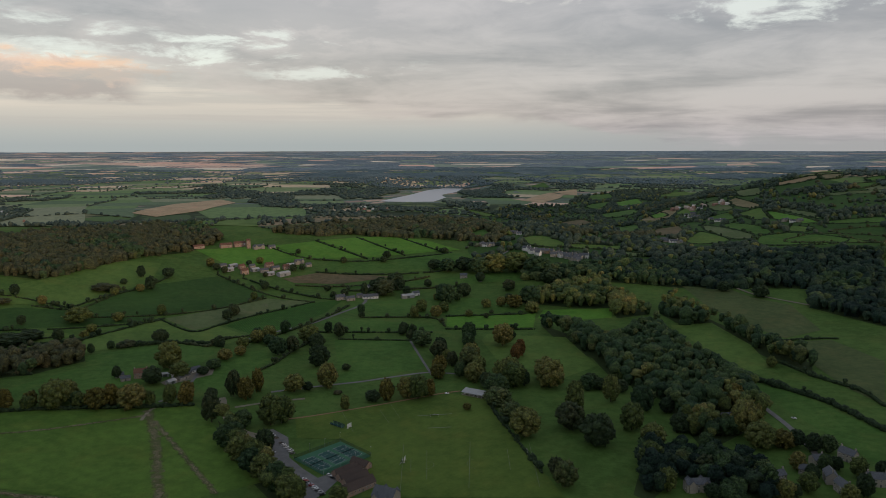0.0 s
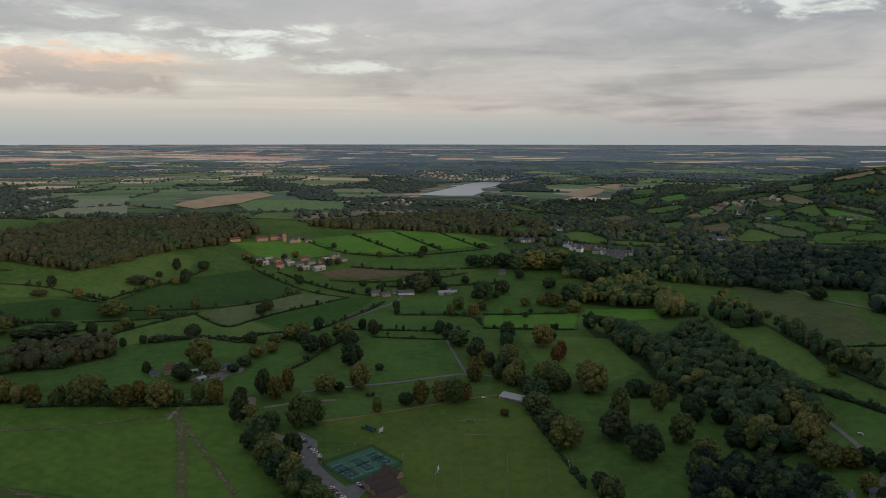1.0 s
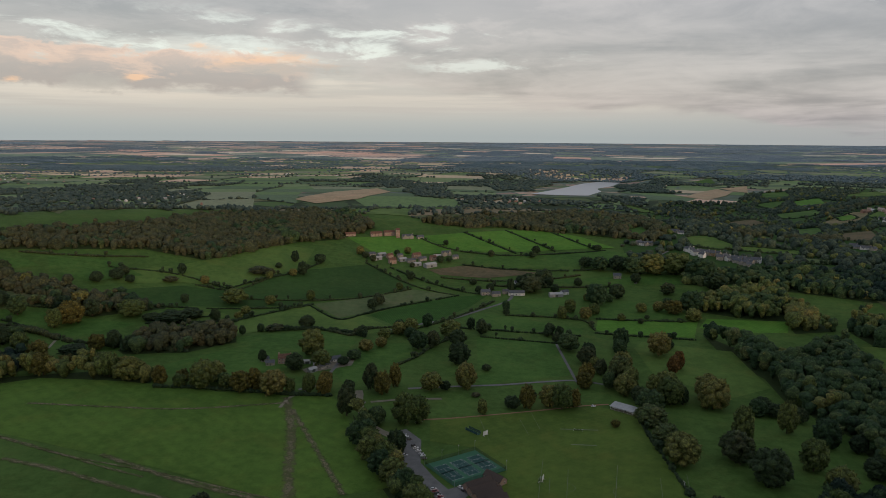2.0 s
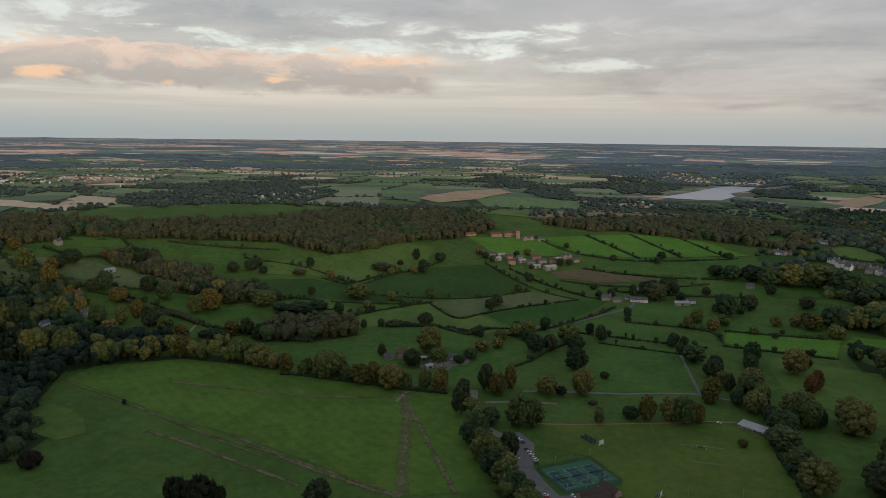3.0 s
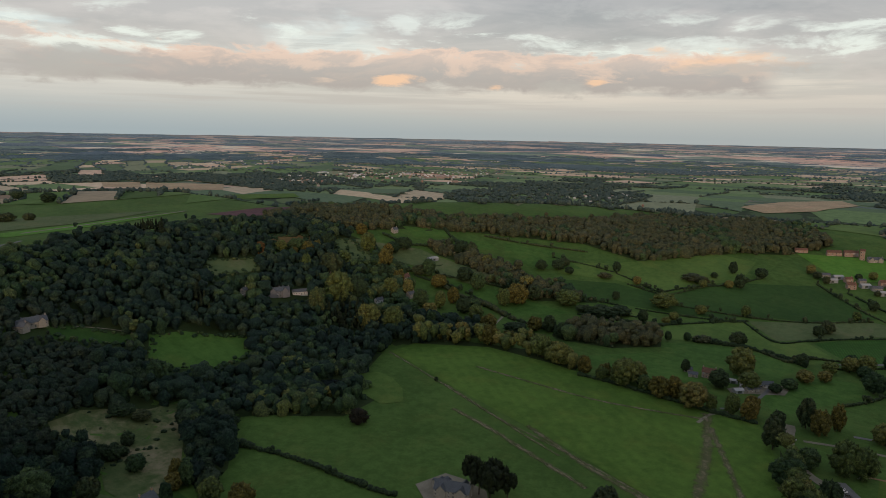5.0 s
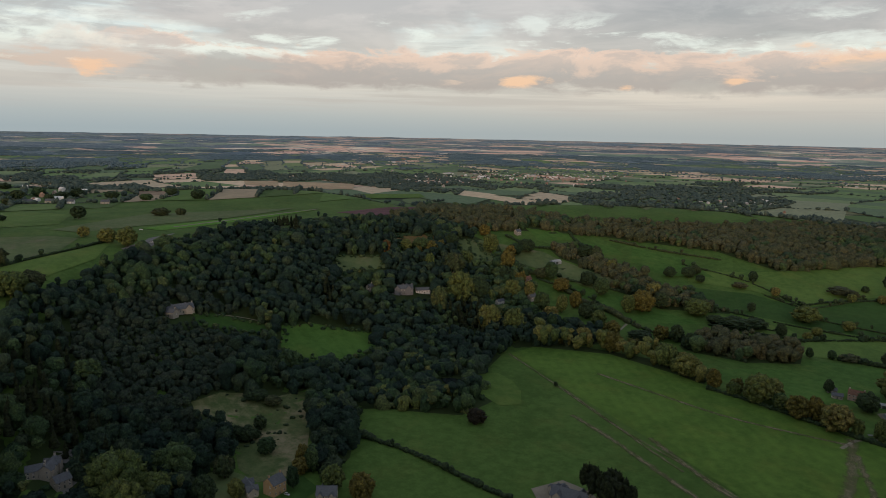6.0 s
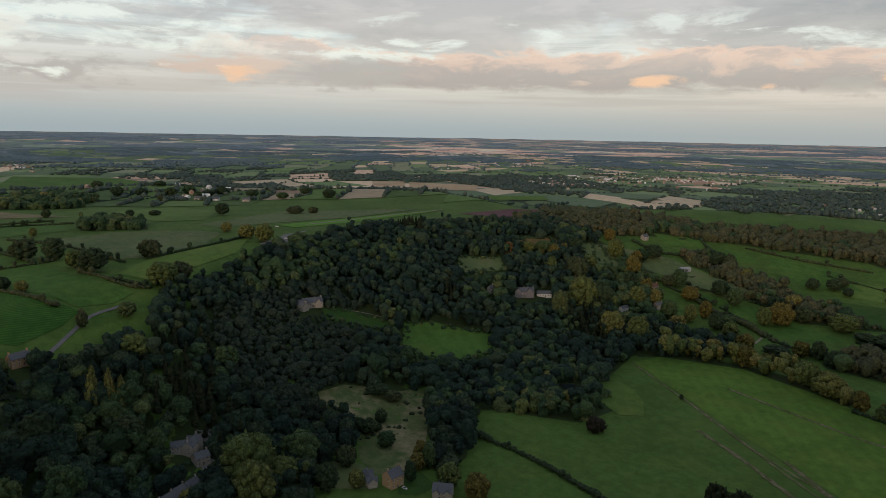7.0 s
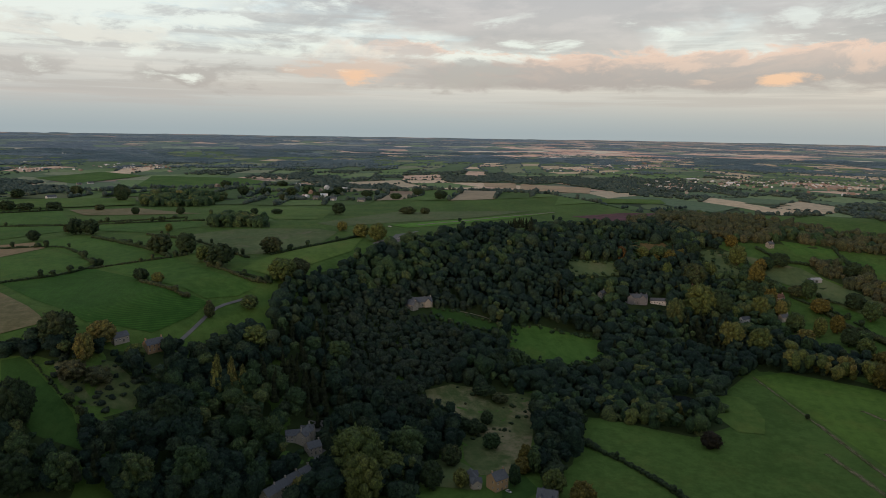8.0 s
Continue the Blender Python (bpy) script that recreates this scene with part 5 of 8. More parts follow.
hedge(1.2, [(-523, -125), (-493, -100), (-471, -79)])
hedge(2.6, [(-472, 274), (-440, 288), (-407, 298), (-358, 308), (-336, 315)])
hedge(1.6, [(-516, 792), (-486, 808), (-466, 821)])
hedge(2.4, [(-317, 602), (-269, 608), (-231, 616)])
hedge(2.4, [(-390, 590), (-355, 597), (-317, 602)])
hedge(1.5, [(-682, 909), (-596, 939), (-497, 926)])
hedge(1.8, [(-524, 766), (-484, 785), (-433, 813)])
hedge(2.4, [(-587, 687), (-532, 686), (-465, 686), (-420, 687)])
hedge(2, [(-747, 678), (-682, 705), (-581, 691)])
hedge(2, [(-691, 779), (-561, 817)])
hedge(1.5, [(41, 649), (49, 604), (56, 570), (73, 487)])
hedge(2.6, [(657, 1327), (723, 1335), (804, 1267), (783, 1234), (653, 1298), (657, 1327)])

hedge(2.4, [(489, 1405), (553, 1493), (569, 1382), (541, 1354), (493, 1371), (489, 1405)])
hedge(2.4, [(595, 1602), (608, 1526), (623, 1404), (606, 1364), (573, 1386), (568, 1501), (595, 1602)])
hedge(2.4, [(651, 1569), (671, 1473), (659, 1390), (628, 1400), (615, 1541), (651, 1569)])
hedge(2.4, [(627, 1375), (686, 1370), (745, 1280), (696, 1260), (594, 1311), (627, 1375)])
hedge(2.4, [(718, 1702), (784, 1729), (764, 1663), (727, 1553), (698, 1577), (718, 1702)])
hedge(2.4, [(769, 1668), (775, 1624), (773, 1436), (743, 1441), (730, 1549), (769, 1668)])
hedge(2.4, [(813, 1697), (815, 1511), (788, 1464), (791, 1636), (813, 1697)])
hedge(2.4, [(779, 1919), (811, 1941), (800, 1755), (772, 1742), (763, 1822), (779, 1919)])
hedge(2.4, [(743, 1975), (774, 1982), (750, 1806), (717, 1788), (709, 1855), (743, 1975)])
hedge(2.4, [(780, 1431), (892, 1408), (866, 1366), (781, 1400), (780, 1431)])
hedge(2.4, [(751, 1348), (844, 1329), (787, 1237), (751, 1282), (751, 1348)])
hedge(2.4, [(713, 1431), (741, 1392), (711, 1363), (692, 1391), (713, 1431)])
hedge(3.2, [(862, 2075), (907, 2019), (872, 1911), (829, 1946), (862, 2075)])
hedge(3.2, [(937, 2036), (1002, 2023), (1068, 2027), (1062, 1991), (1025, 1951), (946, 1965), (937, 2036)])
hedge(3.2, [(1082, 2017), (1123, 1986), (1083, 1922), (1049, 1942), (1082, 2017)])
hedge(3.2, [(1125, 1877), (1192, 1898), (1155, 1837), (1112, 1824), (1125, 1877)])
hedge(3.2, [(1036, 1818), (1129, 1809), (1044, 1752), (1036, 1818)])
hedge(2.4, [(944, 1752), (1075, 1707), (1059, 1680), (961, 1707), (944, 1752)])
hedge(3.2, [(508, 2534), (581, 2645), (653, 2712), (555, 2467), (508, 2534)])
hedge(3.2, [(501, 2227), (615, 2264), (583, 2084), (488, 2057), (501, 2227)])
hedge(2.4, [(537, 1905), (644, 2021), (652, 1947), (595, 1845), (532, 1832), (537, 1905)])
hedge(2.4, [(490, 1622), (554, 1642), (528, 1527), (493, 1471), (463, 1508), (490, 1622)])
hedge(2.4, [(636, 1908), (699, 1984), (696, 1905), (639, 1802), (636, 1908)])
hedge(3.2, [(349, 2089), (420, 2124), (431, 2012), (361, 1949), (349, 2089)])
hedge(2.4, [(163, 1452), (212, 1485), (245, 1406), (238, 1363), (177, 1377), (163, 1452)])
hedge(2.4, [(250, 1395), (357, 1385), (348, 1350), (252, 1358), (250, 1395)])
hedge(2.4, [(345, 1329), (390, 1307), (384, 1284), (340, 1290), (345, 1329)])
hedge(3.2, [(78, 2525), (131, 2455), (189, 2334), (126, 2352), (78, 2525)])
hedge(2.4, [(658, 1737), (715, 1746), (686, 1634), (640, 1644), (658, 1737)])
hedge(2.4, [(56, 1503), (90, 1539), (106, 1486), (73, 1457), (56, 1503)])
hedge(2.4, [(581, 1962), (619, 1972), (611, 1895), (574, 1886), (581, 1962)])
hedge(2.4, [(441, 1805), (501, 1813), (476, 1645), (404, 1582), (441, 1805)])
hedge(3.2, [(-925, 711), (-847, 681), (-796, 662), (-751, 637)])
hedge(3.0, [(-877, 724), (-837, 737), (-815, 775)])
hedge(2.4, [(-800, 603), (-783, 635)])
hedge(4.0, [(-700, 691), (-655, 689), (-619, 694), (-562, 684)])
hedge(2.4, [(-734, 711), (-697, 738), (-649, 762), (-605, 786)])
hedge(3.6, [(-784, 650), (-759, 681), (-740, 715)])
hedge(3.0, [(-893, 857), (-842, 832), (-807, 820)])
hedge(2.0, [(-803, 879), (-734, 921), (-666, 973)])
hedge(2.6, [(-665, 596), (-636, 608), (-603, 614)])
hedge(2.6, [(-906, 663), (-854, 604), (-803, 600)])

# ---- trees standing free ----
trees(("o", 107, 708, 27, 20), ("o", 72, 687, 24, 20), ("o", 59, 695, 18, 18), ("d", 84, 690, 9, 12), ("g", 52, 657, 24, 18), ("o", 119, 607, 17, 28), ("d", 109, 573, 27, 19), ("d", 125, 539, 27, 19), ("o", 160, 641, 17, 21), ("o", 161, 570, 20, 22), ("g", 183, 617, 22, 19), ("o", 68, 557, 26, 20), ("g", 60, 592, 21, 15), ("o", 73, 832, 27, 24), ("r", 90, 793, 13, 17))
trees(("g", 28, 738, 23, 21), ("o", 38, 719, 18, 17), ("y", -4, 730, 16, 17), ("d", -3, 795, 18, 18), ("d", -51, 884, 13, 10), ("d", -39, 877, 10, 10), ("d", -41, 852, 10, 9), ("g", 32, 847, 18, 19), ("o", -31, 985, 16, 15), ("o", 1, 984, 17, 13), ("d", -105, 1298, 15, 10), ("d", -181, 1258, 12, 9), ("d", -131, 858, 17, 16), ("o", -164, 832, 26, 18), ("d", -136, 742, 23, 21), ("o", -116, 675, 20, 19))
trees(("o", -35, 651, 20, 19), ("o", -24, 648, 20, 19), ("y", -14, 657, 13, 15), ("y", -54, 642, 15, 19), ("d", -67, 638, 14, 10), ("o", -90, 615, 9, 13), ("o", -146, 659, 21, 15), ("d", -134, 665, 11, 8), ("o", -149, 577, 21, 22), ("o", -139, 584, 18, 18), ("y", -187, 637, 17, 19), ("d", -200, 642, 15, 21), ("y", -181, 658, 12, 18), ("d", -201, 580, 17, 21), ("g", -171, 570, 18, 12))
trees(("y", -237, 618, 14, 14), ("o", -251, 617, 13, 14), ("y", -312, 602, 18, 16), ("y", -302, 611, 15, 17), ("o", -281, 606, 25, 18), ("o", -348, 602, 27, 20), ("o", -370, 597, 13, 11), ("y", -389, 595, 13, 15), ("o", -267, 611, 11, 13), ("g", -334, 611, 13, 9), ("d", -288, 668, 20, 14), ("o", -290, 717, 27, 21), ("d", -330, 682, 9, 9))
trees(("o", -434, 842, 15, 11), ("g", -383, 783, 10, 9), ("d", -339, 821, 16, 11), ("o", -385, 936, 13, 12), ("d", -292, 955, 18, 13), ("o", -285, 1034, 11, 11), ("d", -264, 804, 13, 11), ("o", -236, 800, 16, 12), ("o", -225, 823, 17, 14), ("o", -214, 837, 18, 13), ("g", -201, 868, 13, 13), ("d", -476, 1088, 13, 14), ("d", -442, 1039, 17, 18))
trees(("g", -173, 530, 19, 16), ("o", -155, 506, 20, 17), ("g", -140, 487, 20, 16), ("o", -128, 473, 21, 16), ("g", -116, 457, 20, 16), ("o", -102, 441, 19, 17), ("o", -71, 445, 13, 9), ("d", -140, 522, 15, 14))
trees(("y", 272, 626, 22, 16), ("o", 155, 492, 20, 17), ("g", 86, 465, 16, 16), ("o", 168, 534, 22, 15), ("y", 271, 531, 19, 13), ("o", 254, 559, 27, 22), ("o", 253, 531, 25, 18), ("o", 253, 456, 14, 13), ("g", 224, 456, 16, 15), ("o", 233, 447, 13, 11), ("d", 83, 485, 12, 10))
trees(("d", 425, 1043, 20, 14), ("d", 463, 1002, 23, 16), ("o", 352, 725, 11, 10), ("d", 32, 1071, 23, 16), ("d", 62, 1153, 16, 12), ("d", 69, 975, 7, 5), ("d", 37, 903, 6, 7), ("d", -25, 1131, 14, 10), ("d", -123, 1075, 11, 17), ("d", -78, 1134, 26, 18), ("d", -58, 1092, 15, 11), ("g", -117, 980, 12, 12), ("o", -8, 1052, 15, 10))
trees(("d", 151, 689, 15, 11), ("d", 177, 667, 13, 10), ("d", 204, 612, 14, 10), ("d", 201, 565, 17, 12), ("d", -137, 895, 10, 7), ("d", -185, 1101, 12, 8), ("d", -283, 1091, 14, 10), ("o", 36, 962, 12, 8), ("o", 63, 1005, 16, 12), ("g", 99, 1034, 15, 12))
trees(("p", -290, 359, 19, 18), ("p", -309, 360, 13, 17), ("p", -283, 368, 15, 17), ("p", -300, 359, 16, 18), ("p", -296, 369, 15, 18), ("d", -233, 406, 20, 12), ("k", -445, 366, 16, 12), ("d", -457, 808, 13, 11), ("o", -435, 825, 10, 8), ("d", -341, 815, 15, 11), ("g", -396, 763, 8, 9), ("d", -295, 935, 15, 10), ("o", -427, 898, 15, 11), ("d", -663, 857, 18, 13), ("d", -647, 878, 20, 14), ("d", -471, 474, 4, 4), ("o", -402, 608, 12, 11), ("y", -371, 603, 13, 11), ("o", -349, 599, 12, 10))
trees(("o", -327, 605, 14, 11), ("o", -444, 616, 17, 14), ("o", -473, 615, 17, 15), ("y", -499, 607, 17, 15), ("o", -530, 597, 18, 16), ("o", -552, 586, 18, 17), ("o", -571, 571, 18, 16), ("d", -591, 948, 15, 11), ("o", -543, 929, 14, 10), ("d", -627, 879, 13, 10), ("o", -452, 1026, 13, 10), ("o", -477, 997, 13, 9), ("d", -758, 660, 19, 15), ("y", -807, 678, 16, 18), ("d", -746, 686, 19, 13))
trees(("d", -768, 38, 23, 16), ("d", -1096, 138, 21, 16), ("o", -852, 145, 21, 15), ("o", -830, 162, 23, 16), ("o", -902, 126, 14, 10), ("o", -942, -90, 9, 9), ("d", -799, -79, 25, 18), ("d", -791, -51, 22, 16), ("d", -723, -11, 26, 19), ("o", -747, -29, 17, 14), ("d", -684, -79, 15, 10), ("o", -669, -62, 11, 8), ("d", -755, -131, 9, 6), ("o", -682, 49, 27, 19), ("d", -695, 65, 21, 15))
trees(("d", -974, -207, 23, 16), ("d", -965, -188, 22, 16), ("d", -990, -220, 14, 10), ("d", -935, -245, 15, 11), ("d", -604, -12, 10, 10), ("g", -626, 20, 15, 11), ("d", -1582, -274, 27, 20), ("d", -1206, -178, 13, 9), ("d", -1173, -105, 14, 10), ("d", -1468, 55, 15, 11), ("d", -1484, 124, 18, 13), ("d", -1120, 10, 12, 8))
trees(("o", -419, 95, 27, 30), ("l", -519, -0, 12, 25), ("l", -521, 10, 12, 24), ("l", -519, 18, 11, 23), ("o", -520, -89, 14, 18), ("d", -538, -111, 25, 18), ("o", -541, -82, 20, 14), ("o", -533, -58, 13, 12), ("s", -504, -93, 19, 13), ("s", -501, -76, 19, 13), ("o", -575, 25, 26, 18), ("g", -587, 95, 21, 15), ("g", -421, -80, 21, 18), ("g", -422, -41, 25, 24), ("g", -433, -10, 25, 22), ("o", -432, 59, 17, 12))
trees(("d", -417, -102, 21, 19), ("l", -448, -67, 10, 10), ("d", -480, -29, 21, 18), ("d", -493, 22, 21, 16), ("d", -462, -115, 22, 29), ("y", -837, 573, 19, 15), ("y", -829, 534, 10, 11), ("r", -841, 490, 15, 15), ("o", -787, 527, 13, 22), ("d", -620, 263, 15, 11), ("g", -481, 201, 14, 10), ("d", -505, 194, 13, 9))
trees(("y", -439, 211, 14, 10), ("o", -405, 221, 16, 15), ("y", -384, 232, 19, 14), ("d", -521, 209, 12, 9), ("d", -509, 187, 13, 9), ("g", -453, 227, 14, 10))
trees(("o", 263, 491, 12, 12), ("d", 265, 474, 11, 10), ("g", 281, 487, 10, 10), ("o", 300, 477, 13, 12), ("d", 291, 490, 10, 9), ("d", 288, 449, 13, 13), ("o", 273, 440, 12, 11), ("d", 317, 475, 12, 11), ("d", 291, 522, 14, 12), ("g", 302, 521, 13, 12), ("d", 283, 533, 14, 12), ("d", 225, 482, 15, 13), ("d", 206, 465, 14, 11), ("d", 192, 483, 17, 13), ("o", 156, 458, 14, 13), ("d", 184, 449, 12, 9), ("d", 239, 448, 11, 8))
trees(("d", 109, 742, 12, 9), ("g", 145, 677, 16, 12), ("d", 159, 677, 14, 11), ("g", 194, 639, 16, 12), ("d", 214, 626, 14, 10), ("d", 215, 584, 16, 14), ("g", 216, 559, 17, 16), ("d", 230, 558, 14, 12), ("d", 44, 686, 16, 12), ("g", 18, 716, 14, 13), ("d", 10, 755, 14, 14), ("o", 4, 771, 12, 11), ("d", -114, 958, 10, 7), ("d", 86, 859, 12, 9))
trees(("d", -365, 1154, 11, 9), ("d", -338, 1205, 11, 8), ("o", -323, 1220, 13, 9), ("d", -259, 1196, 13, 9), ("d", -382, 1165, 13, 9), ("o", -397, 1179, 15, 12), ("d", -331, 1162, 9, 7), ("d", -246, 1206, 12, 8), ("d", -297, 1154, 9, 7), ("d", -112, 1116, 16, 12), ("d", -100, 1123, 20, 14), ("d", -84, 1111, 18, 14), ("d", -70, 1118, 16, 12), ("d", -154, 1076, 13, 9), ("g", -122, 1091, 12, 8), ("d", -170, 1063, 11, 8))
trees(("y", -732, 638, 16, 19), ("o", -700, 628, 15, 16), ("g", -665, 620, 21, 18), ("o", -638, 612, 20, 14), ("o", -649, 640, 16, 17), ("y", -652, 666, 16, 17), ("d", -619, 652, 19, 16), ("o", -592, 648, 20, 14), ("y", -558, 635, 19, 14), ("g", -601, 607, 17, 12), ("g", -602, 583, 14, 17), ("d", -615, 571, 15, 11), ("d", -638, 567, 17, 17), ("d", -631, 758, 23, 17), ("o", -623, 778, 24, 19), ("g", -668, 777, 16, 17), ("o", -715, 793, 15, 15), ("d", -753, 799, 18, 18), ("d", -774, 796, 25, 18), ("d", -595, 762, 20, 17), ("d", -503, 681, 18, 17), ("d", -479, 676, 18, 13), ("d", -699, 732, 23, 16), ("g", -666, 725, 22, 20), ("y", -704, 687, 23, 16), ("g", -739, 699, 22, 20), ("o", -705, 603, 22, 19), ("d", -741, 620, 22, 19), ("g", -652, 595, 16, 12), ("o", -606, 713, 19, 19))
trees(("d", -650, 897, 18, 10), ("o", -471, 881, 32, 15), ("d", -527, 853, 11, 11), ("s", -370, 794, 21, 7), ("s", -500, 1011, 36, 10), ("s", -484, 1015, 18, 10), ("d", -486, 1048, 11, 7), ("d", -440, 1105, 19, 13), ("s", -587, 912, 22, 8), ("g", -228, 836, 15, 13), ("o", -242, 751, 18, 11), ("g", -244, 720, 15, 9), ("d", -249, 700, 12, 8), ("g", -189, 777, 19, 15))
trees(("d", -176, 791, 17, 15), ("g", -209, 816, 16, 10), ("o", -230, 769, 14, 9), ("d", -147, 875, 10, 12), ("d", -53, 873, 11, 9), ("g", -26, 828, 27, 15), ("d", -5, 782, 19, 18), ("y", -6, 711, 17, 14), ("o", 31, 753, 22, 23), ("o", 32, 703, 23, 16), ("g", 31, 829, 16, 13), ("r", 84, 780, 13, 14), ("d", 91, 900, 10, 5), ("d", 60, 953, 8, 6))
trees(("o", -40, 956, 15, 13), ("o", -10, 960, 17, 13), ("g", 4, 1034, 30, 22), ("d", 105, 1096, 23, 13), ("o", 86, 1012, 16, 11), ("y", 104, 1005, 24, 15), ("g", 128, 1015, 33, 22), ("d", -94, 1085, 35, 20), ("d", -150, 805, 20, 15), ("g", 52, 633, 26, 15), ("o", 70, 709, 23, 22), ("g", 83, 704, 11, 13), ("o", 109, 685, 28, 25), ("d", -109, 1270, 14, 10))
trees(("d", -271, 1297, 10, 8), ("d", 3, 1342, 15, 8), ("d", -16, 1236, 25, 13), ("g", 8, 1220, 29, 18), ("d", 37, 1219, 33, 20), ("g", 64, 1201, 38, 24), ("o", 91, 1200, 42, 25), ("o", 127, 1199, 48, 27), ("g", 159, 1168, 47, 30), ("d", 174, 1123, 36, 22), ("d", 34, 1112, 16, 8), ("g", 21, 1051, 13, 10), ("o", 127, 975, 20, 13), ("d", -105, 731, 10, 6))
trees(("s", -103, 657, 9, 4), ("d", -50, 669, 5, 5), ("y", 22, 620, 8, 5), ("y", -599, 732, 30, 24), ("o", -555, 783, 31, 16), ("d", -489, 807, 30, 10), ("d", -503, 787, 37, 10), ("d", -524, 779, 22, 7), ("y", -518, 673, 18, 14), ("d", -530, 652, 27, 9), ("g", -618, 666, 22, 14), ("o", -347, 618, 23, 16), ("o", -423, 599, 24, 19), ("o", -449, 603, 22, 20))
trees(("y", -513, 592, 19, 18), ("o", -268, 688, 21, 15), ("y", -240, 630, 14, 14), ("d", -215, 623, 13, 11), ("g", -315, 617, 11, 8), ("y", -830, 556, 18, 17), ("o", -845, 523, 16, 15), ("g", -846, 547, 24, 15), ("d", -845, 599, 21, 19), ("d", -776, 559, 31, 25), ("o", -797, 591, 24, 20), ("o", -708, 524, 35, 30), ("o", -637, 517, 27, 25), ("o", -614, 536, 26, 28))
trees(("y", -886, 687, 18, 15), ("o", -831, 659, 25, 21), ("y", -773, 647, 21, 23), ("g", -687, 479, 20, 26), ("d", -705, 548, 29, 27), ("g", -817, 695, 22, 13), ("d", -821, 719, 26, 15))
trees(("d", -459, 164, 15, 15), ("g", -467, 132, 26, 20), ("d", -430, 143, 16, 15), ("y", -446, 216, 11, 14), ("g", -421, 199, 9, 12), ("d", -421, 223, 10, 9), ("o", -449, 96, 37, 30), ("o", -442, 116, 24, 17), ("d", -566, 220, 20, 7), ("d", -554, 231, 15, 7), ("d", -508, 201, 10, 6), ("o", -428, 163, 12, 10), ("g", -437, 219, 11, 14), ("d", -505, 284, 13, 9), ("d", -600, 241, 24, 17), ("g", -598, 262, 24, 19))
trees(("d", -1547, -261, 26, 18), ("d", -1738, -74, 26, 16), ("d", -1594, -27, 26, 18), ("d", -1759, 57, 26, 11), ("d", -1573, 75, 26, 14), ("g", -1600, 113, 26, 15), ("d", -1540, 176, 26, 16), ("d", -1475, 229, 26, 13), ("g", -1395, 277, 26, 11), ("d", -1455, 335, 26, 12), ("d", -1352, 360, 26, 13), ("d", -1581, -359, 26, 15), ("d", -1501, -443, 26, 14), ("d", -1322, -330, 25, 12), ("d", -1297, -252, 17, 9), ("d", -1479, -252, 26, 18), ("d", -1118, 44, 18, 7), ("d", -1105, 249, 26, 9), ("d", -1104, 277, 18, 9), ("d", -1317, -401, 26, 13), ("d", -1316, -372, 26, 11), ("d", -1585, 19, 26, 14), ("d", -1525, 150, 26, 12))



# ---- buildings ----
LOOKS = {  # wall, roof, words, category
    "stone": (STONE, SLATE, "gritstone cottage with a slate roof", "house"), "ochre": (OCHRE, SLATE, "honey-coloured stone house with a slate roof", "house"),
    "brick": (BRICK, REDTILE, "red brick farmhouse with a tiled roof", "house"), "white": (WHITE, SLATE, "white rendered house with a grey roof", "house"),
    "metal": (STEEL, SHEET, "grey sheet-metal farm shed", "barn"), "tile": (BRICK, TILE, "low brown-tiled range of the sports clubhouse", "clubhouse"),
    "slate": (STONE, SLATE, "long stone house with slate roofs beside a gravel yard", "house"), "manor": (DARKSTONE, SLATE, "large stone manor house with gables and tall chimneys", "manor house"),
    "tower": (BRICK, REDTILE, "square brick tower at the ridge farm", "tower"),
}


def gable_wall(bm, length, width, wall, peak, x0=0.0, y0=0.0, cross=False):
    """Walls of a gabled block about (x0, y0), closed up to the ridge."""
    a, b = length / 2, width / 2
    ring = [(-a, -b), (a, -b), (a, b), (-a, b)]
    spin = (lambda x, y: (x0 - y, y0 + x)) if cross else (lambda x, y: (x0 + x, y0 + y))
    lo = [bm.verts.new((*spin(x, y), -1.5)) for x, y in ring]
    hi = [bm.verts.new((*spin(x, y), wall)) for x, y in ring]
    r = [bm.verts.new((*spin(x, 0), wall + peak)) for x in (-a, a)]
    bm.faces.new(lo[::-1])
    bm.faces.new((lo[0], lo[1], hi[1], hi[0]))
    bm.faces.new((lo[2], lo[3], hi[3], hi[2]))
    bm.faces.new((lo[1], lo[2], hi[2], r[1], hi[1]))
    bm.faces.new((lo[3], lo[0], hi[0], r[0], hi[3]))
    bm.faces.new((hi[0], hi[1], r[1], r[0]))
    bm.faces.new((hi[2], hi[3], r[0], r[1]))


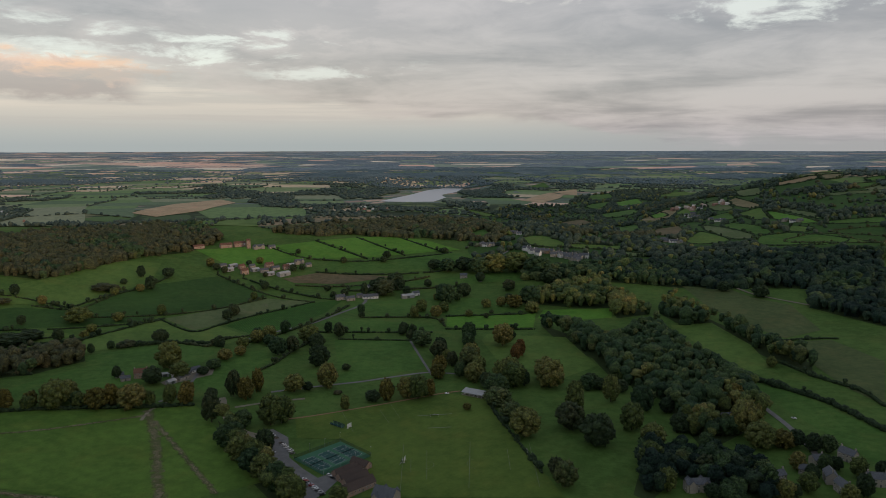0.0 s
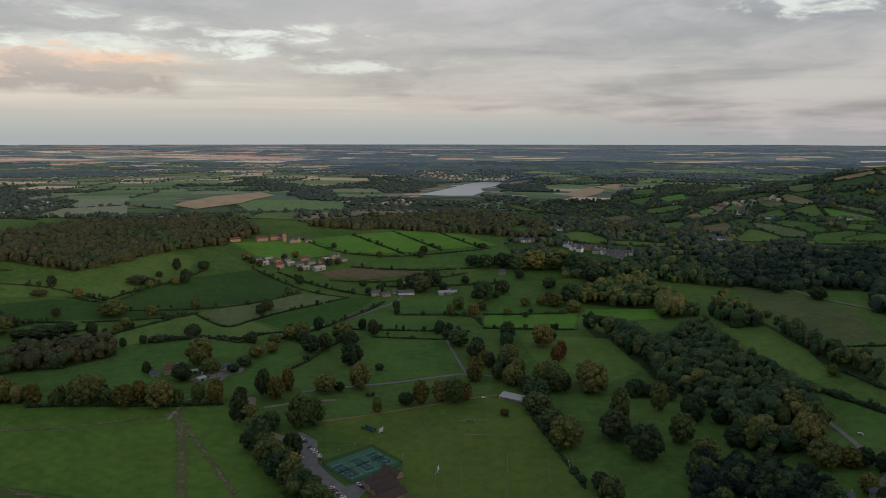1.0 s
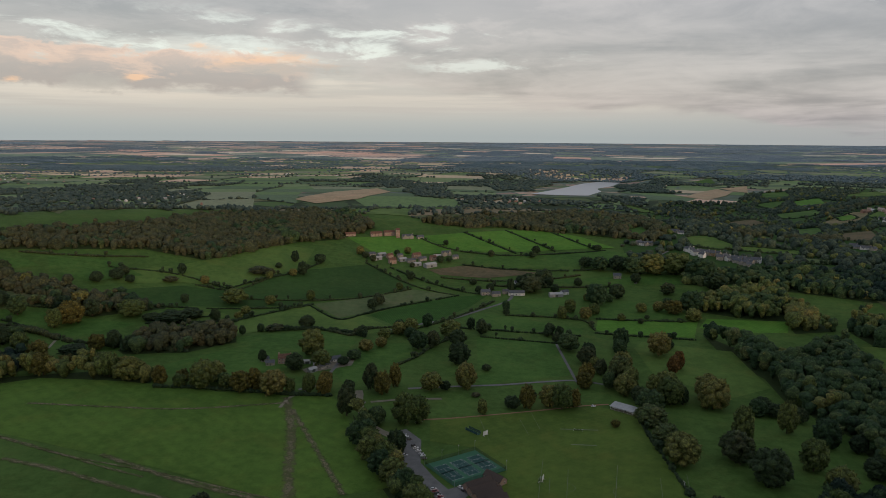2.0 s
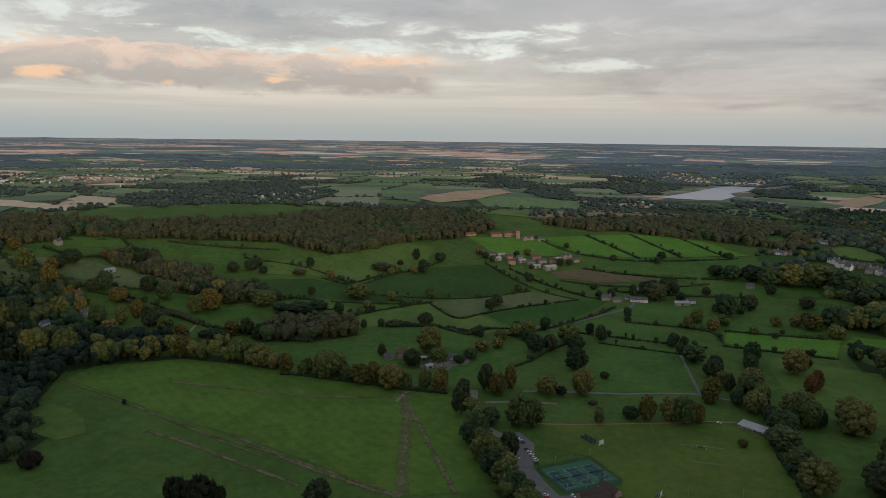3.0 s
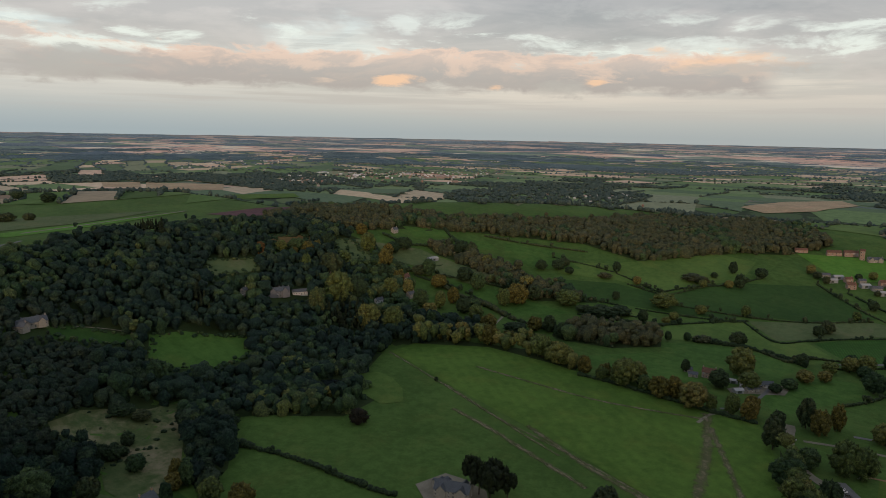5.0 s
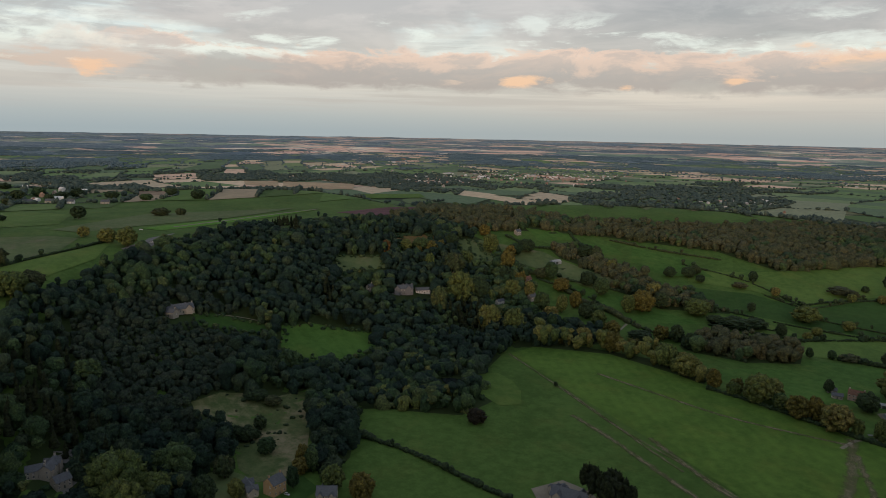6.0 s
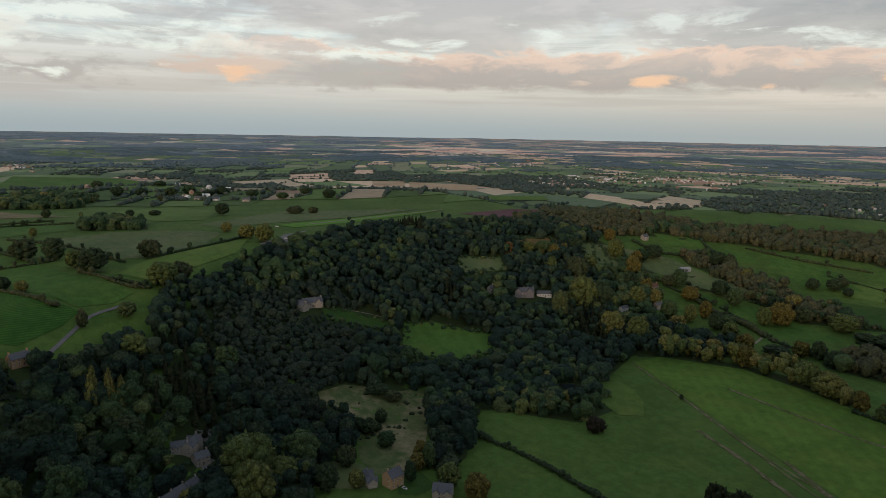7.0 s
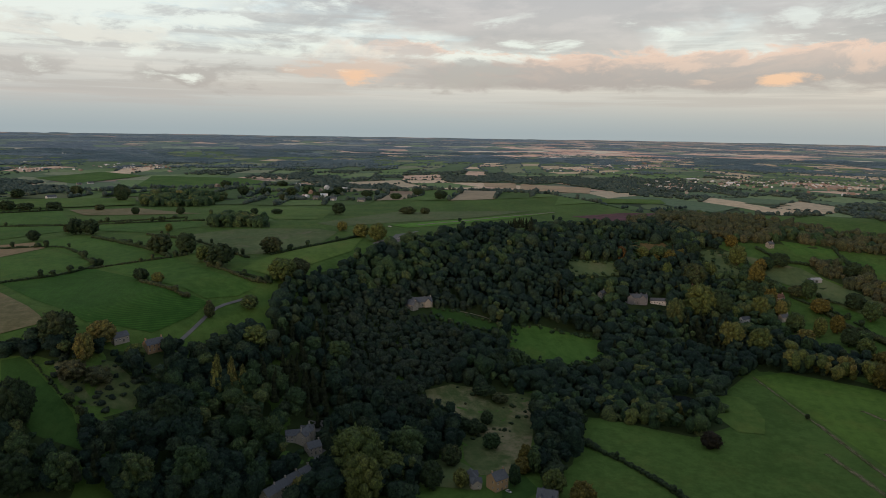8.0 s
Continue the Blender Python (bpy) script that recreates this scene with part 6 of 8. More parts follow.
def gable_roof(bm, length, width, wall, peak, x0=0.0, y0=0.0, cross=False, over=0.35, thick=0.18):
    """Two pitched slabs with eaves, verge and a ridge."""
    a, b = length / 2 + over, width / 2 + over
    drop = peak * over / (width / 2)
    spin = (lambda x, y: (x0 - y, y0 + x)) if cross else (lambda x, y: (x0 + x, y0 + y))
    for s in (-1, 1):
        pts = []
        for lift in (0.03, thick):
            pts += [bm.verts.new((*spin(x, y), z + lift)) for x, y, z in ((-a, s * b, wall - drop), (a, s * b, wall - drop), (a, 0, wall + peak), (-a, 0, wall + peak))]
        for f in ((3, 2, 1, 0), (4, 5, 6, 7), (0, 1, 5, 4), (1, 2, 6, 5), (2, 3, 7, 6), (3, 0, 4, 7)):
            bm.faces.new([pts[i] for i in (f if s < 0 else f[::-1])])
    p = spin(-a, -0.12), spin(a, 0.12)
    box(bm, min(p[0][0], p[1][0]), min(p[0][1], p[1][1]), wall + peak + thick - 0.06, max(p[0][0], p[1][0]), max(p[0][1], p[1][1]), wall + peak + thick + 0.08)


def window(parent, x, y, z, wide, tall, turn):
    """A window in a wall: its frame stands a little proud and carries the pane."""
    bm = bmesh.new()
    w, h = wide / 2, tall / 2
    for s in ((-w - 0.08, -0.06, -h - 0.12, w + 0.08, 0.06, -h), (-w - 0.08, -0.06, h, w + 0.08, 0.06, h + 0.08), (-w - 0.08, -0.06, -h, -w, 0.06, h), (w, -0.06, -h, w + 0.08, 0.06, h), (-0.03, -0.05, -h, 0.03, 0.05, h)):
        box(bm, *s)
    ob = part("window", bm, FRAME, parent)
    ob.matrix_local = pose(x, y, z, 0, 0, turn)
    part("pane", boxed((-w, -0.02, -h, w, 0.03, h)), PANE, ob)


def house(style, x, y, turn, length, width, wall, stacks):
    skin, cover, words, cat = LOOKS[style]
    name = {"barn": "farm_shed", "house": "house", "clubhouse": "clubhouse_range", "manor house": "manor_house", "tower": "brick_tower"}[cat]
    far = math.hypot(x, y - 45) > 900
    ob = base(name, x, y, turn, words, cat, "houses and farm buildings", z=high(x, y) + 0.15)
    peak = width * (0.22 if style in ("metal",) else 0.42 if style != "manor" else 0.35)
    bm, rm = bmesh.new(), bmesh.new()
    gable_wall(bm, length, width, wall, peak)
    gable_roof(rm, length, width, wall, peak)
    part("wall", bm, skin, ob)
    part("roof", rm, cover, ob)
    if style in ("manor", "slate") or (style == "stone" and length > 15):
        for k, at in enumerate((-0.28, 0.28)):  # cross gables
            cw, cr = bmesh.new(), bmesh.new()
            gable_wall(cw, width * 1.3, length * 0.26, wall * 1.06, length * 0.14, length * at, 0, True)
            gable_roof(cr, width * 1.3, length * 0.26, wall * 1.06, length * 0.14, length * at, 0, True)
            part("gable_wall", cw, skin, ob)
            part("gable_roof", cr, cover, ob)
    for k in range(stacks):
        cx = (length / 2 - 0.7) * (1 if k == 0 else -1 if k == 1 else 0.1)
        stack = part("chimney", boxed((cx - 0.45, -0.45, wall + peak * 0.6, cx + 0.45, 0.45, wall + peak + 1.4), (cx - 0.55, -0.55, wall + peak + 1.4, cx + 0.55, 0.55, wall + peak + 1.6)), skin, ob)
        for s in (-0.2, 0.2):
            pot = bmesh.new()
            rod(pot, (cx + s, 0, wall + peak + 1.6), (cx + s, 0, wall + peak + 2.1), 0.13, 0.10, 6)
            part("chimney_pot", pot, TILE, stack)
    if style == "metal":
        part("shed_door", boxed((-1.9, -width / 2 - 0.06, 0.0, 1.9, -width / 2 + 0.05, min(3.0, wall - 0.3))), DOOR, ob)
        return ob
    floors = 3 if wall > 9 else 2 if wall > 4.5 else 1
    count = max(2, int(length / (4.5 if far else 3.0)))
    for fl in range(floors):
        z = (fl + 0.55) * wall / floors
        for k in range(count):
            at = -length / 2 + (k + 0.5) * length / count
            for s in ((-1, 1) if not far else (-1,)):
                if fl == 0 and k == count // 2 and s < 0:
                    part("door", boxed((at - 0.5, -width / 2 - 0.07, -0.1, at + 0.5, -width / 2 + 0.05, 2.0)), DOOR, ob)
                else:
                    window(ob, at, s * (width / 2), z, 1.0, 1.25, 0)
        if not far:
            window(ob, length / 2, width * 0.18, z, 0.9, 1.2, 90)
            window(ob, -length / 2, -width * 0.18, z, 0.9, 1.2, 90)
    return ob


# ---- cars ----
def car_paint(name, col):
    m, t = material(name)
    dust = noise_at(t, node(t, "ShaderNodeTexCoord").outputs["Object"], 3.0, 4)
    finish(t, blend(t, calc(t, "MULTIPLY", dust, 0.25), (*col, 1), (0.2, 0.18, 0.15, 1)), 0.3, None, **{"Specular IOR Level": 0.5, "Coat Weight": 0.6})
    return m


PAINT = {"white": car_paint("paint_white", (0.75, 0.75, 0.74)), "black": car_paint("paint_black", (0.02, 0.02, 0.022)), "silver": car_paint("paint_silver", (0.42, 0.43, 0.44)), "red": car_paint("paint_red", (0.35, 0.03, 0.03))}
RUBBER = plain_material("rubber", (0.02, 0.02, 0.02), (0.03, 0.03, 0.03), 3.0, 0.8)
CHROME = plain_material("alloy", (0.5, 0.5, 0.5), (0.6, 0.6, 0.6), 3.0, 0.3, metal=1.0)


def shell(stations):
    """A closed skin through cross-sections: x, half width, low and high."""
    bm = bmesh.new()
    rings = [[bm.verts.new((x, s * w * k, z)) for s, k, z in ((-1, 0.96, lo), (-1, 1.0, lo + (hi - lo) * 0.45), (-1, 0.88, hi), (1, 0.88, hi), (1, 1.0, lo + (hi - lo) * 0.45), (1, 0.96, lo))] for x, w, lo, hi in stations]
    for a, b in zip(rings, rings[1:]):
        for k in range(6):
            bm.faces.new((a[k], a[(k + 1) % 6], b[(k + 1) % 6], b[k]))
    bm.faces.new(rings[0])
    bm.faces.new(rings[-1][::-1])
    bmesh.ops.recalc_face_normals(bm, faces=bm.faces[:])
    return bm


CAR_PARTS = {}


def car_meshes():
    def kept(name, bm):
        me = bpy.data.meshes.new(name)
        bm.to_mesh(me)
        bm.free()
        return me
    CAR_PARTS["body"] = kept("body", shell([(-2.15, 0.78, 0.35, 0.75), (-2.0, 0.86, 0.28, 0.92), (-0.9, 0.89, 0.25, 0.95), (0.8, 0.89, 0.25, 0.92), (1.9, 0.85, 0.28, 0.80), (2.15, 0.74, 0.35, 0.62)]))
    CAR_PARTS["cabin"] = kept("cabin", shell([(-1.95, 0.72, 0.9, 0.96), (-1.5, 0.74, 0.9, 1.42), (0.2, 0.74, 0.9, 1.46), (1.05, 0.74, 0.88, 0.96)]))
    CAR_PARTS["roof"] = kept("roof", shell([(-1.5, 0.70, 1.40, 1.45), (-0.6, 0.71, 1.42, 1.50), (0.2, 0.70, 1.42, 1.48)]))
    wheel, rim = bmesh.new(), bmesh.new()
    rod(wheel, (0, -0.1, 0), (0, 0.1, 0), 0.32, 0.32, 14)
    rod(rim, (0, -0.12, 0), (0, 0.12, 0), 0.2, 0.2, 10)
    CAR_PARTS["tyre"], CAR_PARTS["rim"] = kept("tyre", wheel), kept("rim", rim)
    CAR_PARTS["lamp"] = kept("headlight", boxed((-0.06, -0.2, -0.07, 0.06, 0.2, 0.07)))
    for key, m in (("cabin", PANE), ("tyre", RUBBER), ("rim", CHROME), ("lamp", FRAME)):
        CAR_PARTS[key].materials.append(m)


car_meshes()


def car(colour, x, y, turn):
    ob = base("car", x, y, turn, "parked %s hatchback car" % colour, "car", "parked cars", z=high(x, y) + 0.36)
    for key in ("body", "roof"):
        me = CAR_PARTS[key].copy()
        me.materials.append(PAINT[colour])
        part(key, me, None, ob)
    part("windows", CAR_PARTS["cabin"], None, ob, "dark glazed cabin")
    for wx in (-1.35, 1.35):
        for wy in (-0.8, 0.8):
            w = part("wheel", CAR_PARTS["tyre"], None, ob)
            w.matrix_local = pose(wx, wy, 0.32)
            part("rim", CAR_PARTS["rim"], None, w)
    for wy in (-0.55, 0.55):
        part("headlight", CAR_PARTS["lamp"], None, ob).matrix_local = pose(2.06, wy, 0.6)


# ---- houses and farms ----
house("brick", -307, 686, 20, 13, 8, 6, 2)
house("stone", -264, 685, 62, 13, 6, 3.2, 0)
house("metal", -271, 671, 60, 9, 6, 3, 0)
house("white", -260, 709, 41, 10, 6, 3, 0)
house("stone", -328, 684, 31, 8, 5, 3, 0)
house("metal", -285, 691, 28, 8, 5, 3.0, 0)
house("metal", -269, 687, 28, 14, 6, 3.0, 0)
house("stone", -266, 700, 28, 10, 6, 3.0, 0)
house("white", -278, 696, 118, 8, 5, 3.0, 0)
house("stone", -318, 675, 28, 9, 5, 3.0, 0)
house("metal", -297, 697, 10, 6, 4, 2.6, 0)
house("tile", -72, 486, 45, 20, 7, 3.2, 0)
house("tile", -68, 480, 44, 20, 7, 3.2, 0)
house("tile", -63, 473, 44, 20, 7, 3.2, 0)
house("tile", -60, 460, 43, 26, 9, 4, 0)
house("tile", -62, 498, -36, 16, 7, 3, 0)
house("stone", -39, 447, -26, 16, 12, 4, 0)
house("stone", 177, 460, 5, 17, 7, 6, 0)
house("stone", 261, 587, 15, 13, 9, 6.5, 2)
house("stone", 252, 593, 8, 12, 7, 3, 0)
house("stone", 309, 506, -59, 12, 8, 6, 2)
house("stone", 277, 472, -106, 12, 8, 6, 1)
house("stone", 277, 455, -86, 12, 8, 6, 1)
house("stone", 306, 466, -11, 13, 8, 6, 2)
house("stone", 241, 475, 21, 9, 7, 5, 1)
house("stone", 282, 500, 10, 9, 7, 5, 1)
house("stone", 266, 485, -31, 9, 7, 4, 0)
house("brick", -333, 1158, 41, 12, 8, 6, 2)
house("metal", -361, 1187, 50, 15, 8, 4, 0)
house("brick", -345, 1183, 52, 11, 7, 5, 1)
house("stone", -330, 1194, 45, 10, 6, 4, 0)
house("metal", -321, 1178, 49, 14, 8, 4, 0)
house("stone", -290, 1195, 47, 14, 7, 4, 0)
house("brick", -274, 1205, 39, 11, 7, 5, 1)
house("stone", -376, 1180, 43, 12, 7, 4, 0)
house("metal", -292, 1165, 47, 14, 8, 4, 0)
house("metal", -362, 1165, 45, 16, 8, 4, 0)
house("brick", -303, 1204, 45, 15, 8, 6, 1)
house("metal", -270, 1168, 51, 22, 10, 5, 0)
house("stone", -305, 1177, 39, 14, 7, 4, 0)
house("stone", -258, 1239, 39, 17, 8, 5, 1)
house("stone", -239, 1227, 36, 10, 7, 4, 0)
house("metal", -270, 1220, 38, 12, 8, 4, 0)
house("brick", -405, 1294, 37, 22, 8, 5, 0)
house("brick", -384, 1309, 39, 22, 8, 6, 1)
house("tower", -365, 1302, 22, 7, 7, 15, 0)
house("stone", -347, 1305, 39, 22, 8, 5, 1)
house("brick", -448, 1271, 42, 20, 7, 4, 0)
house("stone", -325, 1316, 44, 13, 7, 4, 0)
house("white", -113, 1066, 11, 24, 8, 3.5, 0)
house("stone", -158, 1055, 29, 14, 8, 5, 1)
house("stone", -142, 1053, 28, 13, 7, 4, 0)
house("stone", -130, 1069, 34, 9, 6, 4, 0)
house("metal", -55, 1070, 20, 20, 9, 4, 0)
house("white", -43, 1083, 31, 11, 7, 4, 0)
house("white", -118, 1116, 33, 10, 7, 5, 1)
house("stone", 35, 1177, 2, 12, 8, 5, 0)
house("stone", -693, 187, 96, 24, 10, 4.2, 2)
house("stone", -685, 177, 37, 11, 8, 4.5, 1)
house("manor", -739, 458, 72, 26, 11, 6.6, 3)
house("white", -738, 489, 72, 22, 7, 4, 0)
house("stone", -747, 418, 122, 9, 6, 6, 1)
house("ochre", -550, -48, 128, 14, 8, 5.5, 2)
house("stone", -550, -72, 133, 12, 7, 4, 0)
house("stone", -491, 62, 154, 16, 8, 6, 2)
house("stone", -489, 54, 90, 12, 7, 5, 1)
house("stone", -479, 67, 115, 10, 8, 5, 1)
house("stone", -449, 59, 134, 9.8, 8, 6, 1)
house("stone", -442, 51, 134, 9.8, 8, 6, 1)
house("stone", -435, 44, 133, 9.8, 8, 6, 1)
house("stone", -428, 37, 133, 9.8, 8, 6, 1)
house("ochre", -422, 187, 113, 11, 10, 8, 2)
house("stone", -431, 173, -1, 18, 6, 4, 0)
house("white", -696, 577, 99, 12, 6, 4, 0)
house("brick", -740, 656, 93, 12, 8, 5, 1)
house("brick", -770, 559, 99, 14, 8, 5, 2)
house("stone", -694, 628, 90, 10, 8, 5, 1)
house("metal", -777, 740, 88, 16, 8, 4, 0)
house("stone", -880, 748, 92, 9, 8, 5, 1)
house("white", -2882, -643, 121, 22, 10, 5, 0)
house("stone", -2839, -672, 131, 18, 10, 5, 0)
house("white", -2717, -540, 130, 18, 9, 5, 0)
house("white", -1470, 89, 103, 16, 8, 5, 0)
house("stone", -1458, 123, 68, 14, 8, 5, 0)
house("white", -1416, 154, 65, 12, 8, 5, 0)
house("stone", -1363, 204, 65, 14, 8, 5, 0)
house("white", -1502, -385, 133, 18, 8, 4, 0)
house("slate", -396, 213, 59, 13, 10, 5, 0)
house("slate", -311, 346, 30, 24, 11, 5, 1)
house("slate", -323, 346, 71, 10, 8, 4, 0)
house("white", 637, 1824, -45, 11, 8, 5, 0)
house("stone", 655, 1832, -8, 13, 8, 5, 1)
house("white", 629, 1772, 29, 15, 8, 5, 0)
house("stone", 643, 1773, -24, 17, 8, 5, 1)
house("stone", 643, 1675, 13, 11, 8, 5, 0)
house("white", 640, 1624, -40, 13, 8, 5, 1)
house("stone", 649, 1622, -3, 15, 8, 5, 0)
house("stone", 732, 1490, 34, 17, 8, 5, 1)
house("white", 735, 1467, -19, 11, 8, 5, 0)
house("stone", 748, 1462, 18, 13, 8, 5, 1)
house("stone", 455, 1405, -35, 15, 8, 5, 0)
house("white", 464, 1396, 2, 17, 8, 5, 1)
house("stone", 473, 1386, 39, 11, 8, 5, 0)
house("stone", 452, 1421, -14, 13, 8, 5, 1)
house("white", 695, 1892, 23, 15, 8, 5, 0)
house("stone", 153, 1497, -30, 17, 8, 5, 1)
house("white", 162, 1484, 7, 11, 8, 5, 0)
house("stone", 77, 1382, 44, 13, 8, 5, 1)
house("white", 85, 1376, -9, 15, 8, 5, 0)
house("stone", 94, 1376, 28, 17, 8, 5, 1)
house("stone", 655, 2502, -25, 11, 8, 5, 0)
house("white", 614, 2287, 12, 13, 8, 5, 1)
house("stone", 231, 1273, -41, 15, 8, 5, 0)
house("stone", 240, 1264, -4, 17, 8, 5, 1)
house("stone", 243, 1252, 33, 11, 8, 5, 0)
house("white", 159, 1339, -44, 11, 8, 6, 1)
house("white", 165, 1334, 35, 11, 8, 6, 1)
house("white", 169, 1317, 34, 13, 8, 6, 1)
house("stone", 176, 1325, 35, 11, 8, 6, 0)
house("white", 179, 1303, -43, 11, 8, 6, 1)
house("stone", 187, 1320, -25, 13, 8, 6, 1)
house("stone", 194, 1320, -44, 11, 8, 6, 0)
house("ochre", 198, 1315, -25, 9, 8, 6, 1)
house("stone", 205, 1315, -44, 13, 8, 6, 1)
house("stone", 206, 1289, -25, 11, 8, 6, 1)
house("stone", 214, 1298, 35, 11, 8, 6, 1)
house("white", 218, 1285, 34, 9, 8, 6, 1)
house("stone", 224, 1289, -44, 13, 8, 6, 1)
house("stone", 229, 1280, -44, 9, 8, 6, 0)
house("stone", 235, 1284, -44, 13, 8, 6, 1)
house("stone", 241, 1284, -24, 13, 8, 6, 1)
house("stone", 246, 1276, -24, 9, 8, 6, 0)
house("stone", 249, 1267, -44, 13, 8, 6, 0)
house("stone", 258, 1280, -24, 11, 8, 6, 0)
house("white", 263, 1280, -24, 13, 8, 6, 1)

# ---- cars ----
car("white", -140.8, 551.9, 30)
car("black", -136.9, 547.5, 30)
car("white", -128.4, 534.4, 30)
car("white", -125.2, 530.2, 30)
car("silver", -122.0, 526.0, 30)
car("black", -117.8, 518.7, 30)
car("red", -98.7, 472.7, 30)
car("silver", -94.9, 467.5, 30)
car("white", -90.9, 463.3, 30)
car("black", -87.3, 458.4, 30)
car("black", -96.6, 470.1, 30)
car("white", -83.1, 481.6, -30)
car("black", -80.0, 477.1, -30)
car("white", -195.6, 609.3, 100)
car("silver", -133.3, 520.5, 0)
car("white", 3.7, 662.6, 10)
car("white", -846.9, 190.2, 80)
car("silver", -853.5, 196.3, 80)
car("black", -460.1, 65.2, 60)
car("white", -936.8, 193.6, 90)
car("black", -329.1, 346.5, 40)
car("black", -329.4, 350.4, 40)
car("silver", -329.2, 353.9, 40)
car("black", -327.5, 357.6, 40)
car("silver", -414.0, 192.5, 30)
car("white", 308.7, 588.4, 130)
car("black", -131.0, 537.6, 30)
car("white", -120.0, 522.9, 30)
car("white", -100.4, 475.3, 30)
car("red", -93.4, 465.9, 30)
car("white", -89.3, 460.9, 30)
car("silver", -85.3, 456.0, 30)
car("black", -83.2, 452.8, 30)
car("silver", -143.5, 555.3, 30)
car("silver", -485.9, 72.1, 80)
car("white", -455.5, 68.0, 75)
car("silver", -439.8, 56.1, 40)


# ---- the sports ground ----
COURT = plain_material("court_paint_dark", (0.018, 0.060, 0.055), (0.026, 0.078, 0.070), 0.5, 0.85)
SURROUND = plain_material("court_paint_green", (0.038, 0.120, 0.066), (0.052, 0.145, 0.082), 0.5, 0.85)
LINE = plain_material("line_paint", (0.5, 0.5, 0.48), (0.65, 0.65, 0.62), 1.0, 0.8)
CHALK = plain_material("worn_chalk_line", (0.11, 0.14, 0.075), (0.17, 0.20, 0.12), 0.6, 0.9)
POST = plain_material("galvanised_post", (0.25, 0.27, 0.26), (0.38, 0.39, 0.38), 2.0, 0.5, metal=0.6)
GREENPOST = plain_material("green_post", (0.03, 0.07, 0.045), (0.045, 0.09, 0.06), 2.0, 0.6)
NETTING, _t = material("blue_green_netting")
_g = node(_t, "ShaderNodeBsdfPrincipled", {"Base Color": (0.02, 0.085, 0.095, 1), "Roughness": 0.9})
_c = node(_t, "ShaderNodeBsdfTransparent")
_m = node(_t, "ShaderNodeMixShader", {0: 0.5, 1: _c.outputs[0], 2: _g.outputs[0]})
node(_t, "ShaderNodeOutputMaterial", {0: _m.outputs[0]})
WIRE, _t = material("wire_mesh")
_g = node(_t, "ShaderNodeBsdfPrincipled", {"Base Color": (0.03, 0.06, 0.045, 1), "Roughness": 0.7})
_c = node(_t, "ShaderNodeBsdfTransparent")
_m = node(_t, "ShaderNodeMixShader", {0: 0.38, 1: _c.outputs[0], 2: _g.outputs[0]})
node(_t, "ShaderNodeOutputMaterial", {0: _m.outputs[0]})


def tennis_ground():
    """Three hard courts in one fenced block."""
    cx, cy, turn, length, depth = -85.8, 512.5, 45.6, 45.0, 38.0
    z = high(cx, cy) + 0.5
    ob = base("tennis_courts", cx, cy, turn, "three green hard tennis courts inside one wire fence", "tennis court", z=z)
    a, b = length / 2, depth / 2
    part("surround", boxed((-a, -b, -1.2, a, b, 0.0)), SURROUND, ob)
    for k in (-1, 0, 1):
        x = k * 14.6
        ct = part("court", boxed((x - 5.485, -11.885, 0.0, x + 5.485, 11.885, 0.02)), COURT, ob)
        strips = [(x - 5.49, -11.89, x - 5.39, 11.89), (x + 5.39, -11.89, x + 5.49, 11.89), (x - 4.16, -11.89, x - 4.06, 11.89), (x + 4.06, -11.89, x + 4.16, 11.89),
                  (x - 5.49, -11.95, x + 5.49, -11.80), (x - 5.49, 11.80, x + 5.49, 11.95), (x - 4.1, -6.45, x + 4.1, -6.35), (x - 4.1, 6.35, x + 4.1, 6.45), (x - 0.05, -6.4, x + 0.05, 6.4)]
        part("lines", boxed(*[(p, q, 0.02, r, s, 0.03) for p, q, r, s in strips]), LINE, ct)
        net = part("net", boxed((x - 6.2, -0.02, 0.03, x + 6.2, 0.02, 0.95)), WIRE, ct)
        for s in (-6.3, 6.3):
            part("net_post", boxed((x + s - 0.05, -0.05, 0.0, x + s + 0.05, 0.05, 1.07)), GREENPOST, net)
    for n, (p, q) in enumerate((((-a, -b), (a, -b)), ((a, -b), (a, b)), ((a, b), (-a, b)), ((-a, b), (-a, -b)))):
        p, q = Vector(p), Vector(q)
        m = int((q - p).length / 3)
        bm = bmesh.new()
        v = [bm.verts.new((c.x, c.y, h)) for c, h in ((p, 0.05), (q, 0.05), (q, 2.75), (p, 2.75))]
        bm.faces.new(v)
        fence = part("fence_mesh", bm, WIRE, ob, "dark green wire mesh")
        rail = bmesh.new()
        rod(rail, (*p, 2.76), (*q, 2.76), 0.03, 0.03, 5)
        part("top_rail", rail, GREENPOST, fence)
        for k in range(m):
            c = p.lerp(q, k / m)
            post = bmesh.new()
            rod(post, (c.x, c.y, -0.3), (c.x, c.y, 2.8), 0.04, 0.04, 5)
            part("fence_post", post, GREENPOST, ob)
    for x in (-a, -7.3, 7.3, a):
        for y in (-b - 0.6, b + 0.6):
            lamp = base("floodlight", *(ob.matrix_world @ Vector((x, y, 0)))[:2], turn, "slim grey floodlight mast beside the tennis courts", "floodlight", "floodlights round the courts", z=z - 0.6)
            pole = bmesh.new()
            rod(pole, (0, 0, 0), (0, 0, 8.0), 0.09, 0.06, 7)
            part("pole", pole, POST, lamp)
            s = -1 if y > 0 else 1
            part("lamp_head", boxed((-0.35, min(0, s * 0.7), 7.9, 0.35, max(0, s * 0.7), 8.1)), POST, lamp)


tennis_ground()


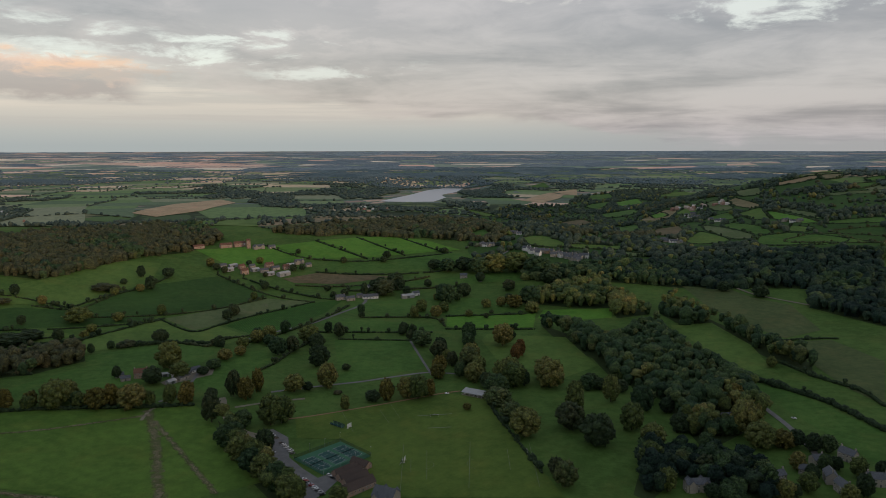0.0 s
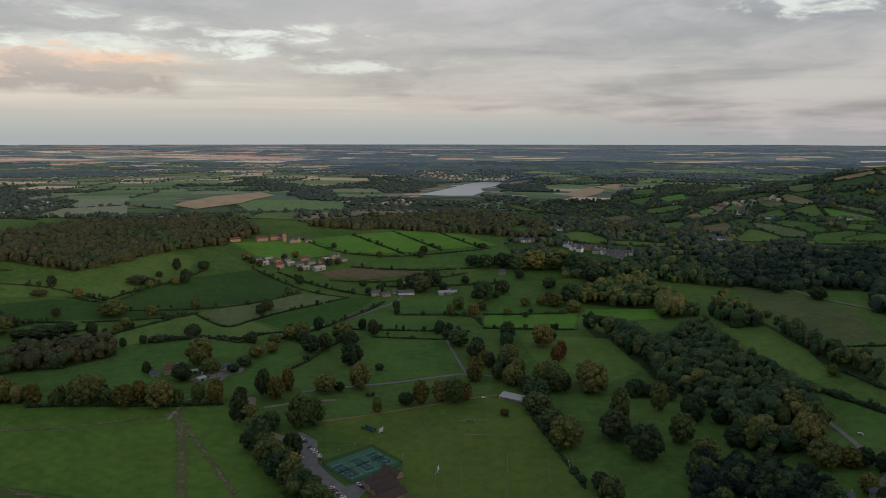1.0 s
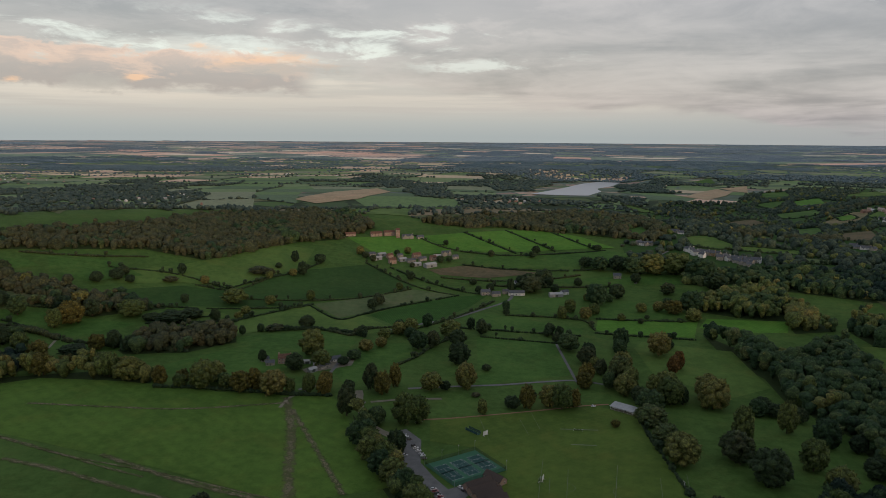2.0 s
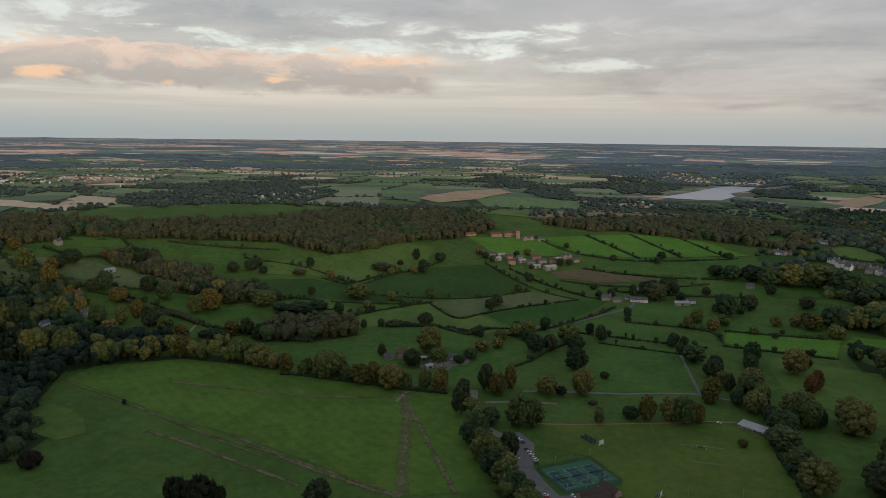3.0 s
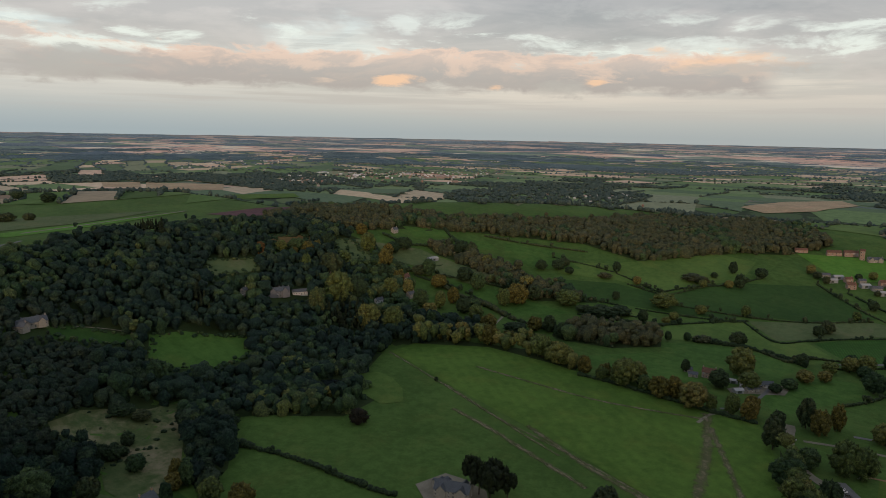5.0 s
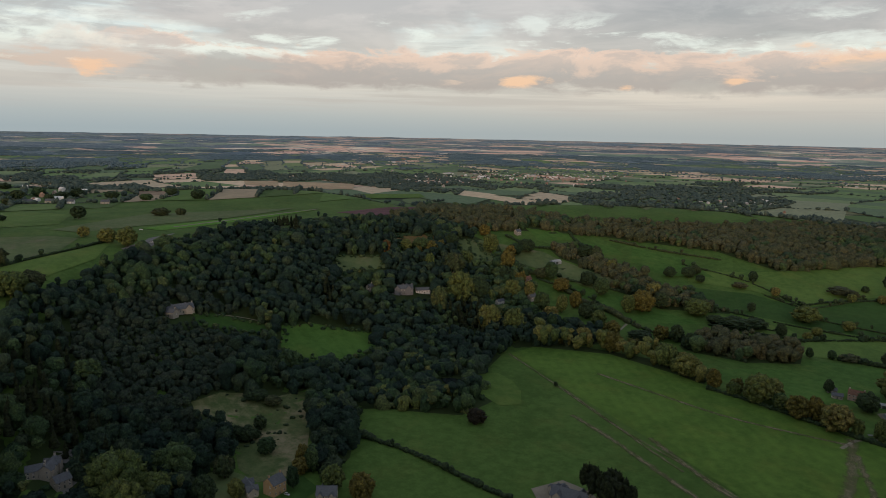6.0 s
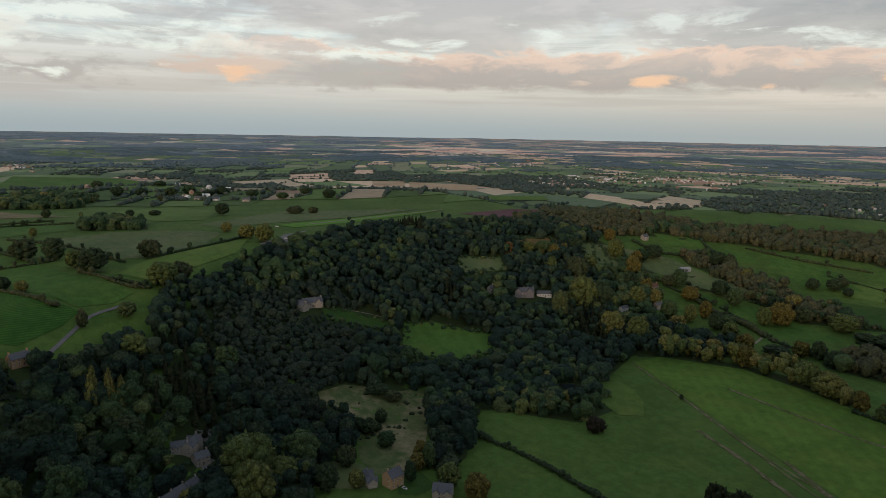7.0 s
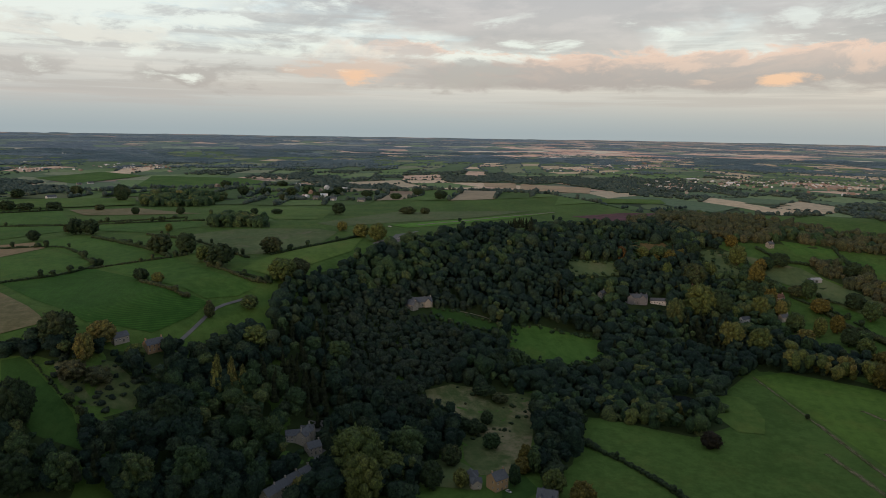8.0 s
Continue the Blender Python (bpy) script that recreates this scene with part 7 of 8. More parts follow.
def car_park():
    ob = draped("car_park", [(-154, 560), (-145, 567), (-128, 550), (-119, 512), (-104, 492), (-91, 478), (-82, 487), (-74, 480), (-82, 456), (-92, 440), (-106, 452), (-120, 484), (-132, 512), (-146, 540)], ASPHALT, 0.33)
    tagged(ob, "grey asphalt car park beside the courts", "car park", kind="structure")
    ob = draped("car_park", [(-826, 172), (-868, 190), (-885, 211), (-865, 211), (-825, 183)], ASPHALT, 0.33)
    tagged(ob, "small grey roadside car park at the wood edge", "car park", kind="structure")
    ob = draped("yard", [(-338, 336), (-336, 362), (-322, 366), (-300, 366), (-290, 358), (-296, 334), (-320, 328)], DUST, 0.33)
    tagged(ob, "pale gravel yard round the slate-roofed house", "yard", kind="structure")
    ob = draped("yard", [(-282, 672), (-274, 664), (-240, 700), (-244, 724), (-258, 722), (-272, 700)], DUST, 0.33)
    tagged(ob, "pale concrete farmyard between sheds", "yard", kind="structure")


car_park()
tagged(draped("yard", [(-512, 62), (-512, 80), (-490, 84), (-472, 68), (-484, 58)], ASPHALT, 0.33), "small grey yard between stone cottages", "yard", kind="structure")


def pavilion():
    """A small white cricket pavilion with a veranda."""
    ob = base("pavilion", 30, 660, -29, "white cricket pavilion with a pale sheet roof", "pavilion", z=high(30, 660) + 0.15)
    part("wall", boxed((-10.5, -1.0, -1.0, 10.5, 4.5, 3.2)), WHITE, ob)
    bm = bmesh.new()
    v = [bm.verts.new(p) for p in ((-11.4, -5.2, 3.0), (11.4, -5.2, 3.0), (11.4, 5.2, 4.6), (-11.4, 5.2, 4.6), (-11.4, -5.2, 3.2), (11.4, -5.2, 3.2), (11.4, 5.2, 4.8), (-11.4, 5.2, 4.8))]
    for f in ((3, 2, 1, 0), (4, 5, 6, 7), (0, 1, 5, 4), (1, 2, 6, 5), (2, 3, 7, 6), (3, 0, 4, 7)):
        bm.faces.new([v[i] for i in f])
    part("roof", bm, SHEET, ob)
    part("deck", boxed((-11.2, -5.0, -1.0, 11.2, -1.0, 0.25)), DUST, ob)
    for k in range(6):
        x = -10.6 + k * 4.24
        part("post", boxed((x - 0.1, -4.8, 0.25, x + 0.1, -4.6, 3.05)), FRAME, ob)
    for k in range(4):
        window(ob, -8.2 + k * 5.4, -1.0, 1.7, 1.8, 1.3, 0)
    part("door", boxed((1.9, -1.06, 0.25, 3.1, -0.95, 2.4)), DOOR, ob)


pavilion()


def goal(x, y, turn):
    ob = base("goal", x, y, turn, "white football goal on the sports field", "goal", "goals on the sports field", z=high(x, y) + 0.3)
    for s in (-3.66, 3.66):
        bm = bmesh.new()
        rod(bm, (s, 0, 0), (s, 0, 2.44), 0.07, 0.07, 6)
        part("goalpost", bm, LINE, ob)
        bm = bmesh.new()
        rod(bm, (s, 0, 2.44), (s, 1.8, 0), 0.05, 0.05, 5)
        part("stay", bm, LINE, ob)
    bm = bmesh.new()
    rod(bm, (-3.66, 0, 2.44), (3.66, 0, 2.44), 0.07, 0.07, 6)
    part("crossbar", bm, LINE, ob)
    bm = bmesh.new()
    v = [bm.verts.new(p) for p in ((-3.66, 0, 2.4), (3.66, 0, 2.4), (3.66, 1.8, 0), (-3.66, 1.8, 0))]
    bm.faces.new(v)
    part("goal_net", bm, WIRE, ob)


goal(-138, 582, 50)
goal(-31, 504, 88)
goal(66, 522, -90)
goal(-8, 600, 0)


def nets():
    """Cricket practice nets: a blue-green cage on posts, with a white sight screen near it."""
    ob = base("cricket_nets", -91.5, 577, -37, "blue-green cricket practice nets on posts", "cricket nets", z=high(-91, 577) + 0.3)
    for y in (-2.0, 2.0):
        part("net_panel", boxed((-7, y - 0.03, 0.0, 7, y + 0.03, 2.3)), NETTING, ob)
        for x in (-7, -2.3, 2.3, 7):
            bm = bmesh.new()
            rod(bm, (x, y, -0.3), (x, y, 2.4), 0.05, 0.05, 6)
            part("post", bm, POST, ob)
    part("mat", boxed((-7.5, -1.4, -0.2, 7.5, 1.4, 0.04)), COURT, ob)
    for x, y, t in ((-80.5, 572, 55), (-29.5, 506, 80)):
        s = base("sight_screen", x, y, t, "white slatted cricket sight screen on wheels", "sight screen", "sight screens", z=high(x, y) + 0.3)
        for k in range(8):
            part("slat", boxed((-2.6, -0.04, 0.5 + k * 0.45, 2.6, 0.04, 0.9 + k * 0.45)), WHITE, s)
        for q in (-2.2, 2.2):
            part("leg", boxed((q - 0.08, -0.9, 0, q + 0.08, 0.9, 0.5)), FRAME, s)


nets()


def pitch_lines():
    """Faint chalked pitch markings on the turf."""
    def stripe(a, b, w=0.35):
        a, b = Vector(a), Vector(b)
        n = max(2, int((b - a).length / 10))
        s = Vector((-(b - a).y, (b - a).x)).normalized() * w / 2
        verts, faces = [], []
        for k in range(n + 1):
            p = a.lerp(b, k / n)
            for q in (p - s, p + s):
                verts.append((q.x, q.y, high(q.x, q.y) + 0.40))
        for k in range(n):
            faces.append((2 * k + 1, 2 * k, 2 * k + 2, 2 * k + 3))
        tagged(new("pitch_line", mesh_of("pitch_line", verts, faces, (CHALK,))), "faint white pitch line on the turf", "pitch line", kind="structure")
    stripe((-13, 528), (-12, 476), 0.35)
    stripe((-25, 512), (-24, 488), 0.35)
    stripe((51, 530), (50, 492), 0.35)
    stripe((70, 542), (68, 464), 0.35)
    stripe((22, 544), (18, 463), 0.35)
    stripe((-32, 540), (-30, 460), 0.35)
    stripe((-50, 633), (-39, 597), 0.3)
    stripe((-92, 609), (-76, 563), 0.3)
    stripe((-58, 615), (-47, 583), 0.3)
    stripe((-13, 573), (7, 576), 1.6)
    stripe((-23, 602), (8, 608), 1.4)
    for cx, cy, r, a0, a1 in ((-14, 500, 7.0, -80, 80), (27, 502, 9.0, 110, 250)):  # arcs before the goals
        pts = [(cx + r * math.cos(radians(a0 + (a1 - a0) * k / 6)), cy + r * math.sin(radians(a0 + (a1 - a0) * k / 6))) for k in range(7)]
        for p, q in zip(pts, pts[1:]):
            stripe(p, q, 0.3)


pitch_lines()


# ---- water ----
LAKE = [(-249, 2703), (-193, 2891), (-144, 3067), (-72, 3392), (2, 3540), (100, 3515), (63, 3256), (-7, 3059), (12, 2900), (-35, 2689), (-110, 2675), (-179, 2689)]


def water(outline, z, words, name, mat):
    me = mesh_of(name, [(x, y, z) for x, y in outline], [tuple(range(len(outline)))], (mat,), smooth_faces=False)
    if me.polygons[0].normal.z < 0:
        me.flip_normals()
    tagged(new(name, me), words, "water", kind="structure")


water(LAKE, 25.0, "long pale reservoir lying in the far valley", "lake", WATER)
water([(-546, 394), (-542, 404), (-534, 409), (-525, 405), (-520, 396), (-530, 390)], high(-533, 399) + 0.8, "small dark pond at the edge of the trees", "pond", POND)


# ---- the far country: fields, hedgerow trees, copses and towns, drawn in towards the skyline ----
def crop_material(name, stops):
    """Distant fields: each its own crop, with soft unevenness."""
    m, t = material(name)
    tone = node(t, "ShaderNodeAttribute", attribute_name="tone").outputs["Fac"]
    c = ramp(t, tone, [(0.12 * k if k < 5 else 0.60 + 0.1 * (k - 5), col) for k, col in enumerate(stops)])
    c.node.color_ramp.interpolation = "CONSTANT"
    n = noise_at(t, place(t), 0.05, 6, 0.65)
    finish(t, blend(t, smooth(t, n, 0.35, 0.7), c, blend(t, 1.0, c, (0.74, 0.77, 0.78, 1), "MULTIPLY")), 1.0)
    return m


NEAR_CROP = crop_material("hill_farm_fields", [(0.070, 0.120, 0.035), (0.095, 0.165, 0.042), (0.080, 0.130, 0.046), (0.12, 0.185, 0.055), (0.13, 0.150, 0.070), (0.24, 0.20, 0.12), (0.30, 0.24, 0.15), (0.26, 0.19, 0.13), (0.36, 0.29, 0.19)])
# crops of the plain, paled and greyed by band with painted haze
MID_CROP = crop_material("hazed_plain_fields", [(0.117, 0.176, 0.092), (0.153, 0.232, 0.096), (0.128, 0.186, 0.104), (0.194, 0.260, 0.122), (0.245, 0.270, 0.164), (0.534, 0.429, 0.290), (0.719, 0.551, 0.377), (0.696, 0.487, 0.348), (0.600, 0.470, 0.310)])
FAR_CROP = crop_material("hazed_far_fields", [(0.182, 0.244, 0.209), (0.226, 0.310, 0.215), (0.196, 0.259, 0.226), (0.275, 0.341, 0.259), (0.363, 0.380, 0.319), (0.660, 0.484, 0.380), (0.800, 0.572, 0.440), (0.770, 0.501, 0.391), (0.800, 0.704, 0.561)])
LAST_CROP = crop_material("hazed_skyline_fields", [(0.173, 0.225, 0.243), (0.200, 0.255, 0.246), (0.181, 0.233, 0.246), (0.227, 0.279, 0.259), (0.265, 0.297, 0.281), (0.389, 0.335, 0.302), (0.508, 0.405, 0.340), (0.454, 0.362, 0.313), (0.562, 0.475, 0.405)])
# paler and bluer from band to band: distance haze put into the leaf colour
LEAVES["mid"] = leaf_material("leaves_of_the_plain_hazed", [(0.0, (0.072, 0.114, 0.140)), (0.6, (0.098, 0.146, 0.170)), (1.0, (0.130, 0.176, 0.192))])
LEAVES["beyond"] = leaf_material("leaves_beyond_the_towns_hazed", [(0.0, (0.116, 0.164, 0.205)), (0.6, (0.144, 0.194, 0.236)), (1.0, (0.174, 0.224, 0.260))])
LEAVES["last"] = leaf_material("leaves_of_the_skyline_hazed", [(0.0, (0.150, 0.210, 0.262)), (0.6, (0.176, 0.238, 0.290)), (1.0, (0.204, 0.264, 0.310))])


def swell(x, y):
    """Low rounded hills of the plain."""
    h = np.sin(x / 610 + 1.3) * np.cos(y / 480) + 0.7 * np.sin(x / 1500 - y / 1100) + 0.5 * np.sin(x / 330 + y / 390)
    return 9.0 * np.maximum(h + 0.6, 0)


def drawn_in(x, y, h):
    """Places of the wide plain, drawn in so that the skyline lies within five kilometres; sizes shrink in the same measure."""
    x, y, h = np.asarray(x, float), np.asarray(y, float), np.asarray(h, float)
    far = np.hypot(x, y - 45)
    dip = np.degrees(np.arctan2(238.0, far))
    r = np.where(far < 2300, far, np.clip(2300 + (5.4 - dip) / 4.95 * 2550, 2300, 4870))
    k = r / far
    mx, my = x * k, 45 + (y - 45) * k
    roll = swell(x, y) * ease((far - 3300) / 1500) * ease((far - 2500) / 9000 + 0.35)
    return mx, my, terrain(mx, my) + (0.9 + k * (roll + h)), k


def far_country():
    rng = np.random.default_rng(23)
    basin = lambda x, y: np.hypot((x + 60) / 420, (y - 3150) / 640) < 1.0
    v0, f0 = BALLS[1]
    shapes = []
    for k in range(8):
        v = lumpy(v0, rng, 0.22, 2.2)
        shapes.append(np.stack([v[:, 0] * 0.5, v[:, 1] * 0.5, 0.40 + 0.52 * v[:, 2]], 1))

    spans = [(min(p[0] for p in o), min(p[1] for p in o), max(p[0] for p in o), max(p[1] for p in o), o) for o in FIELDS + WOODS]

    def blocked(x, y):
        x, y = np.atleast_1d(np.asarray(x, float)), np.atleast_1d(np.asarray(y, float))
        out = np.zeros(len(x), bool)
        if not len(x):
            return out
        for x0, y0, x1, y1, other in spans:
            if x.max() > x0 and x.min() < x1 and y.max() > y0 and y.min() < y1:
                out |= inside(x, y, other)
        return out

    def row(leaves, a, b, band, low, tall):
        """A line of trees from a to b: single crowns close by, a ragged belt far off."""
        length = math.hypot(b[0] - a[0], b[1] - a[1])
        if band == 0:
            n = max(2, int(length / 8.5))
            u = (np.arange(n) + rng.uniform(-0.35, 0.35, n)) / n
            keep = rng.uniform(size=n) < 0.92
            px, py = a[0] + (b[0] - a[0]) * u[keep] + rng.normal(size=keep.sum()), a[1] + (b[1] - a[1]) * u[keep] + rng.normal(size=keep.sum())
            ok = ~blocked(px, py)
            pz = terrain(px, py)
            for x, y, z in zip(px[ok], py[ok], pz[ok]):
                big = rng.uniform() < 0.55
                w, h = (rng.uniform(8, 15), rng.uniform(7, 13)) if big else (rng.uniform(6, 9), rng.uniform(2.5, 4.5))
                leaves.append((shapes[rng.integers(8)] * np.array([w, w, h]) + np.array([x, y, z + 0.3]), f0))
            return
        if band == 1 and math.hypot(a[0], a[1]) < 5200:
            n = max(3, int(length / (13 if math.hypot(a[0], a[1]) < 3900 else 19)))
            u = (np.arange(n) + rng.uniform(-0.45, 0.45, n)) / n
            keep = rng.uniform(size=n) < rng.uniform(0.5, 1.1)
            spots.append(np.stack([a[0] + (b[0] - a[0]) * u, a[1] + (b[1] - a[1]) * u, np.where(rng.uniform(size=n) < 0.45, rng.uniform(9, 17, n), rng.uniform(14, 24, n)), np.where(rng.uniform(size=n) < 0.6, rng.uniform(1.8, 3.8, n), rng.uniform(6, 13, n))], 1)[keep])
            return
        step = (16, 34, 90)[band - 1]
        n = max(2, int(length / step))
        u = np.linspace(0, 1, n + 1)
        px, py = a[0] + (b[0] - a[0]) * u, a[1] + (b[1] - a[1]) * u
        h = np.where(rng.uniform(size=n + 1) < 0.45, rng.uniform(0.8, 2.6, n + 1), rng.uniform(low, tall, n + 1))
        wide = (6, 9, 14)[band - 1] * rng.uniform(0.6, 1.2)
        nx, ny = -(b[1] - a[1]) / length * wide, (b[0] - a[0]) / length * wide
        vs = []
        for sx, lift in ((-1, -2.0), (-0.35, 1.0), (0.35, 0.9), (1, -2.0)):
            q = drawn_in(px + nx * sx, py + ny * sx, np.where(lift > 0, h * lift, lift))
            vs.append(np.stack(q[:3], 1))
        fs = []
        m = n + 1
        for s in range(3):
            for i in range(n):
                fs += [(s * m + i, s * m + i + 1, (s + 1) * m + i), (s * m + i + 1, (s + 1) * m + i + 1, (s + 1) * m + i)]
        leaves.append((np.concatenate(vs), np.array(fs)))

    for band, (near, end, size) in enumerate(((1430, 2330, 92), (2540, 8300, 205), (6700, 18500, 440), (13400, 29800, 950))):
        fv, ff, ft, leaves, close, spots, filled = [], [], [], [], [], [], 0
        n = int(end / size) + 3
        i, j = np.meshgrid(np.arange(-n, n + 1), np.arange(-n, n + 1), indexing="ij")
        gx, gy = i * size + rng.uniform(-0.3, 0.3, i.shape) * size, j * size * 0.8 + rng.uniform(-0.28, 0.28, i.shape) * size
        turn = 0.5 * np.sin(gx / (size * 9) + 2) + 0.4 * np.cos(gy / (size * 7))
        gx, gy = gx + size * 1.6 * np.sin(gy / (size * 4.1) + band) + size * 0.6 * turn, gy + size * 1.7 * np.sin(gx / (size * 4.7) + 2.1 * band)
        gy = gy + 45
        far = np.hypot(gx, gy - 45)
        head = np.degrees(np.arctan2(-gx, gy - 45))
        use = (far > near) & (far < end) & (head > -40) & (head < 119)
        tones = {}
        for a, b in zip(*np.nonzero(use)):
            if a + 1 >= use.shape[0] or b + 1 >= use.shape[1]:
                continue
            qx, qy = gx[[a, a + 1, a + 1, a], [b, b, b + 1, b + 1]], gy[[a, a + 1, a + 1, a], [b, b, b + 1, b + 1]]
            mx, my, mz, mk = drawn_in(qx, qy, 0 * qx)
            cx, cy = float(qx.mean()), float(qy.mean())
            if inside(mx, my, LAKE).any() or inside(mx[:1] + 30, my[:1], LAKE).any():
                continue
            out = np.array([mx.mean(), my.mean() - 45])
            out = out / np.linalg.norm(out)
            ahead = np.arange(0, 150, 25)
            shore = bool(inside(out[0] * ahead + mx.mean(), out[1] * ahead + my.mean(), LAKE).any())
            taken = blocked(np.append(mx, mx.mean()), np.append(my, my.mean())) if band < 2 else np.zeros(5, bool)
            if taken[4]:
                continue
            shore = shore or (band == 1 and bool(taken.any()))
            clump = noise.noise((cx / (900, 1250, 2200, 4200)[band] + 7, cy / (700, 800, 1500, 3000)[band], 4.0 + band)) + (0.5, 0.32, 0.3, 0.3)[band] * noise.noise((cx / 260, cy / 260, 2.0))
            side = float(np.interp(head[a, b], (-40, -5, 12, 30, 70, 88, 119), (-1.0, -0.8, 0.2, 1.0, 0.8, -0.8, -1.5)))  # corn country to the north-west, woods and pasture to both sides
            woody = not shore and (clump + rng.normal() * 0.14 > (0.27, 0.0 if far[a, b] < 3500 else 0.07, 0.14, 0.16)[band] + (0.12 if band > 1 else 0.09) * side or basin(mx.mean(), my.mean()))
            arable = (0.10, 0.25, 0.36, 0.30)[band] + 0.20 * side * (far[a, b] > 4800) + 0.4 * noise.noise((cx / 2600, cy / 2600, 11.0))
            same = (a - 1, b) in tones and rng.uniform() < 0.16
            tone = tones[a - 1, b] if same else (rng.uniform(0.6, 0.999) if rng.uniform() < arable else rng.uniform(0, 0.6))
            tones[a, b] = tone
            # the field itself, cut into a small grid that follows the ground
            m = (4, 2, 1, 1)[band]
            u, v = np.meshgrid(np.linspace(0, 1, m + 1), np.linspace(0, 1, m + 1), indexing="ij")
            lerp = lambda c, u, v: c[0] * (1 - u) * (1 - v) + c[1] * u * (1 - v) + c[2] * u * v + c[3] * (1 - u) * v
            ux, uy = lerp(qx, u, v).ravel(), lerp(qy, u, v).ravel()
            sunk = 6.0 * ease((near + 1.3 * size - np.hypot(ux, uy - 45)) / (1.3 * size)) if band > 1 else 0.0 * ux  # slips under the nearer fields
            q = drawn_in(ux, uy, -sunk)
            start = filled
            filled += u.size
            fv.append(np.stack(q[:3], 1))
            ft.append(np.full(u.size, tone))
            for c in range(m):
                for d in range(m):
                    o = start + c * (m + 1) + d
                    ff.append((o, o + m + 1, o + m + 2, o + 1))
            if woody:
                if band == 0:
                    px, py = rng.uniform(qx.min(), qx.max(), 64), rng.uniform(qy.min(), qy.max(), 64)
                    ok = inside(px, py, list(zip(qx, qy)))
                    ok &= ~blocked(px, py)
                    pz = terrain(px, py)
                    for x, y, z in zip(px[ok], py[ok], pz[ok]):
                        w, h = rng.uniform(9, 15), rng.uniform(8, 14)
                        leaves.append((shapes[rng.integers(8)] * np.array([w, w, h]) + np.array([x, y, z]), f0))
                    continue
                if band == 1 and math.hypot(cx, cy) < 5200:
                    n = 84 if math.hypot(cx, cy) < 3900 else 50
                    u, v = rng.uniform(size=n), rng.uniform(size=n)
                    spots.append(np.stack([lerp(qx, u, v), lerp(qy, u, v), rng.uniform(15, 25, n), rng.uniform(8, 14, n)], 1))
                    continue
                g = (8, 6, 4)[band - 1]
                u, v = np.meshgrid(np.linspace(-0.02, 1.02, g + 1), np.linspace(-0.02, 1.02, g + 1), indexing="ij")
                rim = (u < 0) | (u > 1) | (v < 0) | (v > 1)
                u, v = u + rng.uniform(-0.04, 0.04, u.shape), v + rng.uniform(-0.04, 0.04, u.shape)
                h = np.where(rim, rng.uniform(-2, 4, u.shape), rng.uniform(4, 12, u.shape))
                q = drawn_in(lerp(qx, u, v).ravel(), lerp(qy, u, v).ravel(), h.ravel())
                fs = []
                for c in range(g):
                    for d in range(g):
                        o = c * (g + 1) + d
                        fs += [(o, o + g + 1, o + g + 2), (o, o + g + 2, o + 1)]
                leaves.append((np.stack(q[:3], 1), np.array(fs)))
                continue
            if not shore:
                corner = list(zip(qx, qy))
                low, tall = ((4, 10), (3, 9), (2, 6), (1, 5))[band]
                if not same and rng.uniform() < (0.85, 0.62, 0.5, 0.4)[band]:
                    row(leaves, corner[0], corner[3], band, low, tall)
                if rng.uniform() < (0.85, 0.62, 0.5, 0.4)[band]:
                    row(leaves, corner[0], corner[1], band, low, tall)
        if spots:
            at = np.concatenate(spots)
            sx, sy, sz, sk = drawn_in(at[:, 0], at[:, 1], 0 * at[:, 0])
            ok = ~blocked(sx, sy)
            for x, y, z, k, w, h in zip(sx[ok], sy[ok], sz[ok], sk[ok], at[ok, 2], at[ok, 3]):
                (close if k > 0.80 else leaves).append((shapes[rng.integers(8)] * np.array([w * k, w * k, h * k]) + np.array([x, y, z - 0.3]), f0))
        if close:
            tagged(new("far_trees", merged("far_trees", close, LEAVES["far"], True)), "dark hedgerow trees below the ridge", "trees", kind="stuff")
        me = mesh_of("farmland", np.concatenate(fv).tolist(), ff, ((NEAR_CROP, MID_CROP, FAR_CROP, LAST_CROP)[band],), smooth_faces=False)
        me.attributes.new("tone", "FLOAT", "POINT").data.foreach_set("value", np.concatenate(ft).astype(np.float32))
        if sum(p.normal.z for p in me.polygons) < 0:
            me.flip_normals()
        tagged(new("farmland", me), "patchwork of distant green and tan fields", "fields", kind="structure")
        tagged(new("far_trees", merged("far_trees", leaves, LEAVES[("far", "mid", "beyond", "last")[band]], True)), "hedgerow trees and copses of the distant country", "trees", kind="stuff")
    # towns and farms on the plain
    bm = bmesh.new()
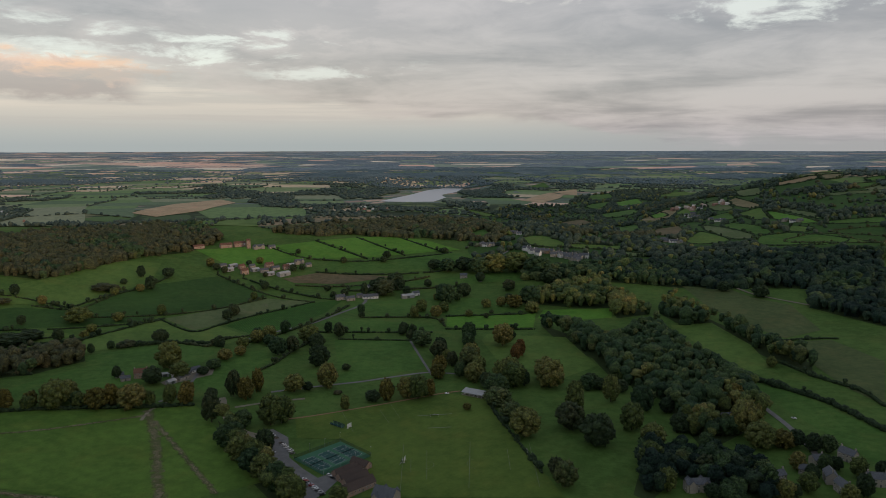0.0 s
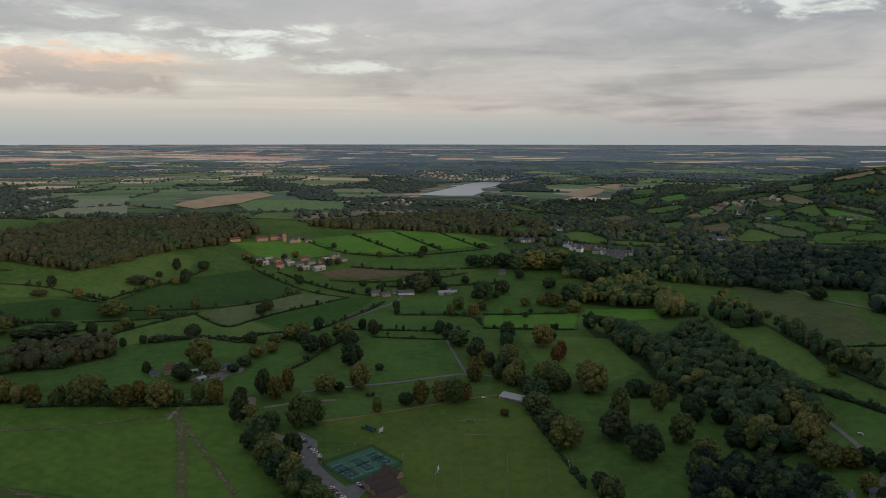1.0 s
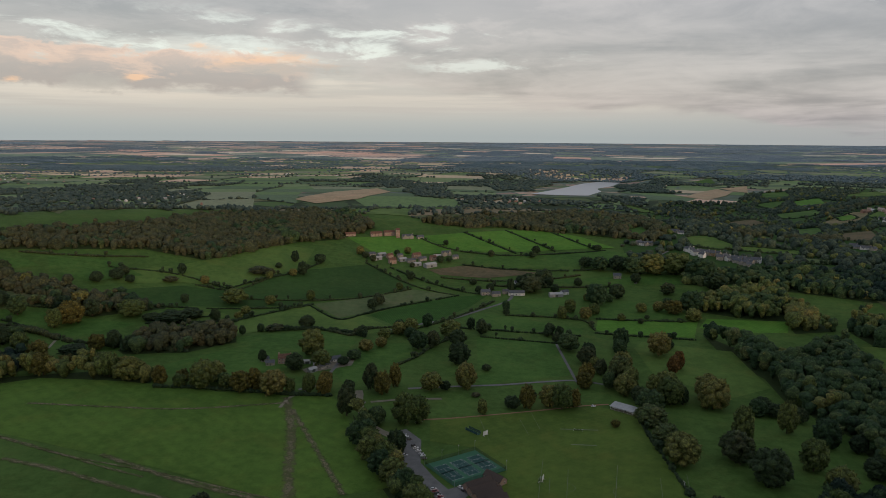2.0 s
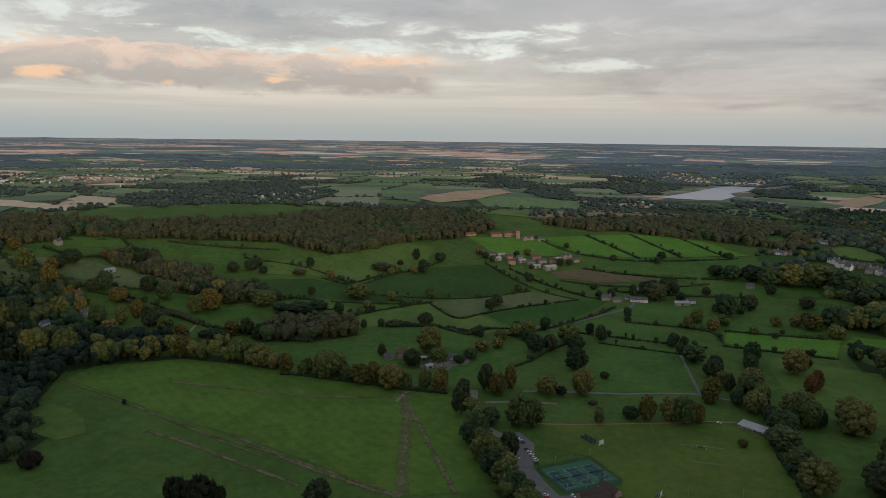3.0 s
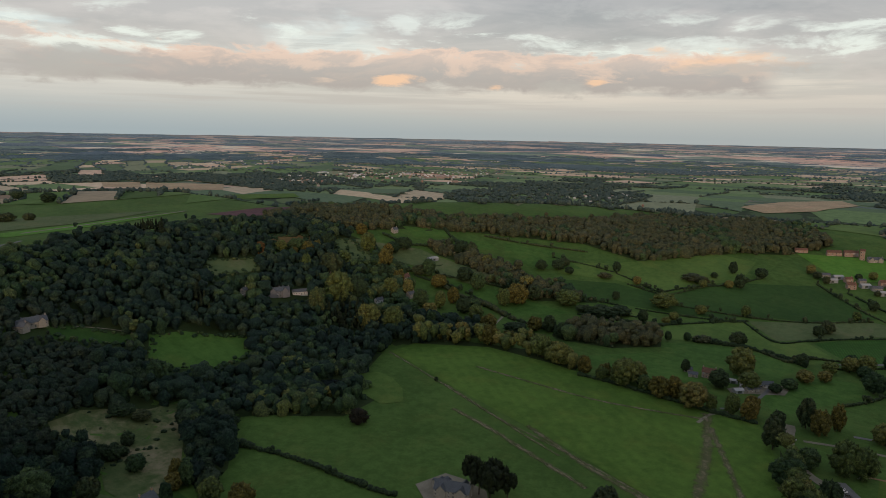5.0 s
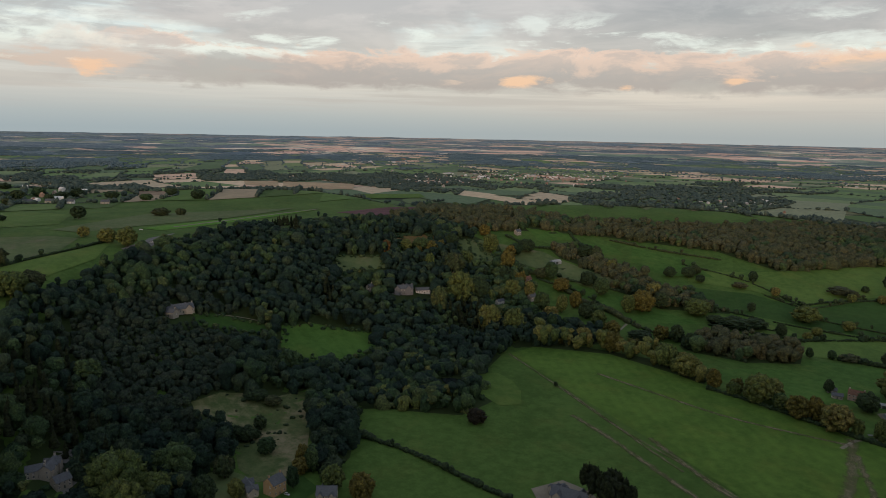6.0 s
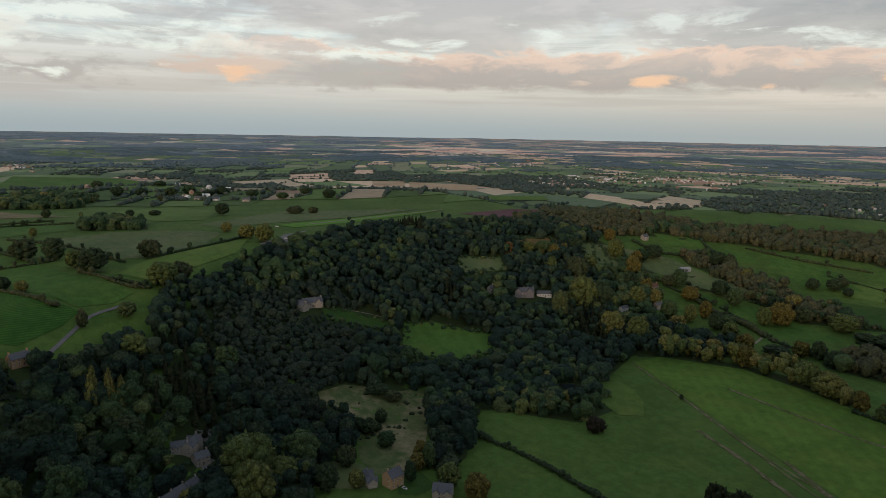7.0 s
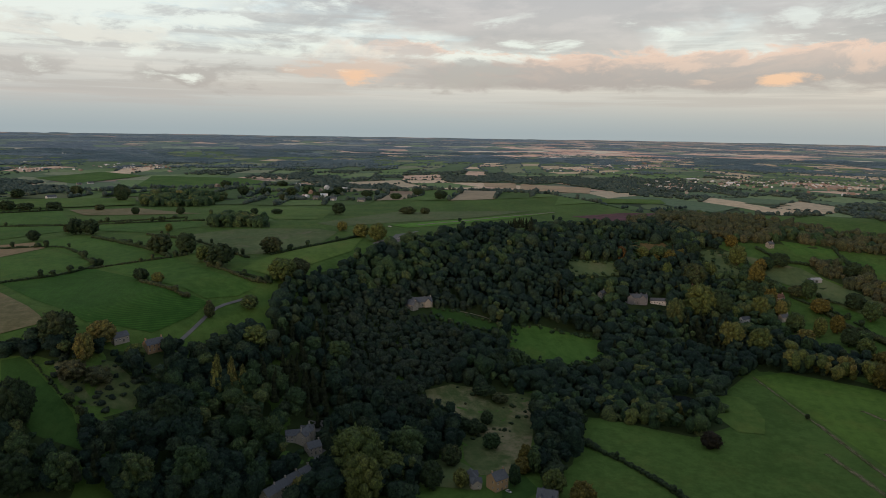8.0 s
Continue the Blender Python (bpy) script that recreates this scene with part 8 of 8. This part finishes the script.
    towns = [(-2864, 2162, 60, 60, 60), (-2581, 2248, 90, 50, 70), (-2589, 2556, 80, 60, 60), (-2400, 2608, 80, 60, 50), (-3148, 2487, 120, 60, 50), (-3769, -1099, 110, 60, 60), (-3583, -509, 90, 50, 60), (-1578, 104, 60, 25, 5), (-4025, -934, 110, 60, 40), (-2871, 2007, 80, 50, 50), (-2545, 3808, 160, 60, 40), (-2077, 4041, 120, 50, 40), (-1563, 4306, 160, 50, 50), (1284, 3845, 120, 40, 40), (-153, 4367, 120, 50, 40), (-2946, 2136, 138, 176, 170), (-3450, 1846, 126, 170, 110), (-2417, 2272, 88, 117, 60), (-2804, 2188, 138, 127, 130), (-2583, 1645, 93, 74, 50), (-3394, 1551, 87, 127, 80), (-2710, 2082, 113, 180, 160), (-3525, -623, 48, 79, 40), (-3379, -984, 47, 73, 30), (-1643, 171, 108, 108, 6), (-1260, 3306, 106, 66, 40), (218, 4124, 101, 62, 22), (679, 1946, 20, 38, 12), (748, 1902, 20, 26, 6), (213, 1302, 25, 20, 0), (-1494, 4304, 123, 69, 40), (-1488, 2163, 76, 76, 26), (-1609, 3273, 114, 133, 40), (-291, 2506, 43, 25, 14), (-2464, 2330, 91, 118, 60)]
    for cx, cy, sx, sy, count in towns:
        for _ in range(count):
            x, y = cx + rng.normal() * sx, cy + rng.normal() * sy
            r = math.hypot(x, y - 45)
            if r > 4750:
                continue
            k = 1.0 if r < 2300 else math.exp(-(r - 2300) / 1500)
            l, w, h, a = rng.uniform(11, 24) * k, rng.uniform(8, 12) * k, rng.uniform(7, 11) * k, rng.uniform(0, 3.14)
            if r < 2700:
                l, w, h = l * 0.75, w * 0.8, h * 0.6
            if r > 2700 and rng.uniform() < 0.10:
                l, w = l * 3.4, w * 2.4
            m = pose(x, y, float(terrain(x, y)) + 0.6, 0, 0, math.degrees(a))
            v = [bm.verts.new(m @ Vector(p)) for p in ((-l / 2, -w / 2, 0), (l / 2, -w / 2, 0), (l / 2, w / 2, 0), (-l / 2, w / 2, 0), (-l / 2, -w / 2, h), (l / 2, -w / 2, h), (l / 2, w / 2, h), (-l / 2, w / 2, h), (-l / 2, 0, h * 1.6), (l / 2, 0, h * 1.6))]
            for f in ((0, 1, 5, 4), (2, 3, 7, 6), (1, 2, 6, 9, 5), (3, 0, 4, 8, 7), (4, 5, 9, 8), (6, 7, 8, 9)):
                bm.faces.new([v[i] for i in f])
    me = bpy.data.meshes.new("far_buildings")
    bm.to_mesh(me)
    bm.free()
    me.materials.append(TOWN)
    tagged(new("far_buildings", me), "pale houses and works of distant towns", "buildings", kind="stuff")


TOWN, _t = material("town_walls")
_own = node(_t, "ShaderNodeNewGeometry").outputs["Random Per Island"]
finish(_t, ramp(_t, _own, [(0.0, (0.34, 0.27, 0.22)), (0.4, (0.26, 0.16, 0.12)), (0.6, (0.45, 0.42, 0.38)), (0.88, (0.75, 0.74, 0.72)), (1.0, (0.14, 0.14, 0.15))]), 0.8, noise_at(_t, place(_t), 0.4, 3), 0.1, 0.2)
far_country()


# ---- rough ground ----
scrub([(-526, -122), (-536, -99), (-522, -71), (-527, -45), (-510, -32), (-480, -46), (-464, -70), (-490, -96)], 130, 1.0, 3.2, "young", "low thorn bushes over the rough hillside")
scrub([(-575, 174), (-573, 219), (-561, 261), (-528, 246), (-476, 201), (-489, 177), (-535, 199)], 45, 0.8, 2.6, "hedge", "scattered bushes in the scrubby clearing")


def ragged_edges():
    """Bushes that creep out of the woods along the rims of the clearings."""
    pieces = []
    for outline in FIELDS:
        mx, my = sum(p[0] for p in outline) / len(outline), sum(p[1] for p in outline) / len(outline)
        if math.hypot(mx, my) > 1150 or not any(inside(np.array([mx]), np.array([my]), w)[0] for w in WOODS):
            continue
        for (x0, y0), (x1, y1) in zip(outline, outline[1:] + outline[:1]):
            for k in range(int(math.hypot(x1 - x0, y1 - y0) / 2.2)):
                if RNG.uniform() < 0.35:
                    continue
                u = RNG.uniform()
                x, y = x0 + (x1 - x0) * u, y0 + (y1 - y0) * u
                pull = min(0.25, abs(RNG.normal()) * 4.0 / (math.hypot(mx - x, my - y) + 1))
                x, y, s = x + (mx - x) * pull, y + (my - y) * pull, RNG.uniform(0.9, 2.8)
                v, f = BALLS[1 if s < 1.6 else 2]
                v = lumpy(v, RNG, 0.3, 2.6) * np.array([s, s, s * 0.75])
                pieces.append((v + np.array([x, y, high(x, y) + s * 0.45]), f))
    tagged(new("scrub", merged("scrub", pieces, LEAVES["deep"], True)), "bushes and brambles creeping out along the clearings", "bushes", kind="stuff")


ragged_edges()
